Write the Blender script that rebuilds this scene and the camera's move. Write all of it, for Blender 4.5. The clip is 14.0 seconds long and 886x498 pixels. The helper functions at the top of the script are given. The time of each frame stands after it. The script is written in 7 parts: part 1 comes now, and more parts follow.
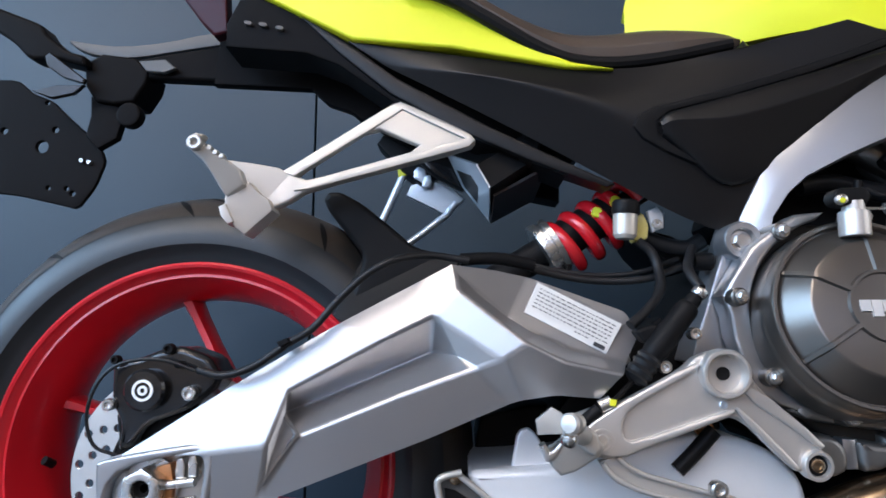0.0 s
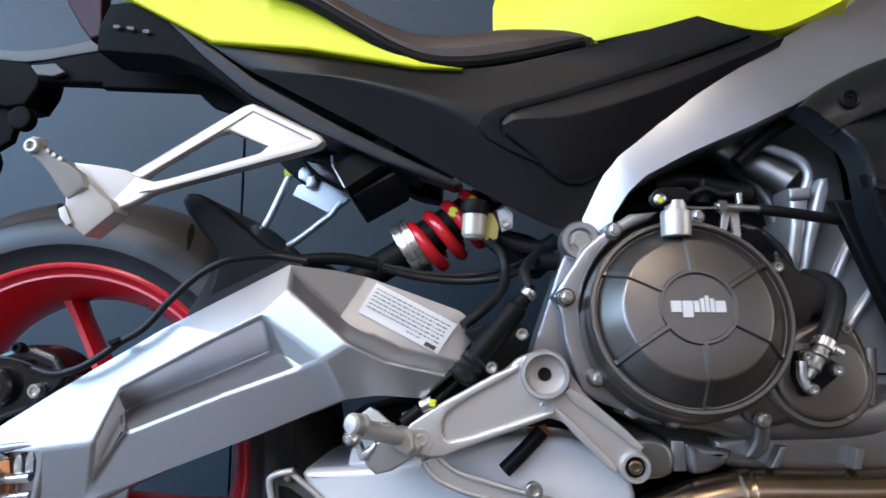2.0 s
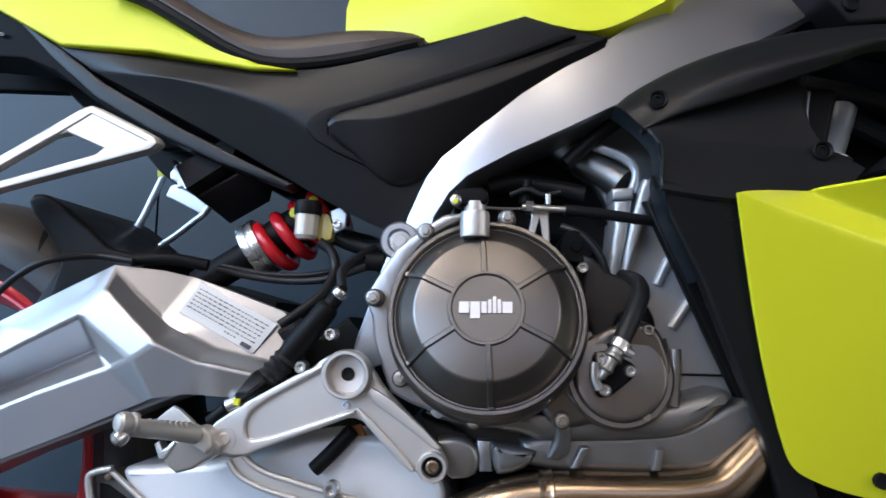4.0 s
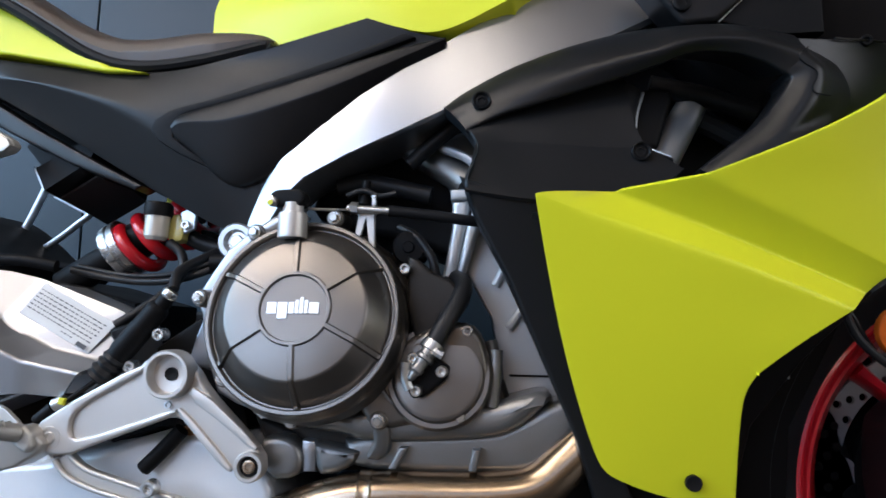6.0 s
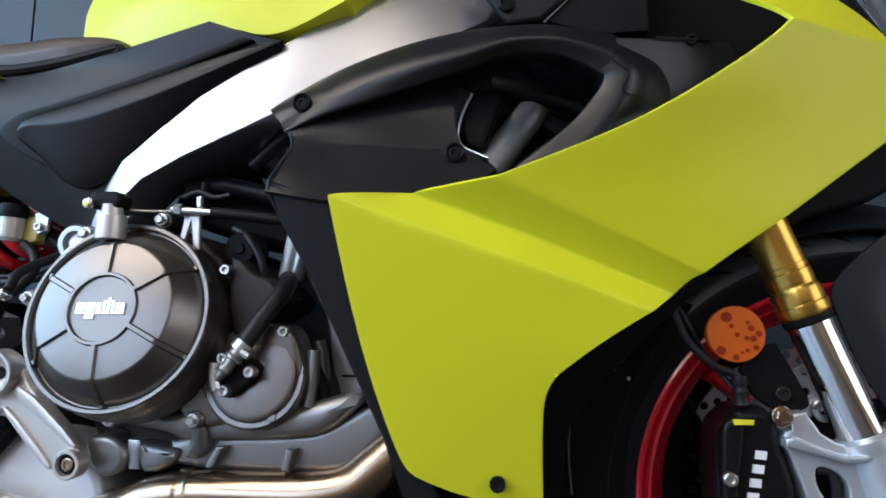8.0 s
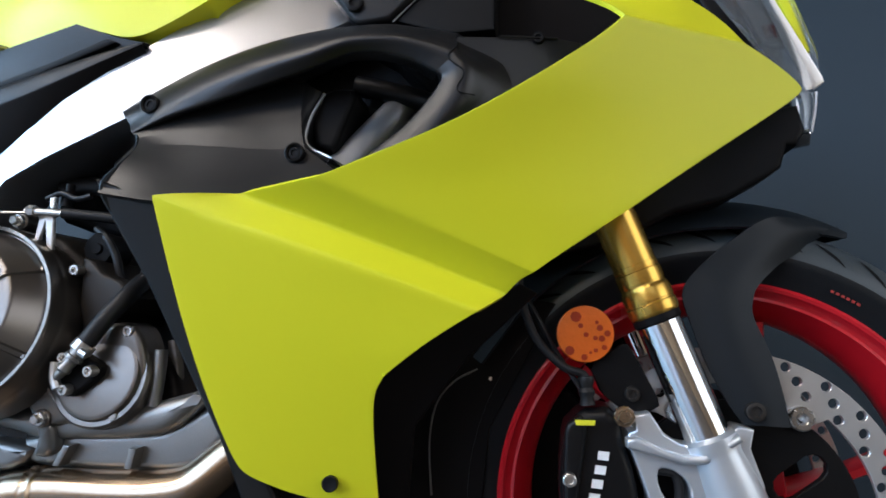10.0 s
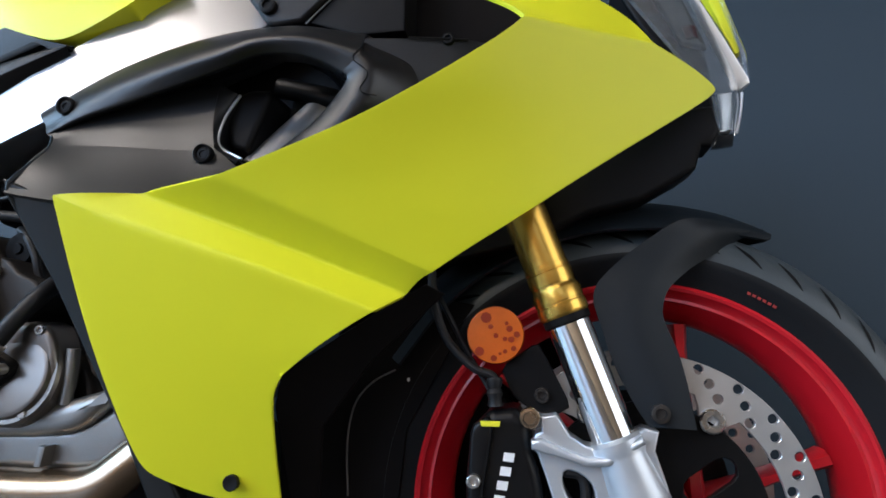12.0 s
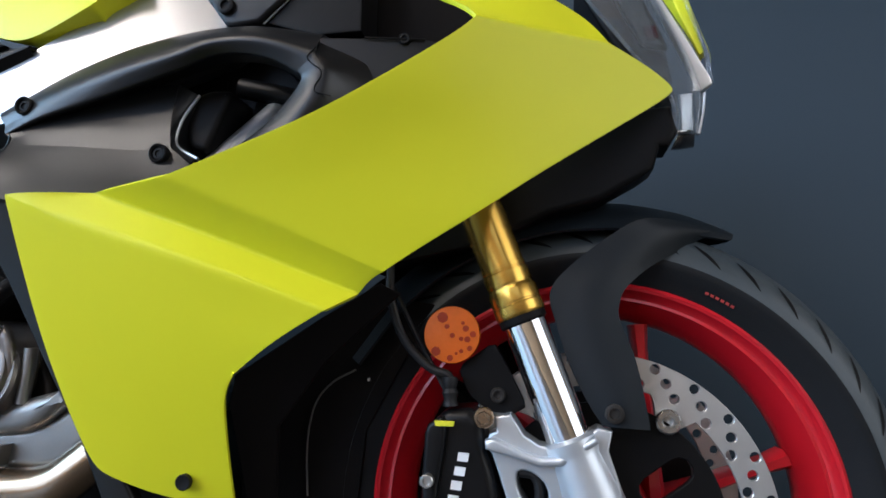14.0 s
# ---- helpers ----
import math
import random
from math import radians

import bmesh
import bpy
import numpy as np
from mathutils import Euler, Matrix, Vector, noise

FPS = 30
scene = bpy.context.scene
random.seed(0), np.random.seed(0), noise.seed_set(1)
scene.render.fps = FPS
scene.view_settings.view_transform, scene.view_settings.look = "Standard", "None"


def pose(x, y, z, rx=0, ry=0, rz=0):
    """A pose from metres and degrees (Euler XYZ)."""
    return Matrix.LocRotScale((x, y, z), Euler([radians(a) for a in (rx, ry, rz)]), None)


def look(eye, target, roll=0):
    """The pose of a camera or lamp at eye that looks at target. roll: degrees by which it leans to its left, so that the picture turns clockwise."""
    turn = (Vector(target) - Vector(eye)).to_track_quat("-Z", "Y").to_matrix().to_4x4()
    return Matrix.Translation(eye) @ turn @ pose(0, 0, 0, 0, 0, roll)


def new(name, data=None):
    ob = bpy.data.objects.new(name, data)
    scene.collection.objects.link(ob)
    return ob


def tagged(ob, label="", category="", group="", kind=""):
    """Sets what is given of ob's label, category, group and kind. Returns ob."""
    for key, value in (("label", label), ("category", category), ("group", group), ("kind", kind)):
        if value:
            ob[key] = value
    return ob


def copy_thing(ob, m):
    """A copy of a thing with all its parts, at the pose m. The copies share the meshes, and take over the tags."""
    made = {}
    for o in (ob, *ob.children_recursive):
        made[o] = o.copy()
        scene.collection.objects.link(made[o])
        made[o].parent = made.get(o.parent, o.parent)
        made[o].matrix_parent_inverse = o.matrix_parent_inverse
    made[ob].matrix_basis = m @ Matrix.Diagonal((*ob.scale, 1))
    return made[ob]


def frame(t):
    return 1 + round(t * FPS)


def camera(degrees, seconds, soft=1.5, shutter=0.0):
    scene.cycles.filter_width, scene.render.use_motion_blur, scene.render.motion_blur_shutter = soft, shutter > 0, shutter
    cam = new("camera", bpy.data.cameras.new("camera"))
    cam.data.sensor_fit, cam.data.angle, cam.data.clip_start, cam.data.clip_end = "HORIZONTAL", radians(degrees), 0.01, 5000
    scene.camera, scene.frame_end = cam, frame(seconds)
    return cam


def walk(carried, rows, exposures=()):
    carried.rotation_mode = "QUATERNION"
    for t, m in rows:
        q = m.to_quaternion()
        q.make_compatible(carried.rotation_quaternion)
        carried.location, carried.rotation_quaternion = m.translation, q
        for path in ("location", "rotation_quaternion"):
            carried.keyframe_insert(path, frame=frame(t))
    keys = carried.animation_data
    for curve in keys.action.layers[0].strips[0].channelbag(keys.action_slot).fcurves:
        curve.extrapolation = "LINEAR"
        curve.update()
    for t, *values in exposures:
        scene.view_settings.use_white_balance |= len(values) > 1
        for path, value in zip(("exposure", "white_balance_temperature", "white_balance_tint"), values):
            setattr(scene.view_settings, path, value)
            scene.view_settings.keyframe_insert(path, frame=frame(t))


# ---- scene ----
# ---------------------------------------------------------------- camera
cam = camera(68.00, 14.0, 1.6, 0.4)
ROWS = [
    (0, 0.2976, -0.8116, 0.4564, 1.574, 7.679, -0.170),
    (0.5, 0.3397, -0.8122, 0.4573, 1.965, 7.606, -0.178),
    (1, 0.3830, -0.8116, 0.4573, 2.366, 7.636, -0.216),
    (1.5, 0.4299, -0.8096, 0.4583, 2.840, 7.558, -0.289),
    (2, 0.4817, -0.8077, 0.4604, 3.496, 7.377, -0.316),
    (2.5, 0.5327, -0.8072, 0.4618, 4.004, 7.278, -0.321),
    (3, 0.5817, -0.8043, 0.4627, 4.327, 7.232, -0.359),
    (3.5, 0.6285, -0.8000, 0.4629, 4.543, 7.243, -0.414),
    (4, 0.6722, -0.7983, 0.4633, 4.477, 7.235, -0.488),
    (6.5, 0.8912, -0.7819, 0.4646, 5.724, 7.364, -0.654),
    (7, 0.9371, -0.7789, 0.4654, 6.024, 7.349, -0.703),
    (7.5, 0.9832, -0.7744, 0.4668, 6.426, 7.269, -0.734),
    (8, 1.0299, -0.7687, 0.4680, 6.912, 7.238, -0.773),
    (8.5, 1.0756, -0.7629, 0.4698, 7.446, 7.143, -0.820),
    (9, 1.1152, -0.7577, 0.4718, 7.705, 6.994, -0.793),
    (11.5, 1.2651, -0.7373, 0.4670, 8.937, 7.630, -0.973),
    (12, 1.2811, -0.7343, 0.4673, 9.141, 7.631, -1.047),
    (12.5, 1.2956, -0.7319, 0.4671, 9.214, 7.670, -1.057),
    (13, 1.3079, -0.7295, 0.4657, 9.270, 7.807, -1.074),
    (13.5, 1.3181, -0.7279, 0.4652, 9.304, 7.859, -1.093),
    (14, 1.3236, -0.7275, 0.4655, 9.320, 7.845, -1.105),
]
walk(cam, [(t, pose(x, y, z, 90 + pitch, roll, yaw)) for t, x, y, z, yaw, pitch, roll in ROWS], [(0, 0.13, 6600, 15), (2.5, 0.09, 6500, 14), (7, -0.03, 6500, 13), (9, 0.02, 6500, 12), (11.5, 0.20, 6500, 12), (14, 0.20, 6500, 12)])

# ---------------------------------------------------------------- light
world = bpy.data.worlds.new("world")
scene.world = world
world.use_nodes = True
wt = world.node_tree
sky = wt.nodes.new("ShaderNodeTexSky")
sky.sky_type = "NISHITA"
sky.sun_disc = False
sky.sun_elevation, sky.sun_rotation = radians(38), radians(120)
wt.links.new(sky.outputs[0], wt.nodes["Background"].inputs[0])
wt.nodes["Background"].inputs[1].default_value = 0.12


def area_lamp(name, eye, target, w, h, power, colour):
    d = bpy.data.lights.new(name, "AREA")
    d.shape, d.size, d.size_y, d.energy, d.color = "RECTANGLE", w, h, power, colour
    ob = new(name, d)
    ob.matrix_world = look(eye, target)
    return ob


# daylight through the tall shop windows beyond the rear of the bike and behind the viewer, and added unseen ceiling
# lights
area_lamp("window_light_west", (-3.95, -2.35, 2.35), (0.3, -1.5, 0.7), 4.3, 2.8, 345, (0.42, 0.69, 1.0))
area_lamp("window_light_south", (-2.4, -5.95, 2.45), (-0.6, 0, 0.8), 2.7, 2.6, 132, (0.50, 0.69, 1.0))
area_lamp("window_light_south", (1.5, -5.95, 3.0), (0.8, 0, 0.8), 4.7, 1.5, 17, (0.74, 0.80, 1.0))
# added fill from the east that brightens the upper yellow fairing
area_lamp("east_fill_light", (5.95, -2.7, 2.2), (1.4, -0.4, 0.6), 4.4, 2.9, 42, (0.86, 0.93, 1.0))
# unseen lamps, placed and powered to tune brightness and reflections on the bike
LAMPS = ((-1.3, -3.7, 46, (1.0, 0.91, 0.82)), (-2.8, -3.7, 46, (1.0, 0.91, 0.82)), (0.9, -4.2, 15, (0.97, 0.95, 0.86)), (-0.9, -1.9, 17, (0.86, 0.93, 1.0)))
for lx, ly, watts, tone in LAMPS:
    area_lamp("unseen_ceiling_light", (lx, ly, 3.9), (lx, ly, 0), 1.12, 1.12, watts, tone)


# ---------------------------------------------------------------- materials
def principled(name, colour, rough, metal=0.0, coat=0.0, spec=0.5):
    m = bpy.data.materials.new(name)
    m.use_nodes = True
    b = m.node_tree.nodes["Principled BSDF"]
    b.inputs["Base Color"].default_value = (*colour, 1)
    b.inputs["Roughness"].default_value = rough
    b.inputs["Metallic"].default_value = metal
    b.inputs["Coat Weight"].default_value = coat
    b.inputs["Coat Roughness"].default_value = 0.08
    b.inputs["Specular IOR Level"].default_value = spec
    return m


def surface(name, colour, rough, metal=0.0, coat=0.0, spec=0.5, grain=400.0, bump=0.1, vary=0.06, blotch=9.0, rvary=0.08):
    """Colour with a fine grain in relief and broad blotches in tone and gloss."""
    m = principled(name, colour, rough, metal, coat, spec)
    nt = m.node_tree
    b = nt.nodes["Principled BSDF"]
    co = nt.nodes.new("ShaderNodeTexCoord")
    fine, broad = nt.nodes.new("ShaderNodeTexNoise"), nt.nodes.new("ShaderNodeTexNoise")
    fine.inputs["Scale"].default_value, broad.inputs["Scale"].default_value = grain, blotch
    fine.inputs["Detail"].default_value, broad.inputs["Detail"].default_value = 2.0, 5.0
    for n in (fine, broad):
        nt.links.new(co.outputs["Object"], n.inputs["Vector"])
    mix = nt.nodes.new("ShaderNodeMix")
    mix.data_type = "RGBA"
    mix.inputs["A"].default_value = (*[max(0, c * (1 - vary)) for c in colour], 1)
    mix.inputs["B"].default_value = (*[min(1, c * (1 + vary)) for c in colour], 1)
    add = nt.nodes.new("ShaderNodeMath")
    add.operation = "MULTIPLY_ADD"
    add.inputs[1].default_value, add.inputs[2].default_value = 0.35, 0.32
    nt.links.new(fine.outputs["Fac"], add.inputs[0])
    avg = nt.nodes.new("ShaderNodeMath")
    avg.operation = "MULTIPLY"
    nt.links.new(add.outputs[0], avg.inputs[0])
    sc = nt.nodes.new("ShaderNodeMath")
    sc.operation = "MULTIPLY"
    sc.inputs[1].default_value = 2.0
    nt.links.new(broad.outputs["Fac"], sc.inputs[0])
    nt.links.new(sc.outputs[0], avg.inputs[1])
    nt.links.new(avg.outputs[0], mix.inputs["Factor"])
    nt.links.new(mix.outputs["Result"], b.inputs["Base Color"])
    r = nt.nodes.new("ShaderNodeMapRange")
    r.inputs["To Min"].default_value, r.inputs["To Max"].default_value = max(0.02, rough - rvary), min(1, rough + rvary)
    nt.links.new(broad.outputs["Fac"], r.inputs["Value"])
    nt.links.new(r.outputs["Result"], b.inputs["Roughness"])
    if bump:
        bp = nt.nodes.new("ShaderNodeBump")
        bp.inputs["Strength"].default_value, bp.inputs["Distance"].default_value = bump, 0.0006
        nt.links.new(fine.outputs["Fac"], bp.inputs["Height"])
        nt.links.new(bp.outputs["Normal"], b.inputs["Normal"])
    return m


YELLOW = surface("acid_yellow_satin_paint", (0.730, 0.735, 0.022), 0.40, 0.0, 0.0, 0.36, 900, 0.04, 0.03, 5, 0.04)
RED = surface("red_wheel_paint", (0.60, 0.012, 0.022), 0.30, 0.0, 0.25, 0.5, 700, 0.05, 0.05)
SPRING = surface("red_spring_paint", (0.62, 0.012, 0.02), 0.22, 0.0, 0.5, 0.5, 700, 0.05, 0.05)
SILVER = surface("silver_swingarm_paint", (0.385, 0.38, 0.385), 0.35, 0.78, 0.0, 0.5, 1200, 0.05, 0.05, 7, 0.05)
SPAR = surface("satin_aluminium_frame", (0.43, 0.435, 0.45), 0.31, 0.85, 0.0, 0.5, 1500, 0.05, 0.05, 7, 0.05)
BRACKET = surface("cast_aluminium_bracket", (0.56, 0.535, 0.50), 0.40, 0.55, 0.0, 0.5, 900, 0.12, 0.06, 12)
PLATE = surface("grey_anodised_plate", (0.62, 0.585, 0.55), 0.40, 0.72, 0.0, 0.5, 900, 0.08, 0.06, 12)
BRONZE = surface("dark_bronze_engine_cover", (0.180, 0.163, 0.148), 0.32, 0.88, 0.0, 0.5, 1100, 0.12, 0.08, 14, 0.06)
CASE = surface("cast_engine_case", (0.27, 0.262, 0.252), 0.40, 0.85, 0.0, 0.5, 700, 0.25, 0.14, 16)
DARKCAST = surface("dark_cast_metal", (0.028, 0.024, 0.021), 0.50, 0.5, 0.0, 0.5, 700, 0.25, 0.14, 16)
CYL = surface("grey_cylinder_casting", (0.50, 0.515, 0.53), 0.45, 0.7, 0.0, 0.5, 600, 0.25, 0.1, 16)
BLACK = surface("black_plastic", (0.0078, 0.0074, 0.0076), 0.45, 0.0, 0.0, 0.10, 700, 0.06, 0.15, 20)
TAILK = surface("deep_black_tail_plastic", (0.0085, 0.0075, 0.0075), 0.42, 0.0, 0.0, 0.03, 700, 0.06, 0.15, 20)
MATTE = surface("charcoal_matte_panel", (0.0068, 0.0062, 0.0064), 0.36, 0.0, 0.0, 0.25, 1600, 0.15, 0.10, 10)
INNERM = surface("matte_black_fairing_plastic", (0.0090, 0.0090, 0.0096), 0.30, 0.0, 0.0, 0.40, 1600, 0.15, 0.10, 10)
DUCT = surface("matte_black_duct_plastic", (0.0115, 0.0118, 0.0130), 0.33, 0.0, 0.0, 0.55, 1600, 0.15, 0.10, 10)
FENDER = surface("dark_grey_moulded_plastic", (0.0095, 0.0128, 0.0160), 0.45, 0.0, 0.0, 0.24, 1400, 0.2, 0.08, 10)
GLOSSK = surface("black_gloss_plastic", (0.010, 0.010, 0.011), 0.16, 0.0, 0.0, 0.5, 600, 0.02, 0.1)
CALIPER = surface("satin_black_caliper", (0.0060, 0.0060, 0.0066), 0.34, 0.0, 0.0, 0.22, 700, 0.1, 0.1, 14)
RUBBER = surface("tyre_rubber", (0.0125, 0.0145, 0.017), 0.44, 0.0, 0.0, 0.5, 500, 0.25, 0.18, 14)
# tread tones hold reflected light: brown from the ceiling at the rear, blue-grey in front
TREAD = surface("warm_lit_matte_tread", (0.044, 0.034, 0.027), 0.42, 0.0, 0.0, 0.38, 420, 0.3, 0.15, 14)
TREADF = surface("cool_lit_tread", (0.050, 0.062, 0.069), 0.42, 0.0, 0.0, 0.45, 420, 0.3, 0.15, 14)
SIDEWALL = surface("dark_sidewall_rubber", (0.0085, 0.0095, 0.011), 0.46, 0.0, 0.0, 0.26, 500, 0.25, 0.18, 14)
HOSE = surface("black_hose_rubber", (0.011, 0.011, 0.012), 0.46, 0.0, 0.0, 0.3, 900, 0.15, 0.1)
SEAT = surface("seat_vinyl", (0.068, 0.046, 0.034), 0.42, 0.0, 0.0, 0.5, 1100, 0.35, 0.12, 18)
STEEL = surface("zinc_plated_steel", (0.62, 0.61, 0.59), 0.28, 0.95, 0.0, 0.5, 900, 0.08, 0.08, 40)
DISC = surface("ground_steel_disc", (0.62, 0.62, 0.61), 0.36, 0.75, 0.0, 0.5, 900, 0.12, 0.08, 40)
CHROME = principled("hard_chrome", (0.88, 0.89, 0.90), 0.05, 1.0)
GOLD = surface("gold_anodised_tube", (0.72, 0.43, 0.085), 0.25, 0.95, 0.0, 0.5, 900, 0.06, 0.06, 20)
BOXM = surface("brown_black_plastic", (0.030, 0.021, 0.020), 0.42, 0.0, 0.0, 0.4, 700, 0.1, 0.12, 14)
SATIN = surface("satin_silencer_steel", (0.80, 0.81, 0.83), 0.40, 0.30, 0.0, 0.5, 900, 0.06, 0.05, 14)
FORK = surface("silver_fork_casting", (0.64, 0.68, 0.72), 0.36, 0.7, 0.0, 0.5, 900, 0.1, 0.05, 14)
TITAN = surface("heat_tinted_steel", (0.40, 0.30, 0.21), 0.25, 1.0, 0.0, 0.5, 900, 0.04, 0.16, 9)
COPPER = surface("copper_heat_shield", (0.55, 0.24, 0.10), 0.40, 0.8)
REFLECT = surface("orange_reflector_lens", (0.78, 0.15, 0.018), 0.22, 0.0, 0.15, 0.35, 260, 0.6, 0.12, 60)
REFLDARK = surface("reflector_pattern_red", (0.36, 0.03, 0.006), 0.25, 0.0, 0.3)
TAUPE = surface("smoked_taupe_plastic", (0.085, 0.078, 0.072), 0.40, 0.0, 0.0, 0.4, 600, 0.04, 0.06)
PAPER = surface("white_label", (0.72, 0.71, 0.69), 0.5, 0.0, 0.0, 0.4, 300, 0.02, 0.03)
INK = principled("label_ink", (0.03, 0.03, 0.035), 0.5)
LOGO = principled("pale_metal_lettering", (0.82, 0.80, 0.78), 0.30, 0.6)
WHITEINK = principled("white_print", (0.85, 0.85, 0.85), 0.4)
REDINK = principled("red_print", (0.30, 0.025, 0.02), 0.5)
MARKER = principled("yellow_paint_mark", (0.75, 0.72, 0.03), 0.45)
AMBER = surface("brake_fluid_plastic", (0.62, 0.52, 0.16), 0.25, 0.0, 0.3)
CLEARPL = surface("milky_reservoir_plastic", (0.52, 0.48, 0.42), 0.22, 0.2, 0.4)
REDLENS = principled("dark_red_tail_lens", (0.035, 0.0012, 0.003), 0.45, 0.0, 0.0, 0.12)
WALL = surface("grey_blue_wall_panel", (0.0240, 0.0420, 0.0590), 0.50, 0.0, 0.0, 0.35, 300, 0.08, 0.04, 2.5)
PLAIN = surface("tan_wall_paint", (0.52, 0.36, 0.23), 0.8, 0.0, 0.0, 0.3, 200, 0.1, 0.05, 2.0)
CEIL = surface("brown_ceiling_boards", (0.36, 0.24, 0.15), 0.8, 0.0, 0.0, 0.3, 200, 0.1, 0.05, 2.0)
FLOOR = surface("polished_concrete_floor", (0.030, 0.027, 0.024), 0.35, 0.0, 0.0, 0.5, 120, 0.1, 0.15, 2.5)
LAMPW = bpy.data.materials.new("lamp_diffuser")
LAMPW.use_nodes = True
LAMPW.node_tree.nodes["Principled BSDF"].inputs["Emission Color"].default_value = (1.0, 0.82, 0.62, 1)
LAMPW.node_tree.nodes["Principled BSDF"].inputs["Emission Strength"].default_value = 6.0
GLASS = bpy.data.materials.new("clear_polycarbonate")
GLASS.use_nodes = True
_g = GLASS.node_tree.nodes["Principled BSDF"]
_g.inputs["Base Color"].default_value = (0.86, 0.91, 0.95, 1)
_g.inputs["Roughness"].default_value = 0.06
_g.inputs["Transmission Weight"].default_value = 0.92
_g.inputs["IOR"].default_value = 1.35


# ---------------------------------------------------------------- mesh tools
def part(name, bm, mat, parent=None, label="", sharp=35):
    me = bpy.data.meshes.new(name)
    bmesh.ops.recalc_face_normals(bm, faces=bm.faces)
    bm.to_mesh(me)
    bm.free()
    me.materials.append(mat)
    me.shade_smooth()
    me.set_sharp_from_angle(angle=radians(sharp))
    ob = new(name, me)
    if sharp < 180:
        wn = ob.modifiers.new("normals", "WEIGHTED_NORMAL")
        wn.keep_sharp, wn.weight, wn.mode = True, 80, "FACE_AREA_WITH_ANGLE"
    if parent is not None:
        ob.parent = parent
        ob.matrix_parent_inverse = parent.matrix_world.inverted()
    return tagged(ob, label)


def thing(name, at, label, category, group="", kind=""):
    ob = new(name)
    ob.empty_display_size = 0.1
    ob.matrix_world = pose(*at)
    bpy.context.view_layer.update()
    return tagged(ob, label, category, group, kind)


def corner_cut(pts, n=1, k=0.25):
    """Rounds the corners of a closed outline."""
    for _ in range(n):
        out = []
        for a, b in zip(pts, pts[1:] + pts[:1]):
            out += [tuple(p + (q - p) * k for p, q in zip(a, b)), tuple(q + (p - q) * k for p, q in zip(a, b))]
        pts = out
    return pts


def spline(pts, n=6, closed=False):
    """A smooth curve through the points."""
    P = [Vector(p) for p in pts]
    if len(P) < 3 and not closed:
        return [P[0].lerp(P[1], i / n) for i in range(n + 1)]
    out, m = [], len(P)
    for i in range(m if closed else m - 1):
        if closed:
            a, b, c, d = P[i - 1], P[i], P[(i + 1) % m], P[(i + 2) % m]
        else:
            b, c = P[i], P[i + 1]
            a = P[i - 1] if i else b * 2 - c
            d = P[i + 2] if i + 2 < m else c * 2 - b
        for j in range(n):
            t = j / n
            out.append(0.5 * (2 * b + (c - a) * t + (2 * a - 5 * b + 4 * c - d) * t * t + (3 * b - a - 3 * c + d) * t ** 3))
    if not closed:
        out.append(P[-1])
    return out


def inset(pts, d):
    """A closed outline moved inwards by d."""
    n = len(pts)
    area = sum(pts[i - 1][0] * pts[i][1] - pts[i][0] * pts[i - 1][1] for i in range(n))
    s = 1 if area > 0 else -1
    out = []
    for i in range(n):
        a, b, c = Vector(pts[i - 1][:2]), Vector(pts[i][:2]), Vector(pts[(i + 1) % n][:2])
        e, g = (b - a).normalized(), (c - b).normalized()
        n1, n2 = Vector((-e.y, e.x)) * s, Vector((-g.y, g.x)) * s
        m = n1 + n2
        k = max(0.5, 1 + n1.dot(n2))
        q = b + m * (d / k)
        out.append((q.x, q.y))
    return out


def ring(bm, pts):
    return [bm.verts.new(p) for p in pts]


def bridge(bm, a, b):
    n = len(a)
    for i in range(n):
        j = (i + 1) % n
        try:
            bm.faces.new((a[i], a[j], b[j], b[i]))
        except ValueError:
            pass


def fill(bm, loops):
    edges = []
    for lp in loops:
        for i in range(len(lp)):
            e = bm.edges.get((lp[i - 1], lp[i])) or bm.edges.new((lp[i - 1], lp[i]))
            edges.append(e)
    bmesh.ops.triangle_fill(bm, use_beauty=True, use_dissolve=False, edges=edges)


def prism(pts, yn, yf, bev=0.002, seg=2, rnd=0, holes=(), tilt=(0, 0), bm=None, back=False):
    """A plate in the x-z plane from depth yn (its near face) to yf, with rounded near edges and holes through it."""
    bm = bm or bmesh.new()
    pts = corner_cut([tuple(p[:2]) for p in pts], rnd) if rnd else [tuple(p[:2]) for p in pts]
    cx, cz = sum(p[0] for p in pts) / len(pts), sum(p[1] for p in pts) / len(pts)
    sgn = 1 if yf > yn else -1

    def at(p, y):
        return (p[0], y + tilt[0] * (p[0] - cx) + tilt[1] * (p[1] - cz), p[1])

    front, rear = [], []
    for k, o in enumerate([pts] + list(holes)):
        s = bev if k == 0 else -bev
        loops = [ring(bm, [at(p, yf) for p in o])]
        if back and bev:
            loops[0] = ring(bm, [at(p, yf) for p in inset(o, s)])
            loops.append(ring(bm, [at(p, yf - sgn * bev) for p in o]))
        for i in range(seg + 1 if bev else 1):
            a = math.pi / 2 * i / seg if bev else 0
            loops.append(ring(bm, [at(p, yn + sgn * (bev - bev * math.sin(a))) for p in inset(o, s * (1 - math.cos(a)))]))
        for a, b in zip(loops, loops[1:]):
            bridge(bm, a, b)
        front.append(loops[-1])
        rear.append(loops[0])
    fill(bm, front)
    fill(bm, rear)
    return bm


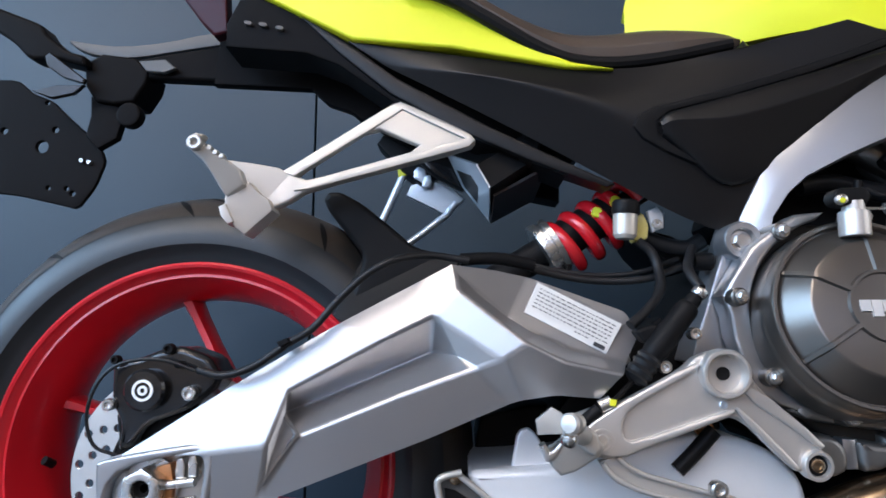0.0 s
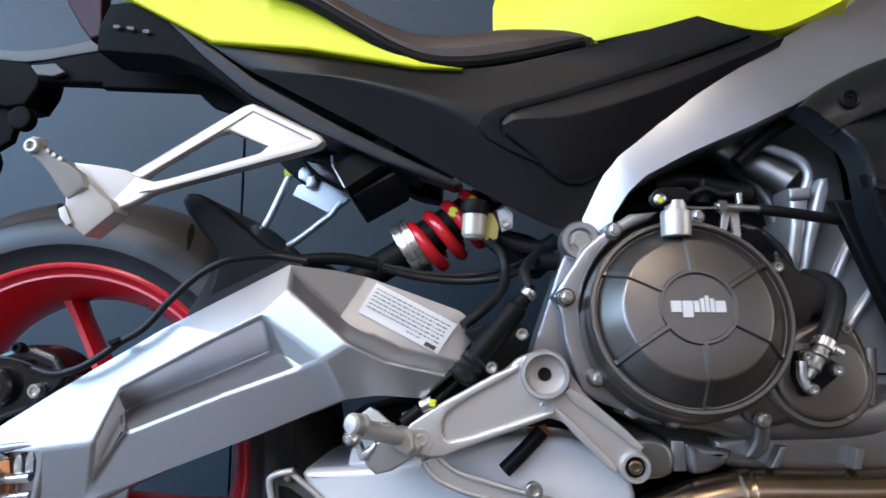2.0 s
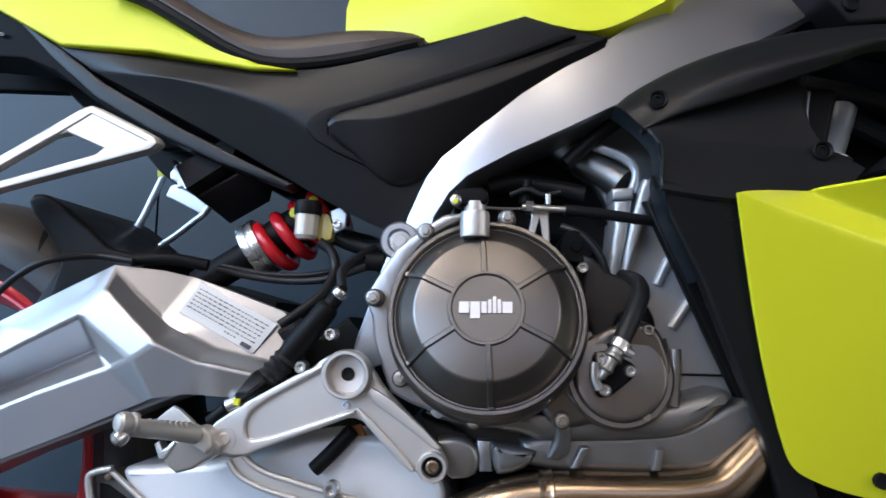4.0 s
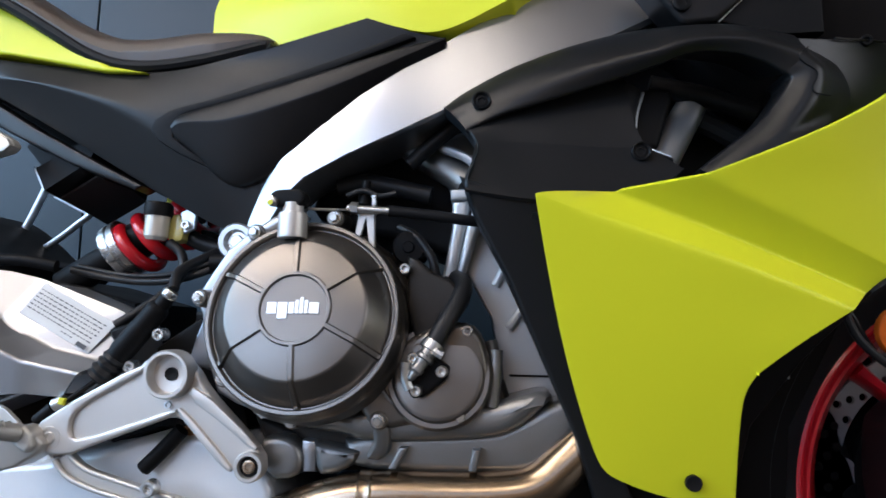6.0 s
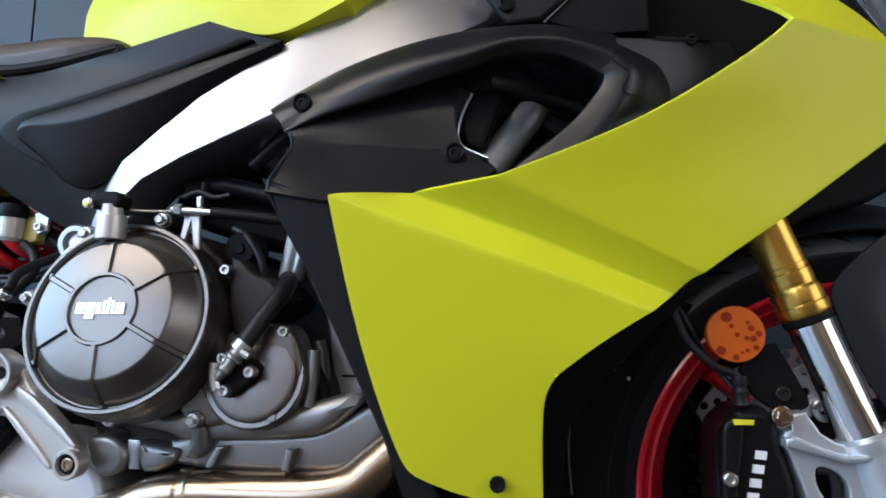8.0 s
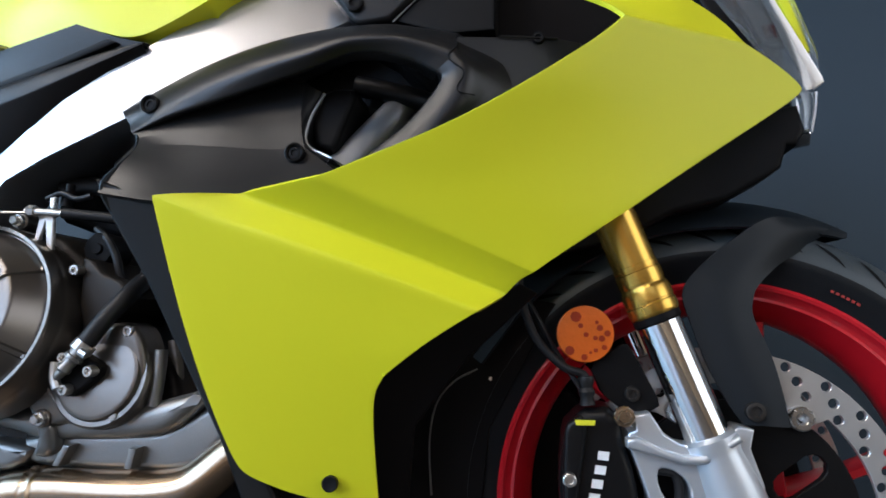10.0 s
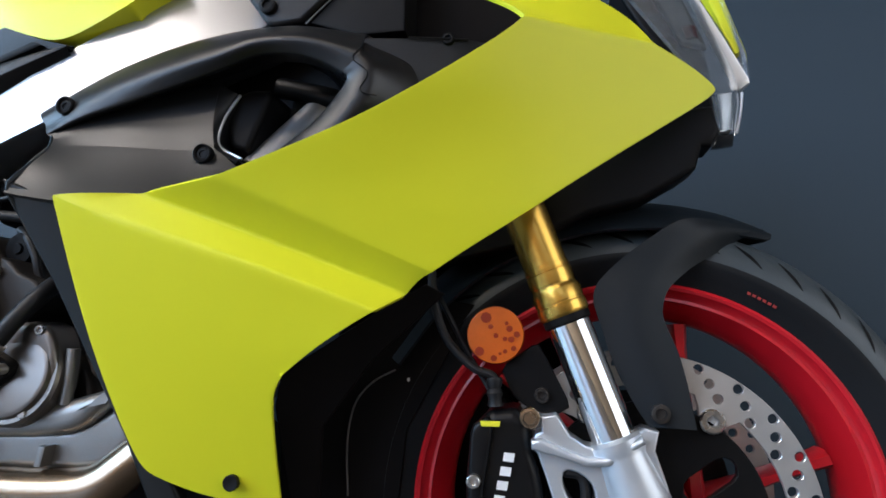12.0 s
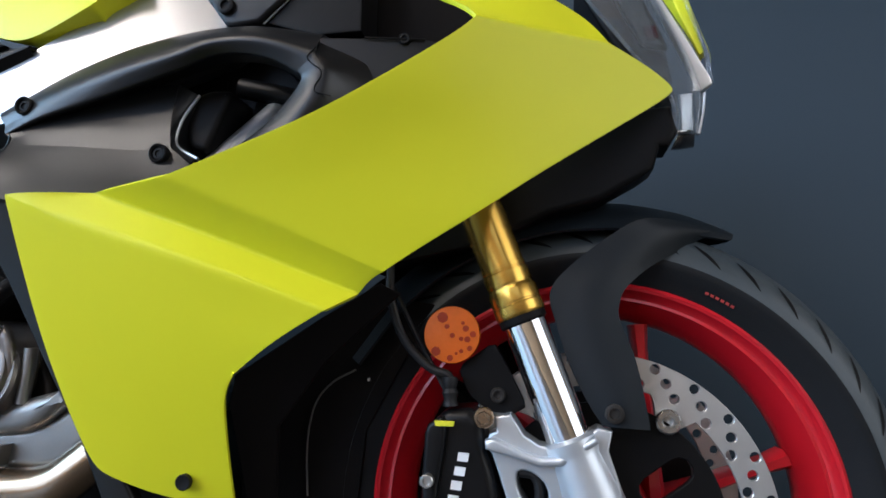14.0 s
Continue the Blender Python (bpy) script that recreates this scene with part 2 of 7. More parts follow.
def loft(loops, cap=True, bm=None, closed=False):
    bm = bm or bmesh.new()
    rs = [ring(bm, lp) for lp in loops]
    for a, b in zip(rs, rs[1:] + (rs[:1] if closed else [])):
        bridge(bm, a, b)
    if cap and not closed:
        fill(bm, [rs[0]])
        fill(bm, [rs[-1]])
    return bm


def band(stations, yn, yf, bev=0.006, tilt=0.0, bm=None):
    """A bar that runs through pairs of upper and lower edge points, with chamfered near edges; depths may vary along it."""
    loops = []
    n = len(stations)
    for i, (a, b) in enumerate(stations):
        k = i / (n - 1)
        y0 = yn[0] + (yn[1] - yn[0]) * k if isinstance(yn, tuple) else yn
        y1 = yf[0] + (yf[1] - yf[0]) * k if isinstance(yf, tuple) else yf
        a, b = Vector(a[:2]), Vector(b[:2])
        d = (b - a).normalized()
        sec = [(a, y1), (a, y0 + bev + tilt), (a + d * bev * 0.35, y0 + bev * 0.3 + tilt), (a + d * bev, y0 + tilt), (b - d * bev, y0), (b - d * bev * 0.35, y0 + bev * 0.3), (b, y0 + bev), (b, y1)]
        loops.append([(p.x, y, p.y) for p, y in sec])
    return loft(loops, bm=bm)


def tube(path, r, seg=10, n=6, bm=None, smooth=True, caps=True):
    """A round bar along a curve; r may be one number or one for each end."""
    bm = bm or bmesh.new()
    pts = spline(path, n) if smooth else [Vector(p) for p in path]
    r0, r1 = r if isinstance(r, tuple) else (r, r)
    loops, up = [], None
    for i, p in enumerate(pts):
        t = (pts[min(i + 1, len(pts) - 1)] - pts[max(i - 1, 0)]).normalized()
        if up is None:
            up = t.orthogonal().normalized()
        up = (up - t * up.dot(t)).normalized()
        v = t.cross(up)
        rr = r0 + (r1 - r0) * i / (len(pts) - 1)
        loops.append([p + (up * math.cos(a) + v * math.sin(a)) * rr for a in [2 * math.pi * j / seg for j in range(seg)]])
    return loft(loops, caps, bm)


def lathe(profile, origin, axis=(0, -1, 0), seg=48, bm=None, cap=True, arc=None):
    """A turned body: profile of (radius, height along the axis)."""
    bm = bm or bmesh.new()
    w = Vector(axis).normalized()
    u = Vector((0, 0, 1)) if abs(w.z) < 0.9 else Vector((1, 0, 0))
    u = (u - w * u.dot(w)).normalized()
    v = w.cross(u)
    o = Vector(origin)
    loops = [[o + w * h + (u * math.cos(a) + v * math.sin(a)) * r for a in [2 * math.pi * j / seg for j in range(seg)]] for r, h in profile]
    return loft(loops, cap, bm)


def ring_body(profile, origin, axis=(0, -1, 0), seg=48, bm=None):
    """A turned ring: a closed profile of (radius, height)."""
    return lathe(list(profile) + [profile[0]], origin, axis, seg, bm, cap=False)


def sheet(rows, thick=0.003, nu=6, nv=6, inward=(0, 1, 0)):
    """A smooth panel through a grid of control points, with thickness."""
    cols = [spline(r, nu) for r in rows]
    grid = [spline([c[i] for c in cols], nv) for i in range(len(cols[0]))]
    bm = bmesh.new()
    V = [[bm.verts.new(p) for p in g] for g in grid]
    for i in range(len(V) - 1):
        for j in range(len(V[0]) - 1):
            bm.faces.new((V[i][j], V[i + 1][j], V[i + 1][j + 1], V[i][j + 1]))
    return thicken(bm, thick, inward)


def thicken(bm, thick, inward=(0, 1, 0)):
    bm.normal_update()
    if sum((f.normal * f.calc_area() for f in bm.faces), Vector()).dot(Vector(inward)) > 0:
        bmesh.ops.reverse_faces(bm, faces=bm.faces)
    bm.normal_update()
    old_v, old_f = list(bm.verts), list(bm.faces)
    rim = [e for e in bm.edges if len(e.link_faces) == 1]
    twin = {v: bm.verts.new(v.co - v.normal * thick) for v in old_v}
    for f in old_f:
        bm.faces.new([twin[v] for v in reversed(f.verts)])
    for e in rim:
        a, b = e.verts
        bm.faces.new((a, b, twin[b], twin[a]))
    return bm


def facets(V, F, thick=0.003, bev=0.004, inward=(0, 1, 0), seg=2, keep=()):
    """A creased panel of flat faces with softened creases, and thickness."""
    bm = bmesh.new()
    vs = [bm.verts.new(v) for v in V]
    for f in F:
        bm.faces.new([vs[i] for i in f])
    bmesh.ops.recalc_face_normals(bm, faces=bm.faces)
    if bev:
        es = [e for e in bm.edges if len(e.link_faces) == 2]
        bmesh.ops.bevel(bm, geom=es, offset=bev, offset_type="OFFSET", segments=seg, profile=0.5, affect="EDGES", clamp_overlap=True)
    return thicken(bm, thick, inward) if thick else bm


def circle(c, r, n=24, ph=0.0):
    return [(c[0] + r * math.cos(2 * math.pi * i / n + ph), c[-1] + r * math.sin(2 * math.pi * i / n + ph)) for i in range(n)]


def slot(a, b, r, n=6):
    """The outline of a rounded slot from a to b."""
    a, b = Vector(a[:2]), Vector(b[:2])
    ang = math.atan2(b.y - a.y, b.x - a.x)
    out = []
    for c, s in ((b, -90), (a, 90)):
        for i in range(n + 1):
            t = ang + radians(s + 180 * i / n)
            out.append((c.x + r * math.cos(t), c.y + r * math.sin(t)))
    return out


def bolt(parent, at, r=0.005, kind="hex", depth=0.006, mat=None, name="bolt", label=""):
    """A screw head that faces the viewer: hexagon with flange, or round with a socket."""
    x, y, z = at
    bm = bmesh.new()
    if kind == "hex":
        lathe([(r * 1.45, -0.004), (r * 1.45, 0.001), (r * 1.3, 0.002), (r * 0.9, 0.0022)], at, seg=20, bm=bm)
        prism(circle((x, z), r, 6, 0.3), y - depth, y, 0.0008, 1, bm=bm)
    else:
        lathe([(r, -0.004), (r, depth * 0.8), (r * 0.85, depth), (r * 0.55, depth), (r * 0.5, depth * 0.35), (0.0003, depth * 0.3)], at, seg=20, bm=bm)
    return part(name, bm, mat or STEEL, parent, label)


def prism3(pts, thick, bev=0.002, seg=2, rnd=0, holes=(), bm=None, back=False):
    """A plate through points that lie on one slanting plane; it is thick away from the viewer."""
    A = np.array([(p[0], p[2], 1.0) for p in pts])
    k = np.linalg.lstsq(A, np.array([p[1] for p in pts]), rcond=None)[0]
    flat = [(p[0], p[2]) for p in pts]
    out = corner_cut(flat, rnd, 0.15) if rnd else flat
    cx, cz = sum(p[0] for p in out) / len(out), sum(p[1] for p in out) / len(out)
    yn = k[0] * cx + k[1] * cz + k[2]
    hs = [[(p[0], p[-1]) for p in h] for h in holes]
    return prism(out, yn, yn + thick, bev, seg, 0, hs, (k[0], k[1]), bm, back)


def creased(V, F, creases, edge=0.75, tight=()):
    """A smooth panel with chosen creases and a crisp outline, and thickness."""
    bm = bmesh.new()
    point = bm.verts.layers.float.new("crease_vert")
    vs = [bm.verts.new(v) for v in V]
    for i in tight:
        vs[i][point] = 0.85
    for f in F:
        bm.faces.new([vs[i] for i in f])
    bmesh.ops.recalc_face_normals(bm, faces=bm.faces)
    bm.normal_update()
    if sum((f.normal.y * f.calc_area() for f in bm.faces)) > 0:
        bmesh.ops.reverse_faces(bm, faces=bm.faces)
    lay = bm.edges.layers.float.new("crease_edge")
    for e in bm.edges:
        k = tuple(sorted((vs.index(e.verts[0]), vs.index(e.verts[1]))))
        e[lay] = edge if len(e.link_faces) == 1 else creases.get(k, creases.get(k[::-1], 0.0))
    return bm


def soften(ob, thick, levels=4):
    """Rounds a creased panel and gives it thickness and a small edge radius."""
    sub = ob.modifiers.new("smooth", "SUBSURF")
    sub.levels = sub.render_levels = levels
    sol = ob.modifiers.new("thickness", "SOLIDIFY")
    sol.thickness, sol.offset = thick, -1.0
    bv = ob.modifiers.new("edge", "BEVEL")
    bv.width, bv.segments, bv.limit_method, bv.angle_limit = 0.0014, 3, "ANGLE", radians(50)


def between(a, b, k, dy=0.0):
    """The row of points at the share k of the way from row a to row b, moved by dy in depth."""
    return [(p[0] + (q[0] - p[0]) * k, p[1] + (q[1] - p[1]) * k + dy, p[2] + (q[2] - p[2]) * k) for p, q in zip(a, b)]


def box(x0, x1, y0, y1, z0, z1, bev=0.0, bm=None):
    return prism([(x0, z0), (x1, z0), (x1, z1), (x0, z1)], y0, y1, bev, 2, bm=bm)


# ---------------------------------------------------------------- the room
WX0, WX1, WY0, WY1, WH = -4.0, 6.0, -6.0, 0.42, 4.0
tagged(part("floor", box(WX0, WX1, WY0, WY1 + 0.15, -0.1, 0), FLOOR), "dark polished concrete showroom floor", "floor", kind="structure")
wall_n = tagged(part("wall_north", box(WX0, WX1, WY1 + 0.018, WY1 + 0.15, 0, WH), WALL), "grey-blue panelled showroom wall behind the motorcycle", "wall", kind="structure")
for x0, x1 in ((-4.0, -2.428), (-2.424, 0.012), (0.016, 2.452), (2.456, 4.892), (4.896, 6.0)):
    part("panel", box(x0, x1, WY1, WY1 + 0.018, 0.0, WH, 0.0015), WALL, wall_n)


def wall_with_windows(name, along, at, a0, a1, spans, thick):
    """A wall along x or y with openings; at is its inner face and thick its outward depth."""
    outer = [(a0, 0), (a1, 0), (a1, WH), (a0, WH)]
    bm = prism(outer, 0.0, thick, 0, 1, 0, [[(p, z0), (q, z0), (q, z1), (p, z1)] for (p, z0), (q, z1) in spans])
    turn = Matrix(((1, 0, 0, 0), (0, 1, 0, at), (0, 0, 1, 0), (0, 0, 0, 1))) if along == "x" else Matrix(((0, 1, 0, at), (1, 0, 0, 0), (0, 0, 1, 0), (0, 0, 0, 1)))
    bm.transform(turn)
    return tagged(part(name, bm, PLAIN), "tan painted showroom wall with tall windows", "wall", kind="structure")


wall_with_windows("wall_west", "y", WX0, WY0, WY1 + 0.15, [((-4.6, 0.9), (-0.1, 3.8))], -0.2)
wall_with_windows("wall_south", "x", WY0, WX0, WX1, [((-3.8, 1.1), (-1.0, 3.8)), ((-0.9, 2.2), (3.9, 3.8))], -0.2)
# unseen wall, its opening made for the added east fill
wall_with_windows("wall_east", "y", WX1, WY0, WY1 + 0.15, [((-5.0, 0.7), (-0.4, 3.7))], 0.2)
tagged(part("ceiling", box(WX0, WX1, WY0, WY1 + 0.15, WH, WH + 0.15), CEIL), "brown boarded showroom ceiling", "ceiling", kind="structure")
ceiling_lamp = None
for lx, ly, watts, tone in LAMPS:
    if ceiling_lamp is None:
        ceiling_lamp = thing("ceiling_lamp", (lx, ly, WH), "unseen square white ceiling lamp panel with a diffuser, added for light", "ceiling lamp", "showroom ceiling lamps")
        part("frame", prism([(lx - 0.62, WH - 0.08), (lx + 0.62, WH - 0.08), (lx + 0.62, WH), (lx - 0.62, WH)], ly - 0.62, ly + 0.62, 0.004), PLAIN, ceiling_lamp)
        part("diffuser", prism([(lx - 0.56, WH - 0.088), (lx + 0.56, WH - 0.088), (lx + 0.56, WH - 0.081), (lx - 0.56, WH - 0.081)], ly - 0.56, ly + 0.56, 0.002), LAMPW, ceiling_lamp)
    else:
        copy_thing(ceiling_lamp, pose(lx, ly, WH))

# ---------------------------------------------------------------- the motorcycle
bike = thing("motorcycle", (0.685, 0, 0), "acid-yellow and black sports motorcycle with red wheels and silver frame", "motorcycle")


def rim_mesh(cx, cz, r, hw, barrel):
    near = [(r, hw - 0.002), (r - 0.003, hw), (r - 0.006, hw - 0.001), (r - 0.009, hw - 0.006), (r - 0.0135, hw - 0.009), (r - 0.0165, hw - 0.0085), (r - 0.0185, hw - 0.012), (barrel + 0.010, hw * 0.55), (barrel + 0.002, hw * 0.30)]
    outer = [(r - 0.004, -hw + 0.006), (r - 0.012, -hw * 0.5), (r - 0.014, 0), (r - 0.012, hw * 0.5), (r - 0.004, hw - 0.006)]
    prof = outer + near + [(barrel, 0)] + [(q, -h) for q, h in reversed(near)]
    return ring_body(prof, (cx, 0, cz), seg=112)


def tyre_mesh(cx, cz, R, hw, rimr, rimhw):
    prof, n = [], 22
    drop = R - rimr - 0.026
    for i in range(n + 1):
        th = radians(-96 + 192 * i / n)
        prof.append((R - drop * (1 - math.cos(th)), hw * math.sin(th)))
    prof = [(rimr - 0.004, -rimhw + 0.004), (rimr + 0.006, -rimhw - 0.0005), (rimr + 0.012, -rimhw * 0.7 - hw * 0.3)] + prof + [(rimr + 0.012, rimhw * 0.7 + hw * 0.3), (rimr + 0.006, rimhw + 0.0005), (rimr - 0.004, rimhw - 0.004)]
    return lathe(prof, (cx, 0, cz), seg=128, cap=False)


def wheel(name, cx, cz, R, hw, rimhw, spokes, phase, barrel, label, side_rubber, tread_rubber, reach):
    w = part(name, rim_mesh(cx, cz, 0.226, rimhw, barrel), RED, bike, label)
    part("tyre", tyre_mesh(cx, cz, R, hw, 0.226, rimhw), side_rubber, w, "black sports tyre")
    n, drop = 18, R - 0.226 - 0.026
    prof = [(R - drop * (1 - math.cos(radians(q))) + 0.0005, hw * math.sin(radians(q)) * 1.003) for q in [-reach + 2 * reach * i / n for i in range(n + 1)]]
    # the paler band carries the tread's reflected light in its colour
    part("tread_band", lathe(prof, (cx, 0, cz), seg=128, cap=False), tread_rubber, w, "matte tread of the tyre, tinted with reflected light")
    for i in range(spokes):
        a = phase + 2 * math.pi * i / spokes
        rim_end = Vector((cx + 0.190 * math.cos(a), 0, cz + 0.190 * math.sin(a)))
        lean = radians(55 if i % 2 == 0 else 10)
        hub_end = Vector((cx + 0.058 * math.cos(a - lean), 0, cz + 0.058 * math.sin(a - lean)))
        d = (rim_end - hub_end).normalized()
        s = Vector((-d.z, 0, d.x))
        loops = []
        for k, wd, dp in ((-0.05, 0.022, 0.030), (0.25, 0.017, 0.024), (0.6, 0.014, 0.018), (0.85, 0.015, 0.018), (1.0, 0.019, 0.020)):
            o = hub_end.lerp(rim_end, k)
            sec = [(-wd / 2, -dp * 0.55), (-wd * 0.25, -dp), (wd * 0.25, -dp), (wd / 2, -dp * 0.55), (wd / 2, dp * 0.55), (wd * 0.25, dp), (-wd * 0.25, dp), (-wd / 2, dp * 0.55)]
            loops.append([o + s * u + Vector((0, v, 0)) for u, v in sec])
        part("spoke", loft(loops), RED, w)
    part("hub", lathe([(0.022, -0.055), (0.045, -0.05), (0.048, -0.03), (0.038, 0), (0.048, 0.03), (0.045, 0.05), (0.022, 0.055)], (cx, 0, cz), seg=40), RED, w)
    return w


def disc_mesh(cx, y, cz, r0, r1, n, thick=0.005, rows=3, bore=0.0042, lugs=()):
    """A drilled brake disc with slanting rows of holes, and lugs that reach in to its carrier."""
    holes = []
    for k in range(n):
        a = 2 * math.pi * k / n
        for j in range(rows):
            rr = r0 + (r1 - r0) * (0.2 + 0.6 * j / max(1, rows - 1))
            b = a + 2 * math.pi / n * (j * 0.36)
            holes.append(circle((cx + rr * math.cos(b), cz + rr * math.sin(b)), bore, 12))
    inner = []
    for k in range(120):
        a = math.pi * k / 60
        near = min((abs((a - g + math.pi) % (2 * math.pi) - math.pi) for g in lugs), default=9.0)
        reach = r0 - 0.020 * max(0.0, min(1.0, (0.17 - near) / 0.07))
        inner.append((cx + reach * math.cos(a), cz + reach * math.sin(a)))
    return prism(circle((cx, cz), r1, 90), y, y + thick, 0.0006, 1, 0, [inner] + holes)


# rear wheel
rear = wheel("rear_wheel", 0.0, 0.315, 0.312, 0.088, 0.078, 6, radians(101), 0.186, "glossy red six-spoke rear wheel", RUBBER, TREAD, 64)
part("brake_disc", disc_mesh(0, -0.112, 0.315, 0.070, 0.110, 20, 0.005, 3), DISC, rear, "drilled steel rear brake disc")
part("disc_carrier", prism(circle((0, 0.315), 0.071, 40), -0.110, -0.055, 0.002, 1, 0, [circle((0, 0.315), 0.03, 24)]), BLACK, rear)
part("valve", tube([(-0.1665, -0.05, 0.3121), (-0.1718, -0.06, 0.3182)], 0.005, 10, 3), BLACK, rear)


def tread(w, cx, cz, R, hw, rimr, n, phase, cuts=((0.22, 12, 50, 0.10), (0.10, 30, 66, -0.03))):
    """Slanting tread grooves on both shoulders, as dark inlays on the rounded tread."""
    drop = R - rimr - 0.026
    bm = bmesh.new()
    for side in (-1, 1):
        for i in range(n):
            a0 = phase + 2 * math.pi * i / n + (0.5 * math.pi / n if side > 0 else 0)
            for length, th0, th1, slant in cuts:
                left, right = [], []
                for k in range(7):
                    s = k / 6
                    th = radians(th0 + (th1 - th0) * s)
                    a = a0 + slant + length * (1 - s)
                    wd = 0.0045 * math.sin(math.pi * (0.12 + 0.83 * s)) / R
                    for lst, off in ((left, -wd), (right, wd)):
                        r = R - drop * (1 - math.cos(th)) + 0.0013
                        lst.append(bm.verts.new((cx + r * math.cos(a + off), side * hw * math.sin(th), cz + r * math.sin(a + off))))
                for k in range(6):
                    bm.faces.new((left[k], left[k + 1], right[k + 1], right[k]))
                a0 += math.pi / n
    return tagged(part("tread_relief", bm, BLACK, w, "dark slanting tread grooves"), kind="stuff")


tread(rear, 0.0, 0.315, 0.312, 0.088, 0.226, 11, 0.2)
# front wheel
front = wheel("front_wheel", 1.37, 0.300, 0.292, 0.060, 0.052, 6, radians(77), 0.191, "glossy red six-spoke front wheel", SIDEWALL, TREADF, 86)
tread(front, 1.37, 0.300, 0.292, 0.060, 0.226, 40, 0.02, ((0.105, 48, 74, 0.0),))
bmt = bmesh.new()
for i in range(6):
    a = radians(64.9 - 1.25 * i)
    quad = []
    for r, da in ((0.2365, 0), (0.2365, -0.015), (0.2392, -0.015), (0.2392, 0)):
        quad.append(bmt.verts.new((1.37 + r * math.cos(a + da), -0.0566, 0.300 + r * math.sin(a + da))))
    bmt.faces.new(quad)
part("sidewall_print", bmt, REDINK, front, "red sidewall print as plain bars")
for y in (-0.075, 0.070):
    part("brake_disc", disc_mesh(1.37, y, 0.300, 0.126, 0.156, 24, 0.005, 3, 0.0047, [radians(58 + 60 * k) for k in range(6)]), DISC, front, "drilled steel front brake disc")
    part("disc_carrier", prism(circle((1.37, 0.300), 0.110, 60), y - 0.002, y + 0.006, 0.001, 1, 0, [slot((1.37 + 0.055 * math.cos(a), 0.300 + 0.055 * math.sin(a)), (1.37 + 0.085 * math.cos(a), 0.300 + 0.085 * math.sin(a)), 0.012, 5) for a in [radians(36 + 72 * i) for i in range(5)]]), BLACK, front)
for i in range(6):
    a = radians(58 + 60 * i)
    part("disc_bobbin", ring_body([(0.0045, 0), (0.0115, 0), (0.0115, 0.008), (0.010, 0.0095), (0.006, 0.0095), (0.0045, 0.008)], (1.37 + 0.1115 * math.cos(a), -0.075, 0.300 + 0.1115 * math.sin(a)), seg=20), STEEL, front)

# swingarm: a creased silver shell over a solid core
ARM_TOP = [(-0.0242, -0.1876, 0.3437), (0.0748, -0.1829, 0.4069), (0.1749, -0.18, 0.4667), (0.2914, -0.167, 0.5237), (0.3318, -0.146, 0.5241), (0.366, -0.146, 0.5167), (0.461, -0.148, 0.4825), (0.4742, -0.148, 0.4613)]  # upper edge
ARM_SHOULDER = [(0.2953, -0.1900, 0.5013), (0.3588, -0.2100, 0.4514), (0.3922, -0.202, 0.4352), (0.4469, -0.196, 0.424), (0.3439, -0.168, 0.4739), (0.3733, -0.171, 0.4587), (0.403, -0.17, 0.4448), (0.4559, -0.166, 0.433)]  # crease over the pivot end
ARM_RECESS = [(0.1374, -0.1916, 0.4068), (0.2305, -0.1895, 0.4561), (0.2719, -0.189, 0.4763), (0.123, -0.154, 0.3819), (0.2683, -0.154, 0.4423), (0.1466, -0.1976, 0.3668), (0.2375, -0.1993, 0.4029), (0.3105, -0.1995, 0.4283), (0.2938, -0.186, 0.4369), (0.3035, -0.1975, 0.4564), (0.3351, -0.206, 0.4364)]  # the long recess
ARM_LOWER = [(0.3531, -0.2, 0.4001), (0.3425, -0.192, 0.3961), (0.2684, -0.1922, 0.3649), (0.1856, -0.1909, 0.3329), (0.1249, -0.1904, 0.3094), (0.059, -0.1878, 0.2804), (0.0715, -0.1985, 0.3519), (0.1216, -0.2034, 0.3585), (0.1105, -0.1894, 0.309), (0.4262, -0.186, 0.4007), (0.385, -0.194, 0.4042)]  # lower edge and axle end
SV = ARM_TOP + ARM_SHOULDER + ARM_RECESS + ARM_LOWER
ARM_UPPER_FACES = [(0, 1, 34, 33), (1, 2, 17, 16, 34), (2, 3, 8, 18, 17), (8, 9, 26, 25, 18), (3, 12, 13, 9, 8), (13, 14, 10, 9), (14, 15, 11, 10), (3, 4, 5, 12), (5, 6, 13, 12), (6, 7, 15, 14, 13), (16, 17, 18, 20, 19)]  # upper side and pivot end
ARM_LOWER_FACES = [(19, 20, 24, 23, 22, 21), (18, 24, 20), (18, 25, 26, 23, 24), (26, 27, 28, 23), (21, 22, 29, 30), (22, 23, 28, 29), (34, 16, 19, 21, 35), (21, 30, 31, 35), (33, 34, 35, 31, 32), (9, 10, 37, 27, 26), (10, 11, 36, 37)]  # recess, lower side and axle end
SF = ARM_UPPER_FACES + ARM_LOWER_FACES
swing = part("swingarm", facets(SV, SF, 0.004, 0.0055, seg=4), SILVER, bike, "silver painted aluminium swingarm with a long recess")
part("core", prism([(-0.0322, 0.3354), (0.0633, 0.3998), (0.1692, 0.4616), (0.2884, 0.5174), (0.368, 0.5118), (0.4572, 0.478), (0.4668, 0.4336), (0.4271, 0.4007), (0.3552, 0.3976), (0.2664, 0.3629), (0.1782, 0.329), (0.1071, 0.2966), (0.0368, 0.2592), (-0.013, 0.2586)], -0.145, -0.075, 0.004), SILVER, swing)
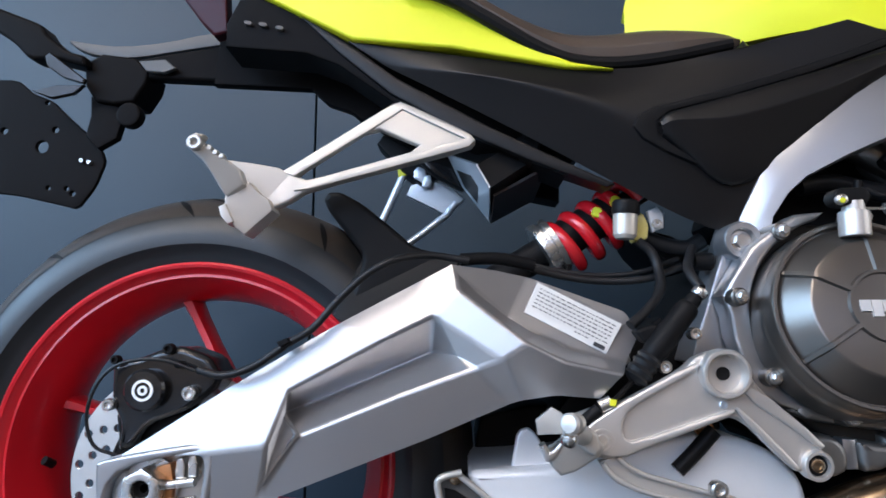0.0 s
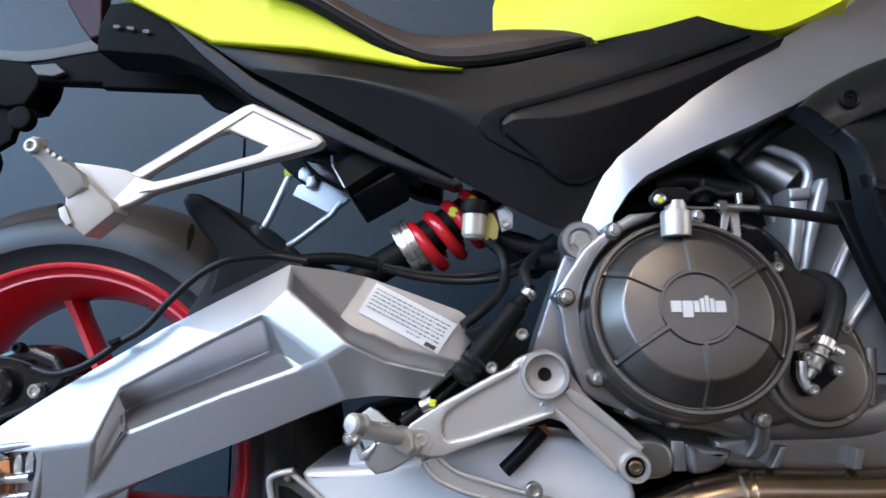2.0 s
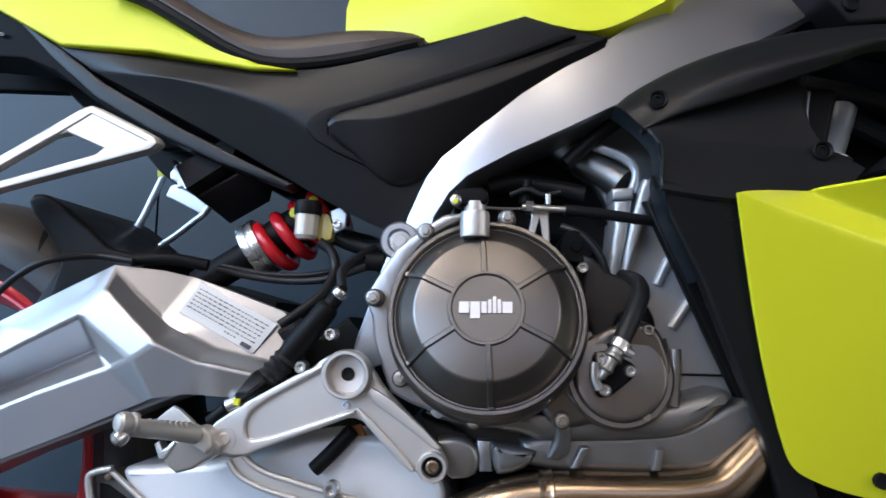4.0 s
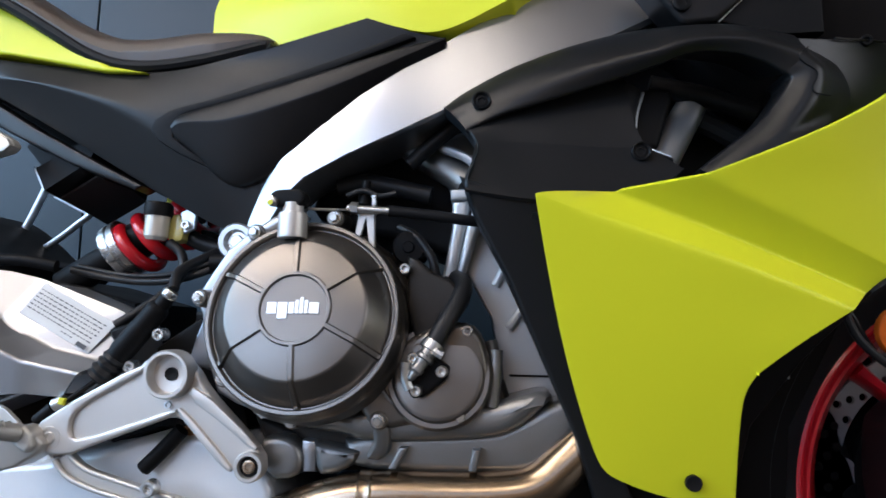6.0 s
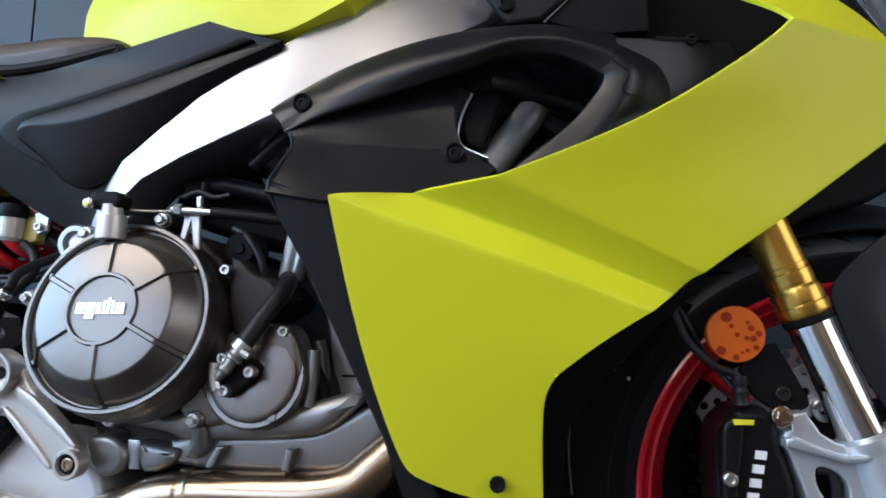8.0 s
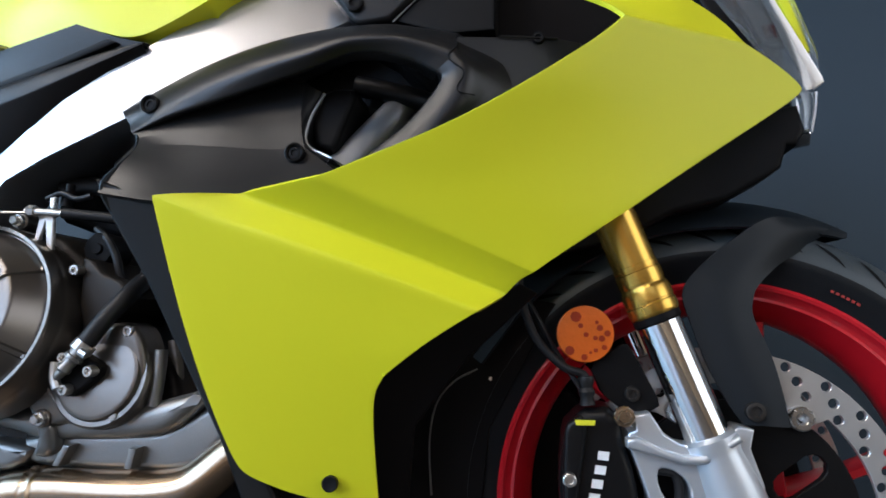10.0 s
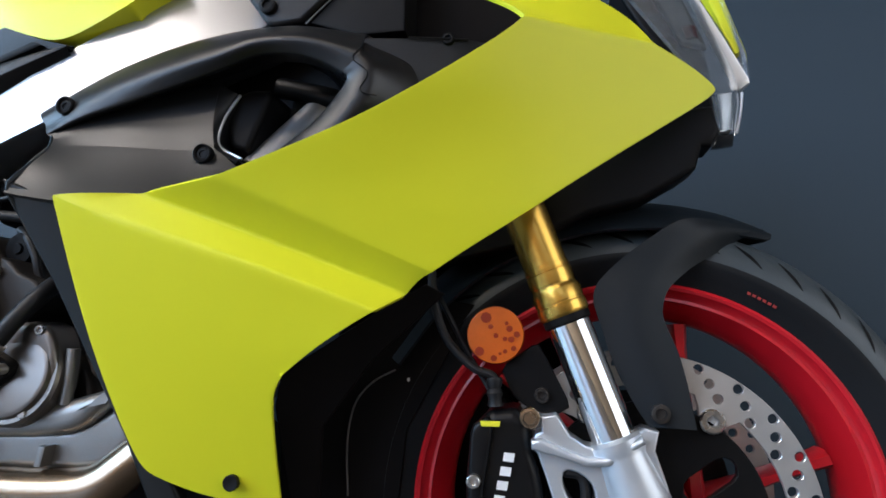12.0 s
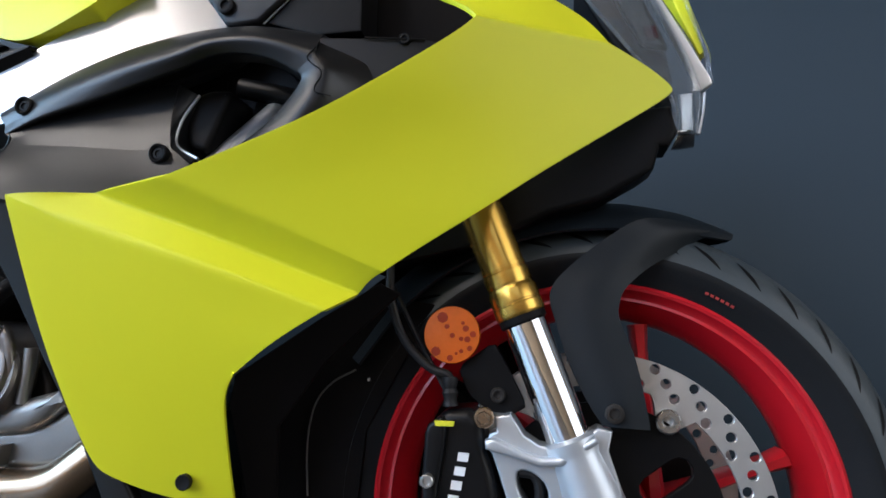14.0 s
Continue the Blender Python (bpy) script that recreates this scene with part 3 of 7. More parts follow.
part("far_arm", prism([(0.0013, 0.3855), (0.1307, 0.4543), (0.2851, 0.5162), (0.4388, 0.4857), (0.4371, 0.41), (0.2852, 0.3869), (0.1336, 0.3341), (0.0049, 0.3037)], 0.075, 0.12, 0.004), SILVER, swing)
part("crossbrace", prism([(0.3275, 0.5226), (0.4286, 0.4956), (0.4265, 0.4026), (0.3534, 0.3957)], -0.075, 0.075, 0.006), BLACK, swing)
# axle end: raised rim with the adjuster in it
part("axle_plate", prism(corner_cut([(-0.0401, 0.3379), (-0.0352, 0.3441), (0.0478, 0.3584), (0.0595, 0.3575), (0.07, 0.3499), (0.0714, 0.3419), (0.0673, 0.3097), (0.0585, 0.259), (-0.03, 0.2579)], 2), -0.196, -0.160, 0.003, 3, 0, [corner_cut([(-0.0334, 0.3339), (0.0493, 0.3513), (0.0568, 0.3488), (0.0625, 0.3418), (0.0599, 0.3107), (0.0509, 0.2652), (-0.0241, 0.2644)], 2)]), SILVER, swing, "raised silver rim round the axle end")
part("axle_floor", prism([(-0.0408, 0.3311), (0.0483, 0.3495), (0.0555, 0.3163), (0.0478, 0.2576), (-0.0328, 0.2567)], -0.168, -0.130, 0.001), PLATE, swing)
part("adjuster_block", prism([(0.0106, 0.3355), (0.0244, 0.3386), (0.0275, 0.3233), (0.027, 0.2954), (0.0142, 0.2953)], -0.180, -0.165, 0.002), COPPER, swing, "coppery chain adjuster block")
part("adjuster_screw", tube([(0.0158, -0.182, 0.3185), (0.0492, -0.182, 0.3229)], 0.0048, 12, 2), STEEL, swing)
part("adjuster_screw", tube([(0.0168, -0.182, 0.3024), (0.0501, -0.182, 0.3062)], 0.0040, 12, 2), STEEL, swing)
for q in [(0.0342, 0.333), (0.0458, 0.3361)]:
    part("adjuster_rib", prism(corner_cut([(q[0] - 0.005, q[1] - 0.016), (q[0] + 0.004, q[1] - 0.016), (q[0] + 0.004, q[1] + 0.010), (q[0] - 0.005, q[1] + 0.010)]), -0.180, -0.165, 0.0015), STEEL, swing)
part("carrier_end", prism(corner_cut([(-0.031, 0.3293), (-0.0156, 0.3325), (-0.0094, 0.2956), (-0.0055, 0.2607), (-0.0261, 0.2604)], 1), -0.182, -0.165, 0.003), FORK, swing)
ax = (0.0041, -0.195, 0.3173)
part("axle_nut", prism(circle((ax[0], ax[2]), 0.0195, 6, 0.5), -0.197, -0.160, 0.002, 2, 0, [circle((ax[0], ax[2]), 0.0085, 16)]), STEEL, swing, "bright axle nut")
part("axle_washer", ring_body([(0.008, 0), (0.026, 0), (0.026, 0.004), (0.008, 0.004)], (ax[0], -0.170, ax[2]), seg=32), STEEL, swing)
part("axle_shaft", lathe([(0.0085, -0.26), (0.0085, 0.018), (0.004, 0.018), (0.004, 0.006)], (ax[0], -0.170, ax[2]), seg=20), BLACK, swing)
# warning label: a white sticker with rows of unreadable print
lab = prism3([(0.3743, -0.1523, 0.5116), (0.4562, -0.1543, 0.47), (0.4373, -0.1678, 0.4411), (0.359, -0.1653, 0.4811)], 0.0012, 0.0003, 1)
sticker = part("warning_label", lab, PAPER, swing, "white warning sticker with rows of fine print")
LQ = [Vector(p) for p in [(0.3742, -0.1533, 0.5115), (0.456, -0.1553, 0.47), (0.4371, -0.1688, 0.4411), (0.3589, -0.1663, 0.4811)]]
random.seed(4)
bmi = bmesh.new()
for r in range(7):
    v = 0.13 + r * 0.115
    u = 0.05
    while u < 0.93:
        w = random.uniform(0.012, 0.06)
        if r == 6 and not 0.55 < u < 0.75:
            u += w
            continue
        c = []
        for uu, vv in ((u, v), (min(0.95, u + w), v), (min(0.95, u + w), v + 0.030), (u, v + 0.030)):
            p = LQ[0].lerp(LQ[1], uu).lerp(LQ[3].lerp(LQ[2], uu), vv)
            c.append(bmi.verts.new((p.x, p.y - 0.0022, p.z)))
        bmi.faces.new(c)
        u += w + 0.018
c = []
for uu, vv in ((0.82, 0.83), (0.95, 0.83), (0.95, 0.95), (0.82, 0.95)):
    p = LQ[0].lerp(LQ[1], uu).lerp(LQ[3].lerp(LQ[2], uu), vv)
    c.append(bmi.verts.new((p.x, p.y - 0.0022, p.z)))
bmi.faces.new(c)
tagged(part("print", bmi, INK, sticker, "dark rows of fine print"), kind="stuff")

# frame spar
ST = [[(0.5702, 0.5431), (0.6061, 0.5407)], [(0.5823, 0.5796), (0.6123, 0.5777)], [(0.5954, 0.6084), (0.6285, 0.6022)], [(0.6134, 0.6442), (0.6463, 0.6173)], [(0.6561, 0.6773), (0.69, 0.6395)], [(0.6969, 0.7065), (0.7448, 0.663)], [(0.7432, 0.7348), (0.7987, 0.6873)], [(0.7974, 0.7653), (0.863, 0.7176)], [(0.8569, 0.7977), (0.9379, 0.7453)], [(0.908, 0.8286), (0.9906, 0.7683)], [(0.9481, 0.8541), (1.0357, 0.7897)]]
lp = []
for i, (a, b) in enumerate(ST):
    a, b = Vector(a), Vector(b)
    y0 = -0.150 - 0.010 * math.sin(math.pi * i / (len(ST) - 1))
    turn_in = 0.050 * max(0.0, (i - 5) / 5) ** 1.7
    y0 += turn_in
    wide = 1 + turn_in / 0.60
    a, b = [Vector((1.0 + (p.x - 1.0) * wide, 0.47 + (p.y - 0.47) * wide)) for p in (a, b)]
    d = b - a
    k = 1 - 0.12 * i
    sec = [(a, y0 + 0.075), (a, y0 + 0.026), (a + d * 0.05, y0 + 0.014 * k), (a + d * 0.30, y0 + 0.0080 * k), (a + d * 0.62, y0 + 0.0035 * k), (a + d * 0.95, y0), (b, y0 + 0.005), (b, y0 + 0.075)]
    lp.append([(p.x, y, p.y) for p, y in sec])
frame_spar = part("frame_spar", loft([[q for q in l] for l in zip(*[[r[k] for r in lp] for k in range(8)])]), SPAR, bike, "satin aluminium frame spar")
fb = (0.5777, -0.15, 0.5532)
part("pivot_boss", ring_body([(0.010, -0.02), (0.0195, -0.02), (0.0195, 0.006), (0.0175, 0.009), (0.0125, 0.009), (0.0115, 0.004), (0.010, 0.002)], fb, seg=36), SPAR, frame_spar)
bolt(frame_spar, (fb[0], fb[1] - 0.001, fb[2]), 0.0078, "hex", 0.006)
part("lower_frame", prism([(0.5644, 0.5448), (0.5919, 0.5389), (0.5883, 0.5017), (0.5791, 0.4678), (0.5689, 0.4342), (0.5492, 0.4256), (0.5265, 0.4337), (0.5349, 0.4619), (0.5439, 0.4874), (0.5564, 0.5246)], -0.142, -0.09, 0.004, 2), SPAR, bike, "aluminium frame plate beside the engine")

# ---------------------------------------------------------------- engine
engine = part("engine", prism([(0.5759, 0.5293), (0.5907, 0.5549), (0.6145, 0.5719), (0.698, 0.5686), (0.746, 0.5291), (0.7656, 0.4796), (0.8278, 0.453), (0.8512, 0.4057), (0.8562, 0.3592), (0.6553, 0.3502), (0.6395, 0.371), (0.5964, 0.3916), (0.5702, 0.4291), (0.5702, 0.4787)], -0.152, 0.15, 0.008, 3, 1), DARKCAST, bike, "dark cast aluminium twin-cylinder engine")
fc = (0.6677, -0.195, 0.4801)
cc = (0.6649, -0.1972, 0.4761)
CW = Vector((0, -0.9744, 0.2250))
CU = Vector((0, 0.2250, 0.9744))


def on_cover(x, z, h):
    """A point of the tilted clutch cover, x and z in its plane and h above it."""
    return Vector(cc) + Vector((x, 0, 0)) + CU * z + CW * h


cover = part("clutch_cover", lathe([(0.092, -0.03), (0.092, -0.006), (0.0905, 0.001), (0.0892, 0.003), (0.0889, 0.0155), (0.0873, 0.018), (0.0844, 0.018), (0.0832, 0.016), (0.0828, 0.0125), (0.0815, 0.0125), (0.08, 0.015), (0.0639, 0.0342), (0.061, 0.0362), (0.0335, 0.0378), (0.0325, 0.0406), (0.03, 0.0406), (0.029, 0.0378), (0.0008, 0.0378)], cc, CW, seg=96), BRONZE, engine, "dark bronze round clutch cover with six ribs")
for i in range(6):
    a = radians(93 + 60 * i)
    c, s = math.cos(a), math.sin(a)
    loops = []
    for r, h, w in ((0.0836, 0.0120, 0.0026), (0.0829, 0.0172, 0.0026), (0.0808, 0.0176, 0.0026), (0.0640, 0.0372, 0.0026), (0.0600, 0.0392, 0.0025), (0.0325, 0.0408, 0.0024), (0.0325, 0.0360, 0.0024)):
        o = on_cover(c * r, s * r, h)
        t = (Vector((-s, 0, 0)) + CU * c) * w
        loops.append([o - t * 1.35 - CW * 0.004, o - t * 0.7, o + t * 0.7, o + t * 1.35 - CW * 0.004])
    part("rib", loft(loops), BRONZE, cover)
# raised lettering of the maker becomes plain strokes
lx0 = -0.0232
for i, (w, up, dn) in enumerate(((0.0084, 0, 0), (0.0084, 0, 0.0045), (0.0046, 0, 0), (0.0030, 0.002, 0), (0.0030, 0.0045, 0), (0.0030, 0.002, 0), (0.0084, 0, 0))):
    stroke = bmesh.new()
    outline = [(lx0, -0.0050 - dn), (lx0 + w, -0.0050 - dn), (lx0 + w, 0.0050 + up), (lx0, 0.0050 + up)]
    loft([[on_cover(x, z, h) for x, z in outline] for h in (0.0374, 0.0394)], bm=stroke)
    part("badge_stroke", stroke, LOGO, cover, "pale raised stroke of the maker's badge")
    lx0 += w + 0.0011

fl = [(fc[0] + 0.094 * math.cos(radians(k)), fc[2] + 0.094 * math.sin(radians(k))) for k in range(258, 98, -8)]
part("case_flange", prism([(fc[0] + r * math.cos(radians(k)), fc[2] + r * math.sin(radians(k))) for k, r in ((100, 0.100), (115, 0.106), (130, 0.106), (145, 0.110), (160, 0.113), (172, 0.121), (181, 0.113), (192, 0.113), (205, 0.114), (218, 0.119), (228, 0.112), (245, 0.104), (258, 0.102))] + fl, fc[1] + 0.020, fc[1] + 0.05, 0.004, 3), SPAR, engine, "silvery casting edge round the clutch cover")
for p in ((0.559, -0.195, 0.4953), (0.5858, -0.195, 0.421), (0.6530, -0.197, 0.3852), (0.7320, -0.193, 0.3857), (0.8060, -0.188, 0.3905), (0.6062, -0.185, 0.5591), (0.6841, -0.185, 0.5721)):
    part("bolt_boss", lathe([(0.0095, -0.03), (0.0085, -0.001), (0.0075, 0.0)], (p[0], p[1] + 0.006, p[2]), seg=20), BRONZE, engine)
    bolt(engine, (p[0], p[1] + 0.004, p[2]), 0.0046, "hex", 0.007)
pc = (0.7850, -0.180, 0.4260)
pump = part("pump_cover", lathe([(0.0490, -0.02), (0.0490, 0.0), (0.0465, 0.003), (0.0425, 0.003), (0.0405, 0.007), (0.0370, 0.0085), (0.0005, 0.0095)], pc, (0, -0.985, 0.17), seg=60), BRONZE, engine, "bronze round water pump cover")
part("cover_flange", prism([(0.7060, 0.4250), (0.7100, 0.3996), (0.7230, 0.3800), (0.7400, 0.3775), (0.7620, 0.3830), (0.7931, 0.3781), (0.8110, 0.3810), (0.8260, 0.3990), (0.8335, 0.4248), (0.8285, 0.4520), (0.8200, 0.4700), (0.8060, 0.4760), (0.7800, 0.4720), (0.7450, 0.4500)], -0.184, -0.150, 0.007, 4, 1), BRONZE, engine, "bronze flange round the pump cover")
part("sump_shelf", prism([(0.6000, 0.3900), (0.6280, 0.3790), (0.6643, 0.3745), (0.7006, 0.3700), (0.7080, 0.3655), (0.7354, 0.3640), (0.7829, 0.3660), (0.8300, 0.3690), (0.8560, 0.3770), (0.8780, 0.3970), (0.8900, 0.4080), (0.8820, 0.4150), (0.8546, 0.4075), (0.8239, 0.3990), (0.7717, 0.3980), (0.7181, 0.3960), (0.6700, 0.3900), (0.6300, 0.4000)], -0.176, 0.12, 0.012, 5, 1), CASE, engine, "rounded upper flange of the grey crankcase")
part("sump", prism([(0.6945, 0.3720), (0.6949, 0.3459), (0.7028, 0.3400), (0.7358, 0.3360), (0.8425, 0.3360), (0.8780, 0.3420), (0.9080, 0.3727), (0.9240, 0.3900), (0.9150, 0.4060), (0.8900, 0.4050), (0.8600, 0.3860), (0.8300, 0.3740)], -0.164, 0.12, 0.010, 4, 1), CASE, engine, "cast sump")
part("sump_back", prism([(0.5991, 0.3836), (0.6422, 0.3684), (0.7034, 0.3642), (0.7454, 0.3623), (0.8491, 0.3694), (0.8585, 0.3541), (0.8422, 0.3355), (0.6602, 0.3315), (0.6524, 0.3423), (0.6124, 0.3546)], -0.145, 0.12, 0.006, 3), DARKCAST, engine, "dark lower casing")
part("sump_block", prism3([(0.6552, -0.166, 0.3637), (0.6682, -0.166, 0.363), (0.6691, -0.166, 0.3533), (0.6697, -0.166, 0.335), (0.6573, -0.166, 0.3347), (0.6555, -0.166, 0.3499)], 0.03, 0.003, 2), SPAR, engine, "machined silvery sump boss")
part("sump_front", prism3([(0.6667, -0.17, 0.3631), (0.6841, -0.17, 0.3603), (0.7116, -0.17, 0.3558), (0.7094, -0.17, 0.3487), (0.702, -0.17, 0.3405), (0.6886, -0.17, 0.3342), (0.6742, -0.17, 0.3324), (0.6693, -0.17, 0.3408)], 0.04, 0.008, 4, 1), CASE, engine, "cast front of the sump")
part("sump_bracket", prism3([(0.6201, -0.15, 0.3664), (0.6502, -0.15, 0.3632), (0.6575, -0.15, 0.3555), (0.6574, -0.15, 0.3471), (0.6305, -0.15, 0.3382), (0.6221, -0.15, 0.3517)], 0.012, 0.002, 2), BRONZE, engine, "bronze-brown lower bracket")
part("frame_lug", prism([(0.6120, 0.3640), (0.6400, 0.3680), (0.6540, 0.3600), (0.6590, 0.3447), (0.6530, 0.3300), (0.6257, 0.3270)], -0.172, -0.14, 0.006, 3, 1), CASE, engine, "cast frame lug beside the footrest plate")
for q, lean in (((0.7440, 0.3520), 0.010), ((0.8165, 0.3520), 0.004)):
    part("sump_rib", prism([(q[0] - 0.004, q[1] - 0.010), (q[0] + 0.003, q[1] - 0.010), (q[0] + 0.003 + lean, q[1] + 0.009), (q[0] - 0.004 + lean, q[1] + 0.009)], -0.178, -0.155, 0.0015), CASE, engine)
part("shelf_web", prism3([(0.7260, -0.186, 0.3820), (0.7420, -0.186, 0.3790), (0.7400, -0.176, 0.3560), (0.7300, -0.176, 0.3480), (0.7180, -0.178, 0.3500), (0.7260, -0.182, 0.3660)], 0.02, 0.005, 3, 1), CASE, engine, "webbed boss of the crankcase")
# cylinders
cyl = part("cylinder", prism([(0.7953, 0.5822), (0.8646, 0.5787), (0.8952, 0.5163), (0.9269, 0.4021), (0.9028, 0.3683), (0.8478, 0.3674), (0.8311, 0.4811), (0.8046, 0.5281), (0.7909, 0.546)], -0.115, 0.11, 0.004, 2), CYL, engine, "grey cast cylinder block")
part("cylinder_head", prism([(0.7535, 0.6657), (0.8028, 0.6936), (0.8632, 0.702), (0.8824, 0.6201), (0.8736, 0.5651), (0.8032, 0.5594), (0.7909, 0.6211), (0.7528, 0.6467)], -0.075, 0.1, 0.006, 3, 1), CYL, engine, "grey cast cylinder head")
for a, b, r in (((0.8649, 0.5729), (0.8359, 0.5127), 0.0045), ((0.8868, 0.5243), (0.8493, 0.4696), 0.0045)):
    part("rib", tube([(a[0], -0.117, a[1]), (b[0], -0.117, b[1])], r, 10, 2), CYL, cyl)
part("coil_pack", prism([(0.7920, 0.5980), (0.8111, 0.5990), (0.8071, 0.5712), (0.7960, 0.5186), (0.7827, 0.5186), (0.7927, 0.5713)], -0.134, -0.10, 0.005, 4), CYL, cyl, "grey cast coil housing")
part("coil_cap", prism([(0.7905, 0.6090), (0.8125, 0.6100), (0.8110, 0.5985), (0.7912, 0.5975)], -0.137, -0.10, 0.003, 3), CYL, cyl)
part("coil_pack", prism([(0.8190, 0.6100), (0.8225, 0.6190), (0.8309, 0.6195), (0.8315, 0.6060), (0.8165, 0.5589), (0.8042, 0.5181), (0.7960, 0.5181), (0.8075, 0.5704)], -0.137, -0.10, 0.004, 4), CYL, cyl, "grey cast coil housing")
part("coil_groove", prism([(0.8090, 0.5900), (0.8125, 0.5900), (0.8020, 0.5250), (0.7990, 0.5250)], -0.120, -0.10, 0.001, 1), BLACK, cyl)
part("sensor", tube([(0.8375, -0.170, 0.4500), (0.8365, -0.170, 0.4274), (0.8334, -0.170, 0.3984)], 0.0062, 14, 4), CASE, engine, "small upright sensor")
# inner darkness behind the engine: intake box
part("airbox", prism([(0.6197, 0.6119), (0.656, 0.6517), (0.8284, 0.7164), (0.8434, 0.6296), (0.8097, 0.5713), (0.7895, 0.5328), (0.778, 0.5585), (0.6388, 0.5852)], -0.060, 0.12, 0.01, 3, 1), BLACK, bike, "black airbox above the engine")

# ---------------------------------------------------------------- tank, seat, tail
TV = [(0.4938, -0.061, 0.7980), (0.5954, -0.112, 0.7783), (0.7039, -0.148, 0.7883), (0.7511, -0.152, 0.7726), (0.7823, -0.154, 0.7647), (0.8517, -0.156, 0.8013), (0.8977, -0.15, 0.836), (0.8411, -0.13, 0.908), (0.6632, -0.115, 0.9126), (0.5334, -0.06, 0.9396), (0.5003, -0.055, 0.8778), (0.6869, -0.152, 0.8303), (0.5875, -0.116, 0.8213), (0.5102, -0.067, 0.7860), (0.494, -0.058, 0.8503)]
tank = part("fuel_tank", creased(TV, [(0, 13, 12), (13, 1, 12), (1, 2, 11, 12), (2, 3, 4, 11), (4, 5, 6, 7, 11), (11, 7, 8), (11, 8, 12), (12, 8, 9), (12, 9, 10), (12, 10, 14, 0)], {}, 1.0, (0, 1)), YELLOW, bike, "acid-yellow fuel tank", 180)
soften(tank, 0.03)
part("tail_panel", prism3([(0.007, -0.095, 0.8872), (0.0721, -0.105, 0.8462), (0.1751, -0.118, 0.7867), (0.2878, -0.128, 0.7723), (0.4092, -0.136, 0.7445), (0.4604, -0.138, 0.7406), (0.4154, -0.136, 0.7514), (0.3527, -0.13, 0.787), (0.2825, -0.118, 0.8325), (0.2221, -0.105, 0.8749), (0.1259, -0.09, 0.9138)], 0.03, 0.004, 3), YELLOW, bike, "acid-yellow tail panel")
part("tail_core", prism([(0.0569, 0.8701), (0.1685, 0.8006), (0.2871, 0.7882), (0.4183, 0.7622), (0.473, 0.7195), (0.4223, 0.653), (0.3262, 0.6969), (0.2346, 0.7383), (0.1809, 0.7802), (0.126, 0.8335)], -0.085, 0.09, 0.004, 2), TAILK, bike, "black tail structure under the panel")
SS = [[(0.2467, 0.8767), (0.2344, 0.8466)], [(0.2877, 0.8593), (0.2846, 0.8246)], [(0.3376, 0.828), (0.3434, 0.7891)], [(0.3745, 0.8091), (0.383, 0.7647)], [(0.4113, 0.7969), (0.4194, 0.7502)], [(0.4542, 0.7951), (0.4648, 0.7466)], [(0.5032, 0.7998), (0.5195, 0.7525)], [(0.5518, 0.7966), (0.5695, 0.7629)], [(0.5820, 0.7900), (0.5900, 0.7672)], [(0.5965, 0.7800), (0.5985, 0.7715)]]
lp = []
for a, b in SS:
    (ax0, az0), (bx0, bz0) = a, b
    lp.append([(bx0, 0.13, bz0), (ax0, 0.11, az0), (ax0, 0.02, az0 + 0.006), (ax0, -0.08, az0 + 0.003), (ax0 * 0.97 + bx0 * 0.03, -0.108, az0 * 0.95 + bz0 * 0.05), (ax0 * 0.75 + bx0 * 0.25, -0.126, az0 * 0.75 + bz0 * 0.25), (ax0 * 0.4 + bx0 * 0.6, -0.134, az0 * 0.4 + bz0 * 0.6), (bx0, -0.130, bz0)])
seat = part("seat", loft([[r[0]] + spline(list(r[1:7]), 4) + [r[7]] for r in zip(*[spline([r[k] for r in lp], 5) for k in range(8)])]), SEAT, bike, "dark brown-black vinyl seat")
part("seat_edge", tube([(b[0], -0.128, b[1] + 0.005) for a, b in SS[:-1]], (0.0085, 0.0070), 10, 5), BLACK, seat, "black lower edge of the seat")
PV = [(0.1696, -0.11, 0.7885), (0.3098, -0.12, 0.7628), (0.4528, -0.13, 0.7414), (0.5149, -0.137, 0.7451), (0.5988, -0.145, 0.7619), (0.7036, -0.15, 0.7886), (0.7488, -0.15, 0.7725), (0.7857, -0.148, 0.7638), (0.7008, -0.147, 0.7024), (0.6198, -0.146, 0.6368), (0.5921, -0.14, 0.5796), (0.5736, -0.136, 0.5681), (0.5602, -0.134, 0.5643), (0.4792, -0.128, 0.608), (0.3516, -0.12, 0.6838), (0.2145, -0.112, 0.7566), (0.3178, -0.136, 0.7389), (0.4055, -0.146, 0.7140), (0.4760, -0.151, 0.6855), (0.5400, -0.147, 0.6200)]
side = part("side_panel", creased(PV, [(0, 1, 16, 15), (1, 2, 17, 16), (2, 3, 18, 17), (3, 4, 5, 6, 7, 8, 18), (18, 8, 9, 19), (19, 9, 10, 11, 12), (19, 12, 13, 18), (18, 13, 14, 17), (17, 14, 15, 16)], {(16, 17): 0.75, (17, 18): 0.75, (18, 19): 0.6, (15, 16): 0.6}), MATTE, bike, "matte charcoal side panel below the seat", 180)
soften(side, 0.010)
KNEE_TOP = [(0.5010, -0.156, 0.6764), (0.5137, -0.158, 0.6863), (0.5720, -0.160, 0.7012), (0.6580, -0.161, 0.7257), (0.7373, -0.159, 0.7497), (0.7858, -0.155, 0.7622)]
KNEE_FOLD = [(0.5025, -0.159, 0.6715), (0.5180, -0.164, 0.6765), (0.5728, -0.167, 0.6793), (0.6580, -0.167, 0.7038), (0.7427, -0.162, 0.7396), (0.7850, -0.156, 0.7600)]
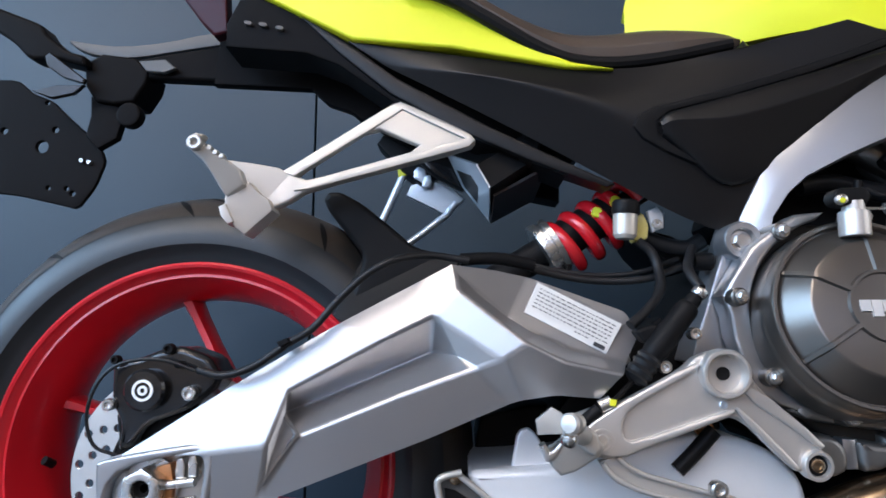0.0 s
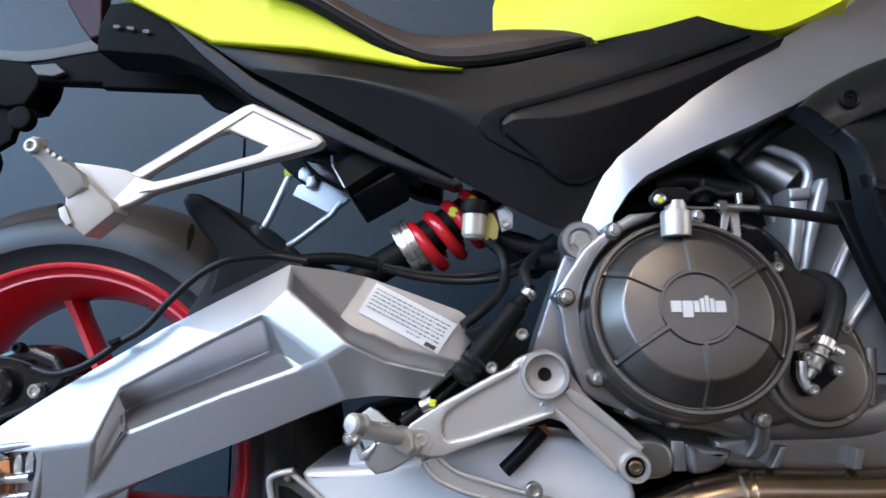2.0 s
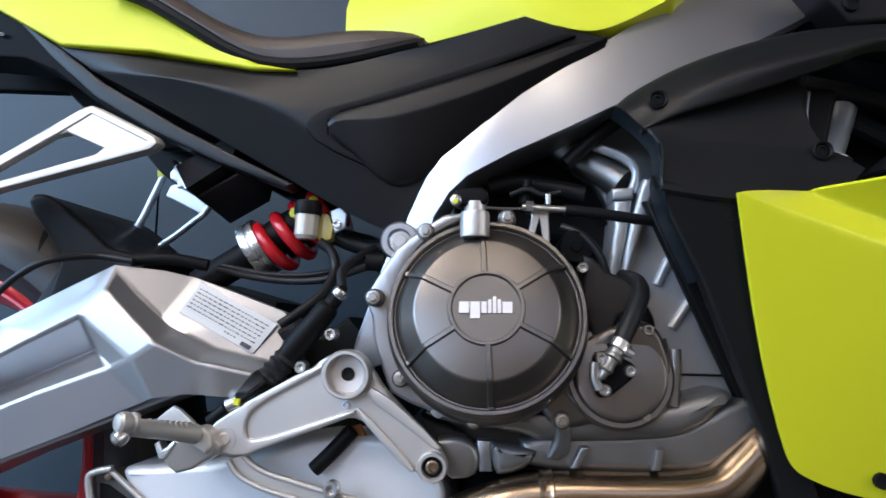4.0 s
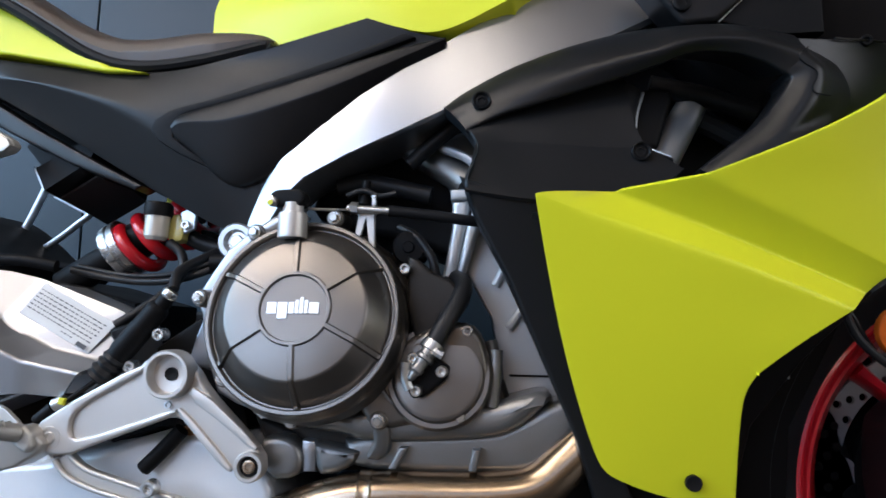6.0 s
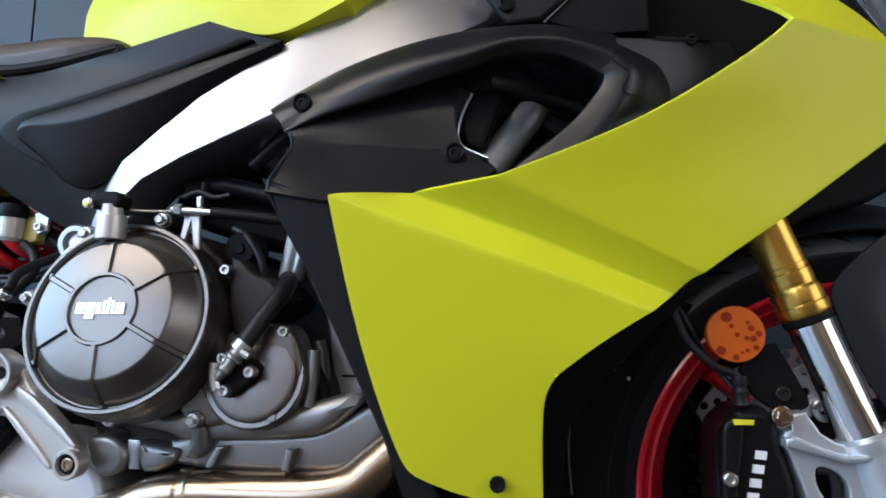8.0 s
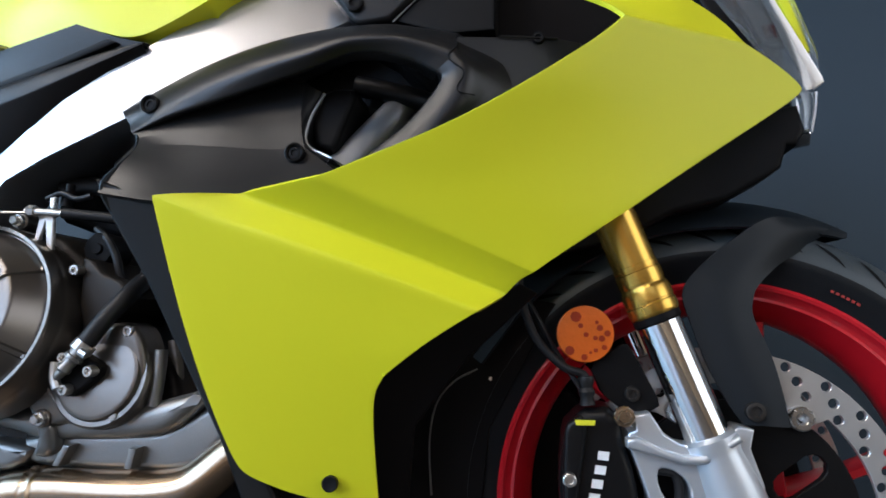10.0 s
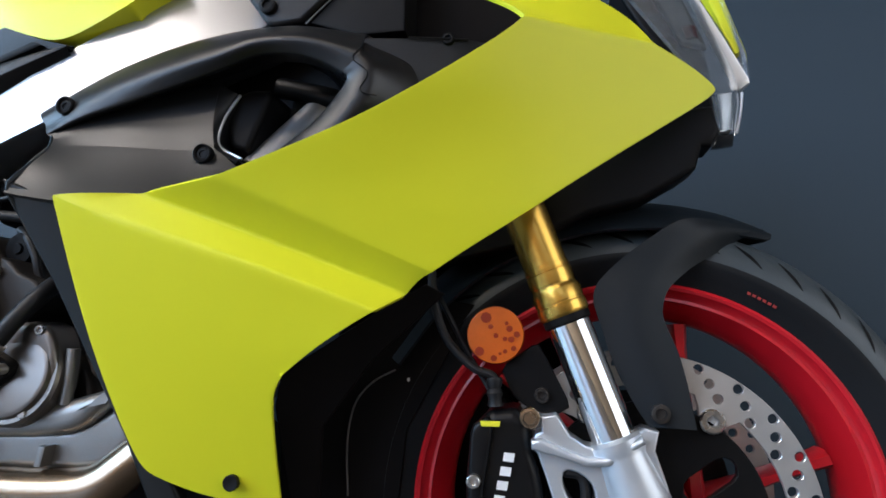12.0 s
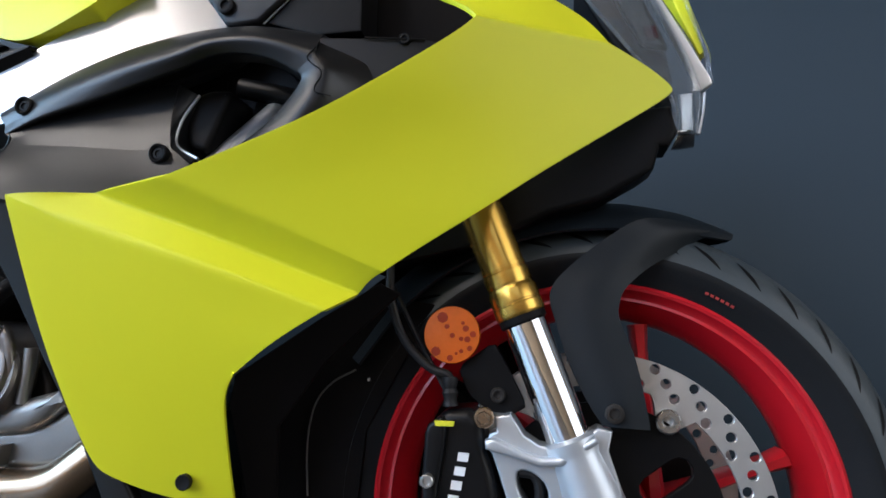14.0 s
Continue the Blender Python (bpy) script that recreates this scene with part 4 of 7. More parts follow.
KNEE_LOW = [(0.5045, -0.155, 0.6638), (0.5246, -0.155, 0.6486), (0.5750, -0.151, 0.6150), (0.6500, -0.147, 0.6550), (0.7200, -0.147, 0.7120), (0.7850, -0.149, 0.7540)]
knee = part("knee_panel", sheet([between(KNEE_TOP, KNEE_TOP, 0, 0.012), KNEE_TOP, between(KNEE_TOP, KNEE_FOLD, 0.85), between(KNEE_FOLD, KNEE_LOW, 0.15), KNEE_LOW, between(KNEE_LOW, KNEE_LOW, 0, 0.012)], 0.004, 5, 4), MATTE, bike, "matte charcoal raised knee panel", 60)
# black inlay that stands for shade in the gap above the knee panel
GROOVE = [(0.5380, 0.6330), (0.5080, 0.6470), (0.4850, 0.6610), (0.4757, 0.6740), (0.4800, 0.6840), (0.4967, 0.6940), (0.5355, 0.7030), (0.6174, 0.7262), (0.6865, 0.7480), (0.7439, 0.7690), (0.7550, 0.7640), (0.6580, 0.7290), (0.5720, 0.7040), (0.5137, 0.6895), (0.5000, 0.6790), (0.5010, 0.6650), (0.5220, 0.6490), (0.5430, 0.6350)]
part("groove_shade", prism3([(x, -0.1515 - 0.012 * (x - 0.47), z) for x, z in GROOVE], 0.02, 0.002, 2), BLACK, bike, "black inlay for the shade in the groove round the knee panel")
part("subframe_rail", prism3([(0.1109, -0.1, 0.8248), (0.1656, -0.108, 0.7915), (0.2248, -0.115, 0.7445), (0.3246, -0.122, 0.6863), (0.4082, -0.128, 0.6432), (0.4602, -0.132, 0.6175), (0.4513, -0.132, 0.6133), (0.3726, -0.125, 0.6442), (0.2877, -0.118, 0.6846), (0.2184, -0.112, 0.7261), (0.1588, -0.104, 0.7765)], 0.03, 0.003, 2), MATTE, bike, "dark subframe rail")
part("undertray", prism3([(0.0213, -0.085, 0.8222), (0.0372, -0.09, 0.8506), (0.0622, -0.095, 0.8511), (0.1309, -0.1, 0.8163), (0.1851, -0.105, 0.7624), (0.2372, -0.11, 0.7201), (0.3248, -0.115, 0.679), (0.4154, -0.12, 0.636), (0.4091, -0.12, 0.6274), (0.3186, -0.115, 0.6694), (0.2246, -0.11, 0.7156), (0.1587, -0.102, 0.7639), (0.1189, -0.1, 0.7808), (0.0213, -0.085, 0.7941)], 0.06, 0.003, 2), TAILK, bike, "black plastic undertray of the tail")
part("undertray_floor", prism([(-0.0203, 0.8733), (0.0441, 0.8806), (0.1016, 0.864), (0.1668, 0.8098), (0.2269, 0.7652), (0.3297, 0.7189), (0.4303, 0.6698), (0.4227, 0.6507), (0.3583, 0.6686), (0.286, 0.6973), (0.2349, 0.6991), (0.1683, 0.735), (0.1547, 0.7466), (0.1248, 0.7568), (0.1026, 0.7777), (-0.0274, 0.785)], 0.005, 0.02, 0.004, 2), TAILK, bike, "black floor of the tail")
part("plate_arm", prism([(-0.1445, 0.8217), (-0.0949, 0.8308), (-0.0263, 0.8414), (0.0806, 0.8515), (0.1078, 0.8369), (0.1171, 0.7737), (0.1018, 0.7816), (-0.0009, 0.7903), (-0.1159, 0.7968), (-0.1346, 0.7898)], 0.012, 0.03, 0.005, 3), TAILK, bike, "black number plate arm")
part("arm_cover", prism(corner_cut([(-0.257, 0.8691), (-0.2225, 0.862), (-0.1739, 0.8565), (-0.1102, 0.8626), (-0.0549, 0.8754), (0.0008, 0.8781), (0.025, 0.8712), (0.0688, 0.8675), (-0.0064, 0.8616), (-0.0855, 0.8507), (-0.1527, 0.8397), (-0.1969, 0.8418), (-0.2296, 0.8487)], 1), 0.045, 0.055, 0.002), TAUPE, bike, "smoked taupe cover strip along the plate arm")

# ---------------------------------------------------------------- fairing
RIDGE_TOP = [(0.7874, -0.180, 0.6798), (0.8089, -0.172, 0.6982), (0.8551, -0.170, 0.7228), (0.9101, -0.172, 0.7414), (0.9585, -0.174, 0.7517), (1.0002, -0.176, 0.7558), (1.0459, -0.176, 0.7570), (1.0790, -0.174, 0.7525), (1.1139, -0.170, 0.7468)]
RIDGE_CREST = [(0.8024, -0.192, 0.6626), (0.8348, -0.195, 0.6783), (0.8811, -0.197, 0.6969), (0.9337, -0.200, 0.7109), (0.9811, -0.202, 0.7212), (1.0175, -0.202, 0.7312), (1.0578, -0.201, 0.7320), (1.0872, -0.199, 0.7259), (1.1151, -0.196, 0.7167)]
RIDGE_LIP = [(0.8105, -0.197, 0.6506), (0.8430, -0.196, 0.6654), (0.8842, -0.194, 0.6784), (0.9363, -0.193, 0.6948), (0.9825, -0.193, 0.7097), (1.0160, -0.192, 0.7216), (1.0502, -0.192, 0.7209), (1.0774, -0.191, 0.7129), (1.0972, -0.191, 0.7011)]
RIDGE_WALL = [(0.8110, -0.194, 0.6510), (0.8420, -0.188, 0.6668), (0.8800, -0.176, 0.6830), (0.9280, -0.162, 0.7040), (0.9720, -0.152, 0.7220), (1.0050, -0.147, 0.7340), (1.0390, -0.147, 0.7330), (1.0670, -0.147, 0.7240), (1.0870, -0.150, 0.7100)]


inner = part("fairing_frame", sheet([between(RIDGE_TOP, RIDGE_TOP, 0, 0.022), RIDGE_TOP, between(RIDGE_TOP, RIDGE_CREST, 0.5, -0.004), RIDGE_CREST, between(RIDGE_CREST, RIDGE_LIP, 0.8, -0.002), RIDGE_LIP, between(RIDGE_LIP, RIDGE_WALL, 0.2, 0.001), RIDGE_WALL], 0.003, 5, 4), INNERM, bike, "matte black inner fairing panel with an air opening", 60)
MOUTH_EDGE = [(1.0972, -0.191, 0.7011), (1.1010, -0.191, 0.6946), (1.0898, -0.191, 0.6771), (1.0700, -0.192, 0.6538), (1.0437, -0.193, 0.6328), (1.0180, -0.195, 0.6120)]
FRONT_MID = [(1.1151, -0.196, 0.7167), (1.1250, -0.1965, 0.7000), (1.1150, -0.1985, 0.6700), (1.0880, -0.2000, 0.6450), (1.0560, -0.2010, 0.6230), (1.0300, -0.2020, 0.6020)]
FRONT_FAR = [(1.1139, -0.170, 0.7468), (1.1560, -0.1665, 0.7150), (1.1600, -0.172, 0.6750), (1.1100, -0.199, 0.6400), (1.0700, -0.201, 0.6150), (1.0400, -0.202, 0.5950)]
part("front_panel", sheet([between(MOUTH_EDGE, RIDGE_WALL, 0, 0.042), between(MOUTH_EDGE, MOUTH_EDGE, 0, 0.004), between(MOUTH_EDGE, FRONT_MID, 0.2, -0.002), FRONT_MID, between(FRONT_MID, FRONT_FAR, 0.5), FRONT_FAR], 0.003, 5, 4), INNERM, inner, "matte black panel before the air opening", 60)
DUCT_TOP = [(0.8085, -0.1965, 0.6530), (0.8425, -0.1850, 0.6690), (0.8760, -0.1740, 0.6850), (0.9216, -0.166, 0.7026), (0.9627, -0.160, 0.7089)]
DUCT_MID = [(0.8160, -0.1985, 0.6467), (0.8466, -0.1925, 0.6544), (0.8827, -0.186, 0.6611), (0.9323, -0.178, 0.6638), (0.9659, -0.174, 0.6667)]
DUCT_CREASE = [(0.8198, -0.206, 0.6377), (0.8554, -0.199, 0.6387), (0.8935, -0.195, 0.6371), (0.9416, -0.189, 0.6348), (0.9737, -0.184, 0.6375)]
DUCT_LOW = [(0.8168, -0.226, 0.6150), (0.8640, -0.220, 0.6076), (0.9093, -0.213, 0.6068), (0.9558, -0.200, 0.6133), (0.9873, -0.187, 0.6276)]
DUCT_FOOT = [(0.8120, -0.243, 0.5851), (0.8700, -0.243, 0.5763), (0.9337, -0.232, 0.5762), (0.9755, -0.212, 0.5904), (1.0060, -0.192, 0.6134)]
part("duct_panel", sheet([between(DUCT_TOP, DUCT_TOP, 0, 0.015), DUCT_TOP, DUCT_MID, between(DUCT_MID, DUCT_CREASE, 0.88), between(DUCT_CREASE, DUCT_LOW, 0.12), DUCT_LOW, DUCT_FOOT], 0.004, 5, 5), DUCT, inner, "matte black recessed duct panel", 60)
DUCT_END = [(0.9627, -0.160, 0.7089), (0.9659, -0.174, 0.6667), (0.9737, -0.184, 0.6375), (0.9980, -0.188, 0.6220)]
DUCT_LIP = [(0.9800, -0.150, 0.7000), (0.9705, -0.162, 0.6703), (0.9710, -0.168, 0.6444), (0.9982, -0.176, 0.6277)]
part("duct_end", sheet([DUCT_END, between(DUCT_END, DUCT_LIP, 0.5, -0.003), DUCT_LIP, between(DUCT_LIP, DUCT_LIP, 0, 0.03)], 0.002, 5, 4), DUCT, inner)
part("duct_lip", tube(between(DUCT_LIP, DUCT_LIP, 0, -0.0015), 0.0017, 8, 6), FORK, inner, "pale chamfered lip of the duct")
EDGE = [(0.7874, -0.180, 0.6798), (0.8024, -0.192, 0.6626), (0.8125, -0.1985, 0.6490), (0.8190, -0.210, 0.6330), (0.8160, -0.228, 0.6130), (0.8110, -0.242, 0.5900), (0.8211, -0.231, 0.5616), (0.8488, -0.216, 0.5094)]
part("edge_lip", sheet([between(EDGE, EDGE, 0, 0.034), between(EDGE, EDGE, 0, 0.004), [(x + 0.003, y - 0.0005, z) for x, y, z in EDGE]], 0.003, 5, 4), FENDER, inner, "dark grey folded edge of the panel", 60)
part("duct_back", prism([(0.7463, 0.7772), (0.9733, 0.8242), (1.2236, 0.8135), (1.1866, 0.6279), (0.8462, 0.5735), (0.751, 0.6535)], -0.05, 0.10, 0.004), BLACK, bike, "black airbox behind the fairing opening")
part("duct_vane", prism3([(0.9650, -0.150, 0.6807), (0.9720, -0.150, 0.7008), (0.9882, -0.148, 0.7078), (1.0089, -0.145, 0.7069), (1.0110, -0.146, 0.6990), (1.0041, -0.150, 0.6792), (0.9925, -0.155, 0.6410), (0.9740, -0.155, 0.6461)], 0.05, 0.006, 4, 1), BLACK, inner, "black rounded duct mouth")
part("grey_pipe", tube([(0.9930, -0.135, 0.6250), (1.0110, -0.118, 0.6540), (1.0343, -0.095, 0.6920), (1.0480, -0.080, 0.7150)], (0.0175, 0.0160), 20, 3), CYL, bike, "grey pipe inside the air opening")
part("frame_tube", tube([(0.9975, -0.100, 0.7272), (1.0544, -0.100, 0.7134), (1.1043, -0.100, 0.6942)], 0.011, 14, 4), MATTE, bike, "black tube across the air opening")
part("hose", tube([(1.0093, -0.080, 0.7094), (1.0500, -0.080, 0.6950), (1.0931, -0.080, 0.6714)], 0.012, 10, 4), HOSE, bike, "black hose behind the fairing")
bolt(bike, (1.0700, -0.095, 0.7330), 0.0045, "socket", 0.004, STEEL)
for p in ((0.8240, -0.1945, 0.6800), (0.9685, -0.1935, 0.6295)):
    part("screw_cup", ring_body([(0.0058, -0.006), (0.0088, -0.006), (0.0090, 0.0015), (0.0078, 0.0022), (0.0062, 0.0008)], (p[0], p[1] - 0.001, p[2]), seg=28), BLACK, inner)
    bolt(inner, (p[0], p[1] + 0.0015, p[2]), 0.0060, "socket", 0.0022, BLACK, "screw")
part("lower_panel", prism3([(0.8068, -0.242, 0.5982), (0.8211, -0.232, 0.5616), (0.8488, -0.217, 0.5094), (0.8775, -0.203, 0.4416), (0.9063, -0.188, 0.3755), (0.9253, -0.172, 0.3129), (0.9602, -0.172, 0.3144), (0.9361, -0.188, 0.374), (0.9124, -0.204, 0.4422), (0.894, -0.222, 0.5188), (0.8765, -0.24, 0.5782), (0.8433, -0.244, 0.586)], 0.012, 0.004, 3), INNERM, bike, "matte black side panel behind the yellow fairing")
part("lower_panel_back", prism3([(0.8131, -0.17, 0.5889), (0.9125, -0.18, 0.5913), (0.9546, -0.17, 0.4365), (0.9646, -0.155, 0.3498), (1.0055, -0.14, 0.2933), (0.9388, -0.15, 0.308), (0.9125, -0.155, 0.3707), (0.8803, -0.16, 0.4398), (0.8472, -0.165, 0.5134)], 0.012, 0.004, 3), BLACK, bike, "black inner side of the lower fairing")
part("panel_joint", tube([(1.1164, -0.1968, 0.7228), (1.1085, -0.1968, 0.7142), (1.1125, -0.1972, 0.7076), (1.1213, -0.1975, 0.7007), (1.1221, -0.1978, 0.6939), (1.1172, -0.1985, 0.6852), (1.1195, -0.1985, 0.6793), (1.1326, -0.1975, 0.6762)], 0.0007, 6, 5), BLACK, inner, "wavy joint between the panels")
INSET = [(1.1000, 0.7380), (1.1481, 0.7427), (1.2024, 0.7479), (1.2280, 0.7460), (1.2350, 0.7250), (1.2080, 0.6900), (1.1500, 0.6600), (1.1250, 0.6900)]
part("inset_panel", prism3([(x, -0.186 + 0.36 * (x - 1.1), z) for x, z in INSET], 0.006, 0.002, 2), DUCT, inner, "matte black inset panel before the tank")
part("panel_edge", tube([(1.1530, -0.170, 0.7420), (1.1800, -0.160, 0.7440), (1.2060, -0.150, 0.7460)], 0.0011, 6, 3), MATTE, inner)
bolt(inner, (1.1879, -0.1555, 0.7450), 0.0055, "socket", 0.003, BLACK, "screw")
part("cockpit_side", prism([(0.9527, 0.8584), (1.2328, 0.8548), (1.3050, 0.8100), (1.2900, 0.7000), (1.1000, 0.6900), (1.0330, 0.7600), (0.9829, 0.7891)], -0.105, 0.1, 0.008, 3), TAILK, bike, "black plastic cockpit side")
part("cockpit_block", prism([(1.0523, 0.7655), (1.0800, 0.7950), (1.0900, 0.8600), (1.1469, 0.8600), (1.1477, 0.7518), (1.1000, 0.7500)], -0.164, -0.11, 0.003, 2), BLACK, bike, "black cockpit trim")
part("trim_edge", tube([(1.0500, -0.1655, 0.7640), (1.0620, -0.1655, 0.7760), (1.0800, -0.1655, 0.7935)], 0.0010, 6, 3), FORK, bike, "pale edge of the cockpit trim")
part("triple_clamp", prism([(0.9700, 0.8200), (0.9921, 0.7901), (1.0120, 0.7640), (1.0200, 0.7600), (1.0480, 0.7630), (1.0720, 0.7850), (1.0900, 0.8200)], -0.172, -0.13, 0.005, 3), MATTE, bike, "dark frame head cover")
bolt(bike, (1.0142, -0.173, 0.7805), 0.0085, "socket", 0.004, BLACK, "screw")

COWL_TOP = [(0.8703, -0.2546, 0.5787), (0.8786, -0.254, 0.5807), (0.9091, -0.246, 0.5824), (0.9368, -0.232, 0.5841), (1.0074, -0.2444, 0.5943), (1.0726, -0.2449, 0.6186), (1.1269, -0.2391, 0.6428), (1.1712, -0.231, 0.6698), (1.2156, -0.2187, 0.7011), (1.2473, -0.2074, 0.726), (1.2612, -0.2025, 0.7403), (1.2511, -0.198, 0.7531), (1.2203, -0.19, 0.7701)]  # rear tip and upper edge
COWL_NOSE = [(1.2893, -0.16, 0.7972), (1.3306, -0.145, 0.7792), (1.3597, -0.132, 0.7645), (1.3767, -0.1353, 0.7402), (1.3141, -0.1716, 0.7406), (1.4154, -0.1123, 0.725), (1.4381, -0.0991, 0.7103), (1.4414, -0.097, 0.7036)]  # nose
COWL_UNDER = [(1.3866, -0.1244, 0.6645), (1.3087, -0.1582, 0.6097), (1.2603, -0.1743, 0.5739), (1.2133, -0.1858, 0.543), (1.183, -0.1902, 0.5213), (1.1709, -0.186, 0.5159), (1.1590, -0.180, 0.5030), (1.1370, -0.2030, 0.4878)]  # lower edge under the nose
COWL_TAIL = [(1.0941, -0.2057, 0.4619), (1.0579, -0.199, 0.4329), (1.0489, -0.1953, 0.4192), (1.0464, -0.1901, 0.4031), (1.0459, -0.1776, 0.3659), (1.0472, -0.16, 0.3149), (0.9862, -0.1719, 0.3219), (0.9364, -0.1856, 0.3422), (0.9246, -0.1902, 0.352), (0.8967, -0.2184, 0.4409), (0.8813, -0.2392, 0.5166)]  # lower lobe and rear edge
COWL_CREASES = [(0.8887, -0.2521, 0.5703), (1.0333, -0.2300, 0.5260), (1.0364, -0.2130, 0.5508), (1.0945, -0.2191, 0.5593), (0.9781, -0.2164, 0.4616), (0.985, -0.1917, 0.3844), (1.142, -0.2202, 0.5989), (1.2607, -0.1874, 0.6592), (1.3393, -0.1519, 0.695)]  # creases and inner shape
FV = COWL_TOP + COWL_NOSE + COWL_UNDER + COWL_TAIL + COWL_CREASES
COWL_UPPER_FACES = [(0, 1, 40), (1, 2, 40), (2, 3, 40), (3, 42, 41, 40), (3, 4, 43, 42), (42, 43, 26, 27), (42, 27, 28, 41), (43, 25, 26), (4, 5, 46, 43), (5, 6, 46), (6, 7, 47, 46), (7, 8, 47), (8, 9, 47), (9, 10, 17, 48, 47), (10, 11, 17), (11, 12, 13, 17), (13, 14, 17), (14, 15, 17), (15, 16, 17), (16, 18, 48, 17), (18, 19, 48), (19, 20, 48), (20, 21, 48), (21, 22, 47, 48), (22, 23, 46, 47), (23, 24, 46), (24, 25, 43, 46)]  # upper half
COWL_LOWER_FACES = [(0, 40, 39), (40, 41, 44, 38, 39), (41, 28, 29, 44), (29, 30, 31, 44), (31, 32, 45, 44), (44, 45, 37, 38), (32, 33, 45), (33, 34, 35, 45), (35, 36, 45), (36, 37, 45)]  # lower half
FF = COWL_UPPER_FACES + COWL_LOWER_FACES
CREASES = {(0, 40): 0.7, (40, 41): 0.8, (41, 28): 0.8, (3, 42): 0.9, (42, 27): 0.9, (4, 43): 0.62, (43, 25): 0.62, (10, 17): 0.8, (17, 16): 0.8}


fairing = part("side_fairing", creased(FV, FF, CREASES), YELLOW, bike, "satin acid-yellow creased side fairing", 180)
soften(fairing, 0.004)
hp = (1.0076, -0.179, 0.3383)
part("bolt_hole", lathe([(0.0070, -0.004), (0.0070, 0.0006), (0.0062, 0.0010), (0.0050, 0.0006), (0.0004, 0.0004)], (hp[0], hp[1] - 0.001, hp[2]), seg=20), BLACK, fairing, "dark bolt hole")
part("inner_lip", prism3([(1.045, -0.17, 0.4305), (1.1212, -0.17, 0.4841), (1.1703, -0.165, 0.5148), (1.1862, -0.14, 0.5066), (1.1185, -0.12, 0.4431), (1.0727, -0.11, 0.3826), (1.0614, -0.1, 0.3013), (1.0385, -0.14, 0.3096), (1.0368, -0.165, 0.4027)], 0.006, 0.001, 1), TAILK, bike, "black inner fairing lip")
# yellow panel edge in deep shade; the taupe colour holds that shade
part("shaded_yellow_edge", tube([(1.1244, -0.064, 0.4328), (1.102, -0.064, 0.4208), (1.0857, -0.064, 0.4031), (1.0781, -0.064, 0.3806), (1.0757, -0.064, 0.3489), (1.0786, -0.064, 0.3057)], 0.0010, 8, 5), TAUPE, bike, "yellow panel edge behind the wheel arch, coloured dim for deep shade")
for p in [(1.0445, -0.06, 0.4101), (1.1379, -0.06, 0.4232)]:
    bolt(bike, p, 0.0018, "socket", 0.002, STEEL, "screw")
part("far_fairing", prism([(1.0000, 0.2600), (1.3300, 0.2600), (1.3200, 0.4300), (1.2600, 0.5400), (1.1200, 0.5600), (1.0000, 0.4700)], 0.125, 0.135, 0.003, 2), TAILK, bike, "black inner face of the far fairing")
part("radiator_side", prism([(0.9978, 0.4259), (1.1329, 0.5123), (1.2058, 0.5011), (1.1712, 0.4363), (1.137, 0.372), (1.1279, 0.2765), (1.0066, 0.2691)], -0.06, 0.10, 0.002, 2), TAILK, bike, "black radiator and ducting behind the fairing")
part("under_cowl", prism([(1.1628, 0.5393), (1.2543, 0.6024), (1.3439, 0.6573), (1.4097, 0.6934), (1.4391, 0.6957), (1.4451, 0.6697), (1.4362, 0.6546), (1.4273, 0.6549), (1.4214, 0.6335), (1.4079, 0.6237), (1.3691, 0.6018), (1.3212, 0.59), (1.288, 0.5733), (1.2713, 0.562)], -0.088, -0.045, 0.006, 3), BLACK, bike, "black plastic cowl under the nose")
part("cowl_core", prism([(1.1202, 0.5416), (1.2236, 0.6128), (1.3124, 0.6634), (1.3868, 0.6939), (1.3857, 0.636), (1.349, 0.6162), (1.2871, 0.5863), (1.2494, 0.5673)], -0.045, 0.09, 0.006, 2), TAILK, bike, "black inner cowl behind the nose")

# ---------------------------------------------------------------- nose: headlamp and screen
part("headlamp", sheet([[(1.3562, -0.12, 0.7978), (1.4068, -0.105, 0.7388), (1.4387, -0.095, 0.7016), (1.444, -0.085, 0.6699)], [(1.3948, -0.09, 0.8115), (1.4371, -0.06, 0.7632), (1.4653, -0.05, 0.7175), (1.4641, -0.05, 0.6816)], [(1.4416, -0.02, 0.8466), (1.4826, 0, 0.7879), (1.4898, 0, 0.7418), (1.4832, 0, 0.6908)]], 0.004, 6, 6, (0, 1, 0)), GLASS, bike, "clear plastic headlamp lens")
part("lamp_housing", prism([(1.3499, 0.8542), (1.4041, 0.8437), (1.4406, 0.7766), (1.4527, 0.707), (1.4437, 0.6918), (1.3908, 0.7793)], -0.04, 0.08, 0.006, 3), BLACK, bike, "black headlamp housing")
part("nose_panel", prism([(1.4552, 0.8815), (1.475, 0.8731), (1.4859, 0.8309), (1.4961, 0.7935), (1.4893, 0.7898), (1.478, 0.8163), (1.4631, 0.853)], 0.015, 0.05, 0.003, 2), YELLOW, bike, "acid-yellow nose panel")
part("lamp_bezel", prism3([(1.429, -0.03, 0.8433), (1.4396, -0.03, 0.8425), (1.4941, -0.012, 0.7523), (1.4961, -0.012, 0.7458), (1.4843, -0.012, 0.7374), (1.4782, -0.014, 0.7433)], 0.012, 0.002, 2), LOGO, bike, "silver headlamp edge strip")
part("screen_edge", prism3([(1.4712, 0.01, 0.8623), (1.4761, 0.01, 0.8619), (1.5006, 0.012, 0.791), (1.503, 0.012, 0.759), (1.4984, 0.012, 0.7645), (1.4946, 0.012, 0.7887)], 0.008, 0.0015, 1), GLASS, bike, "clear screen edge")
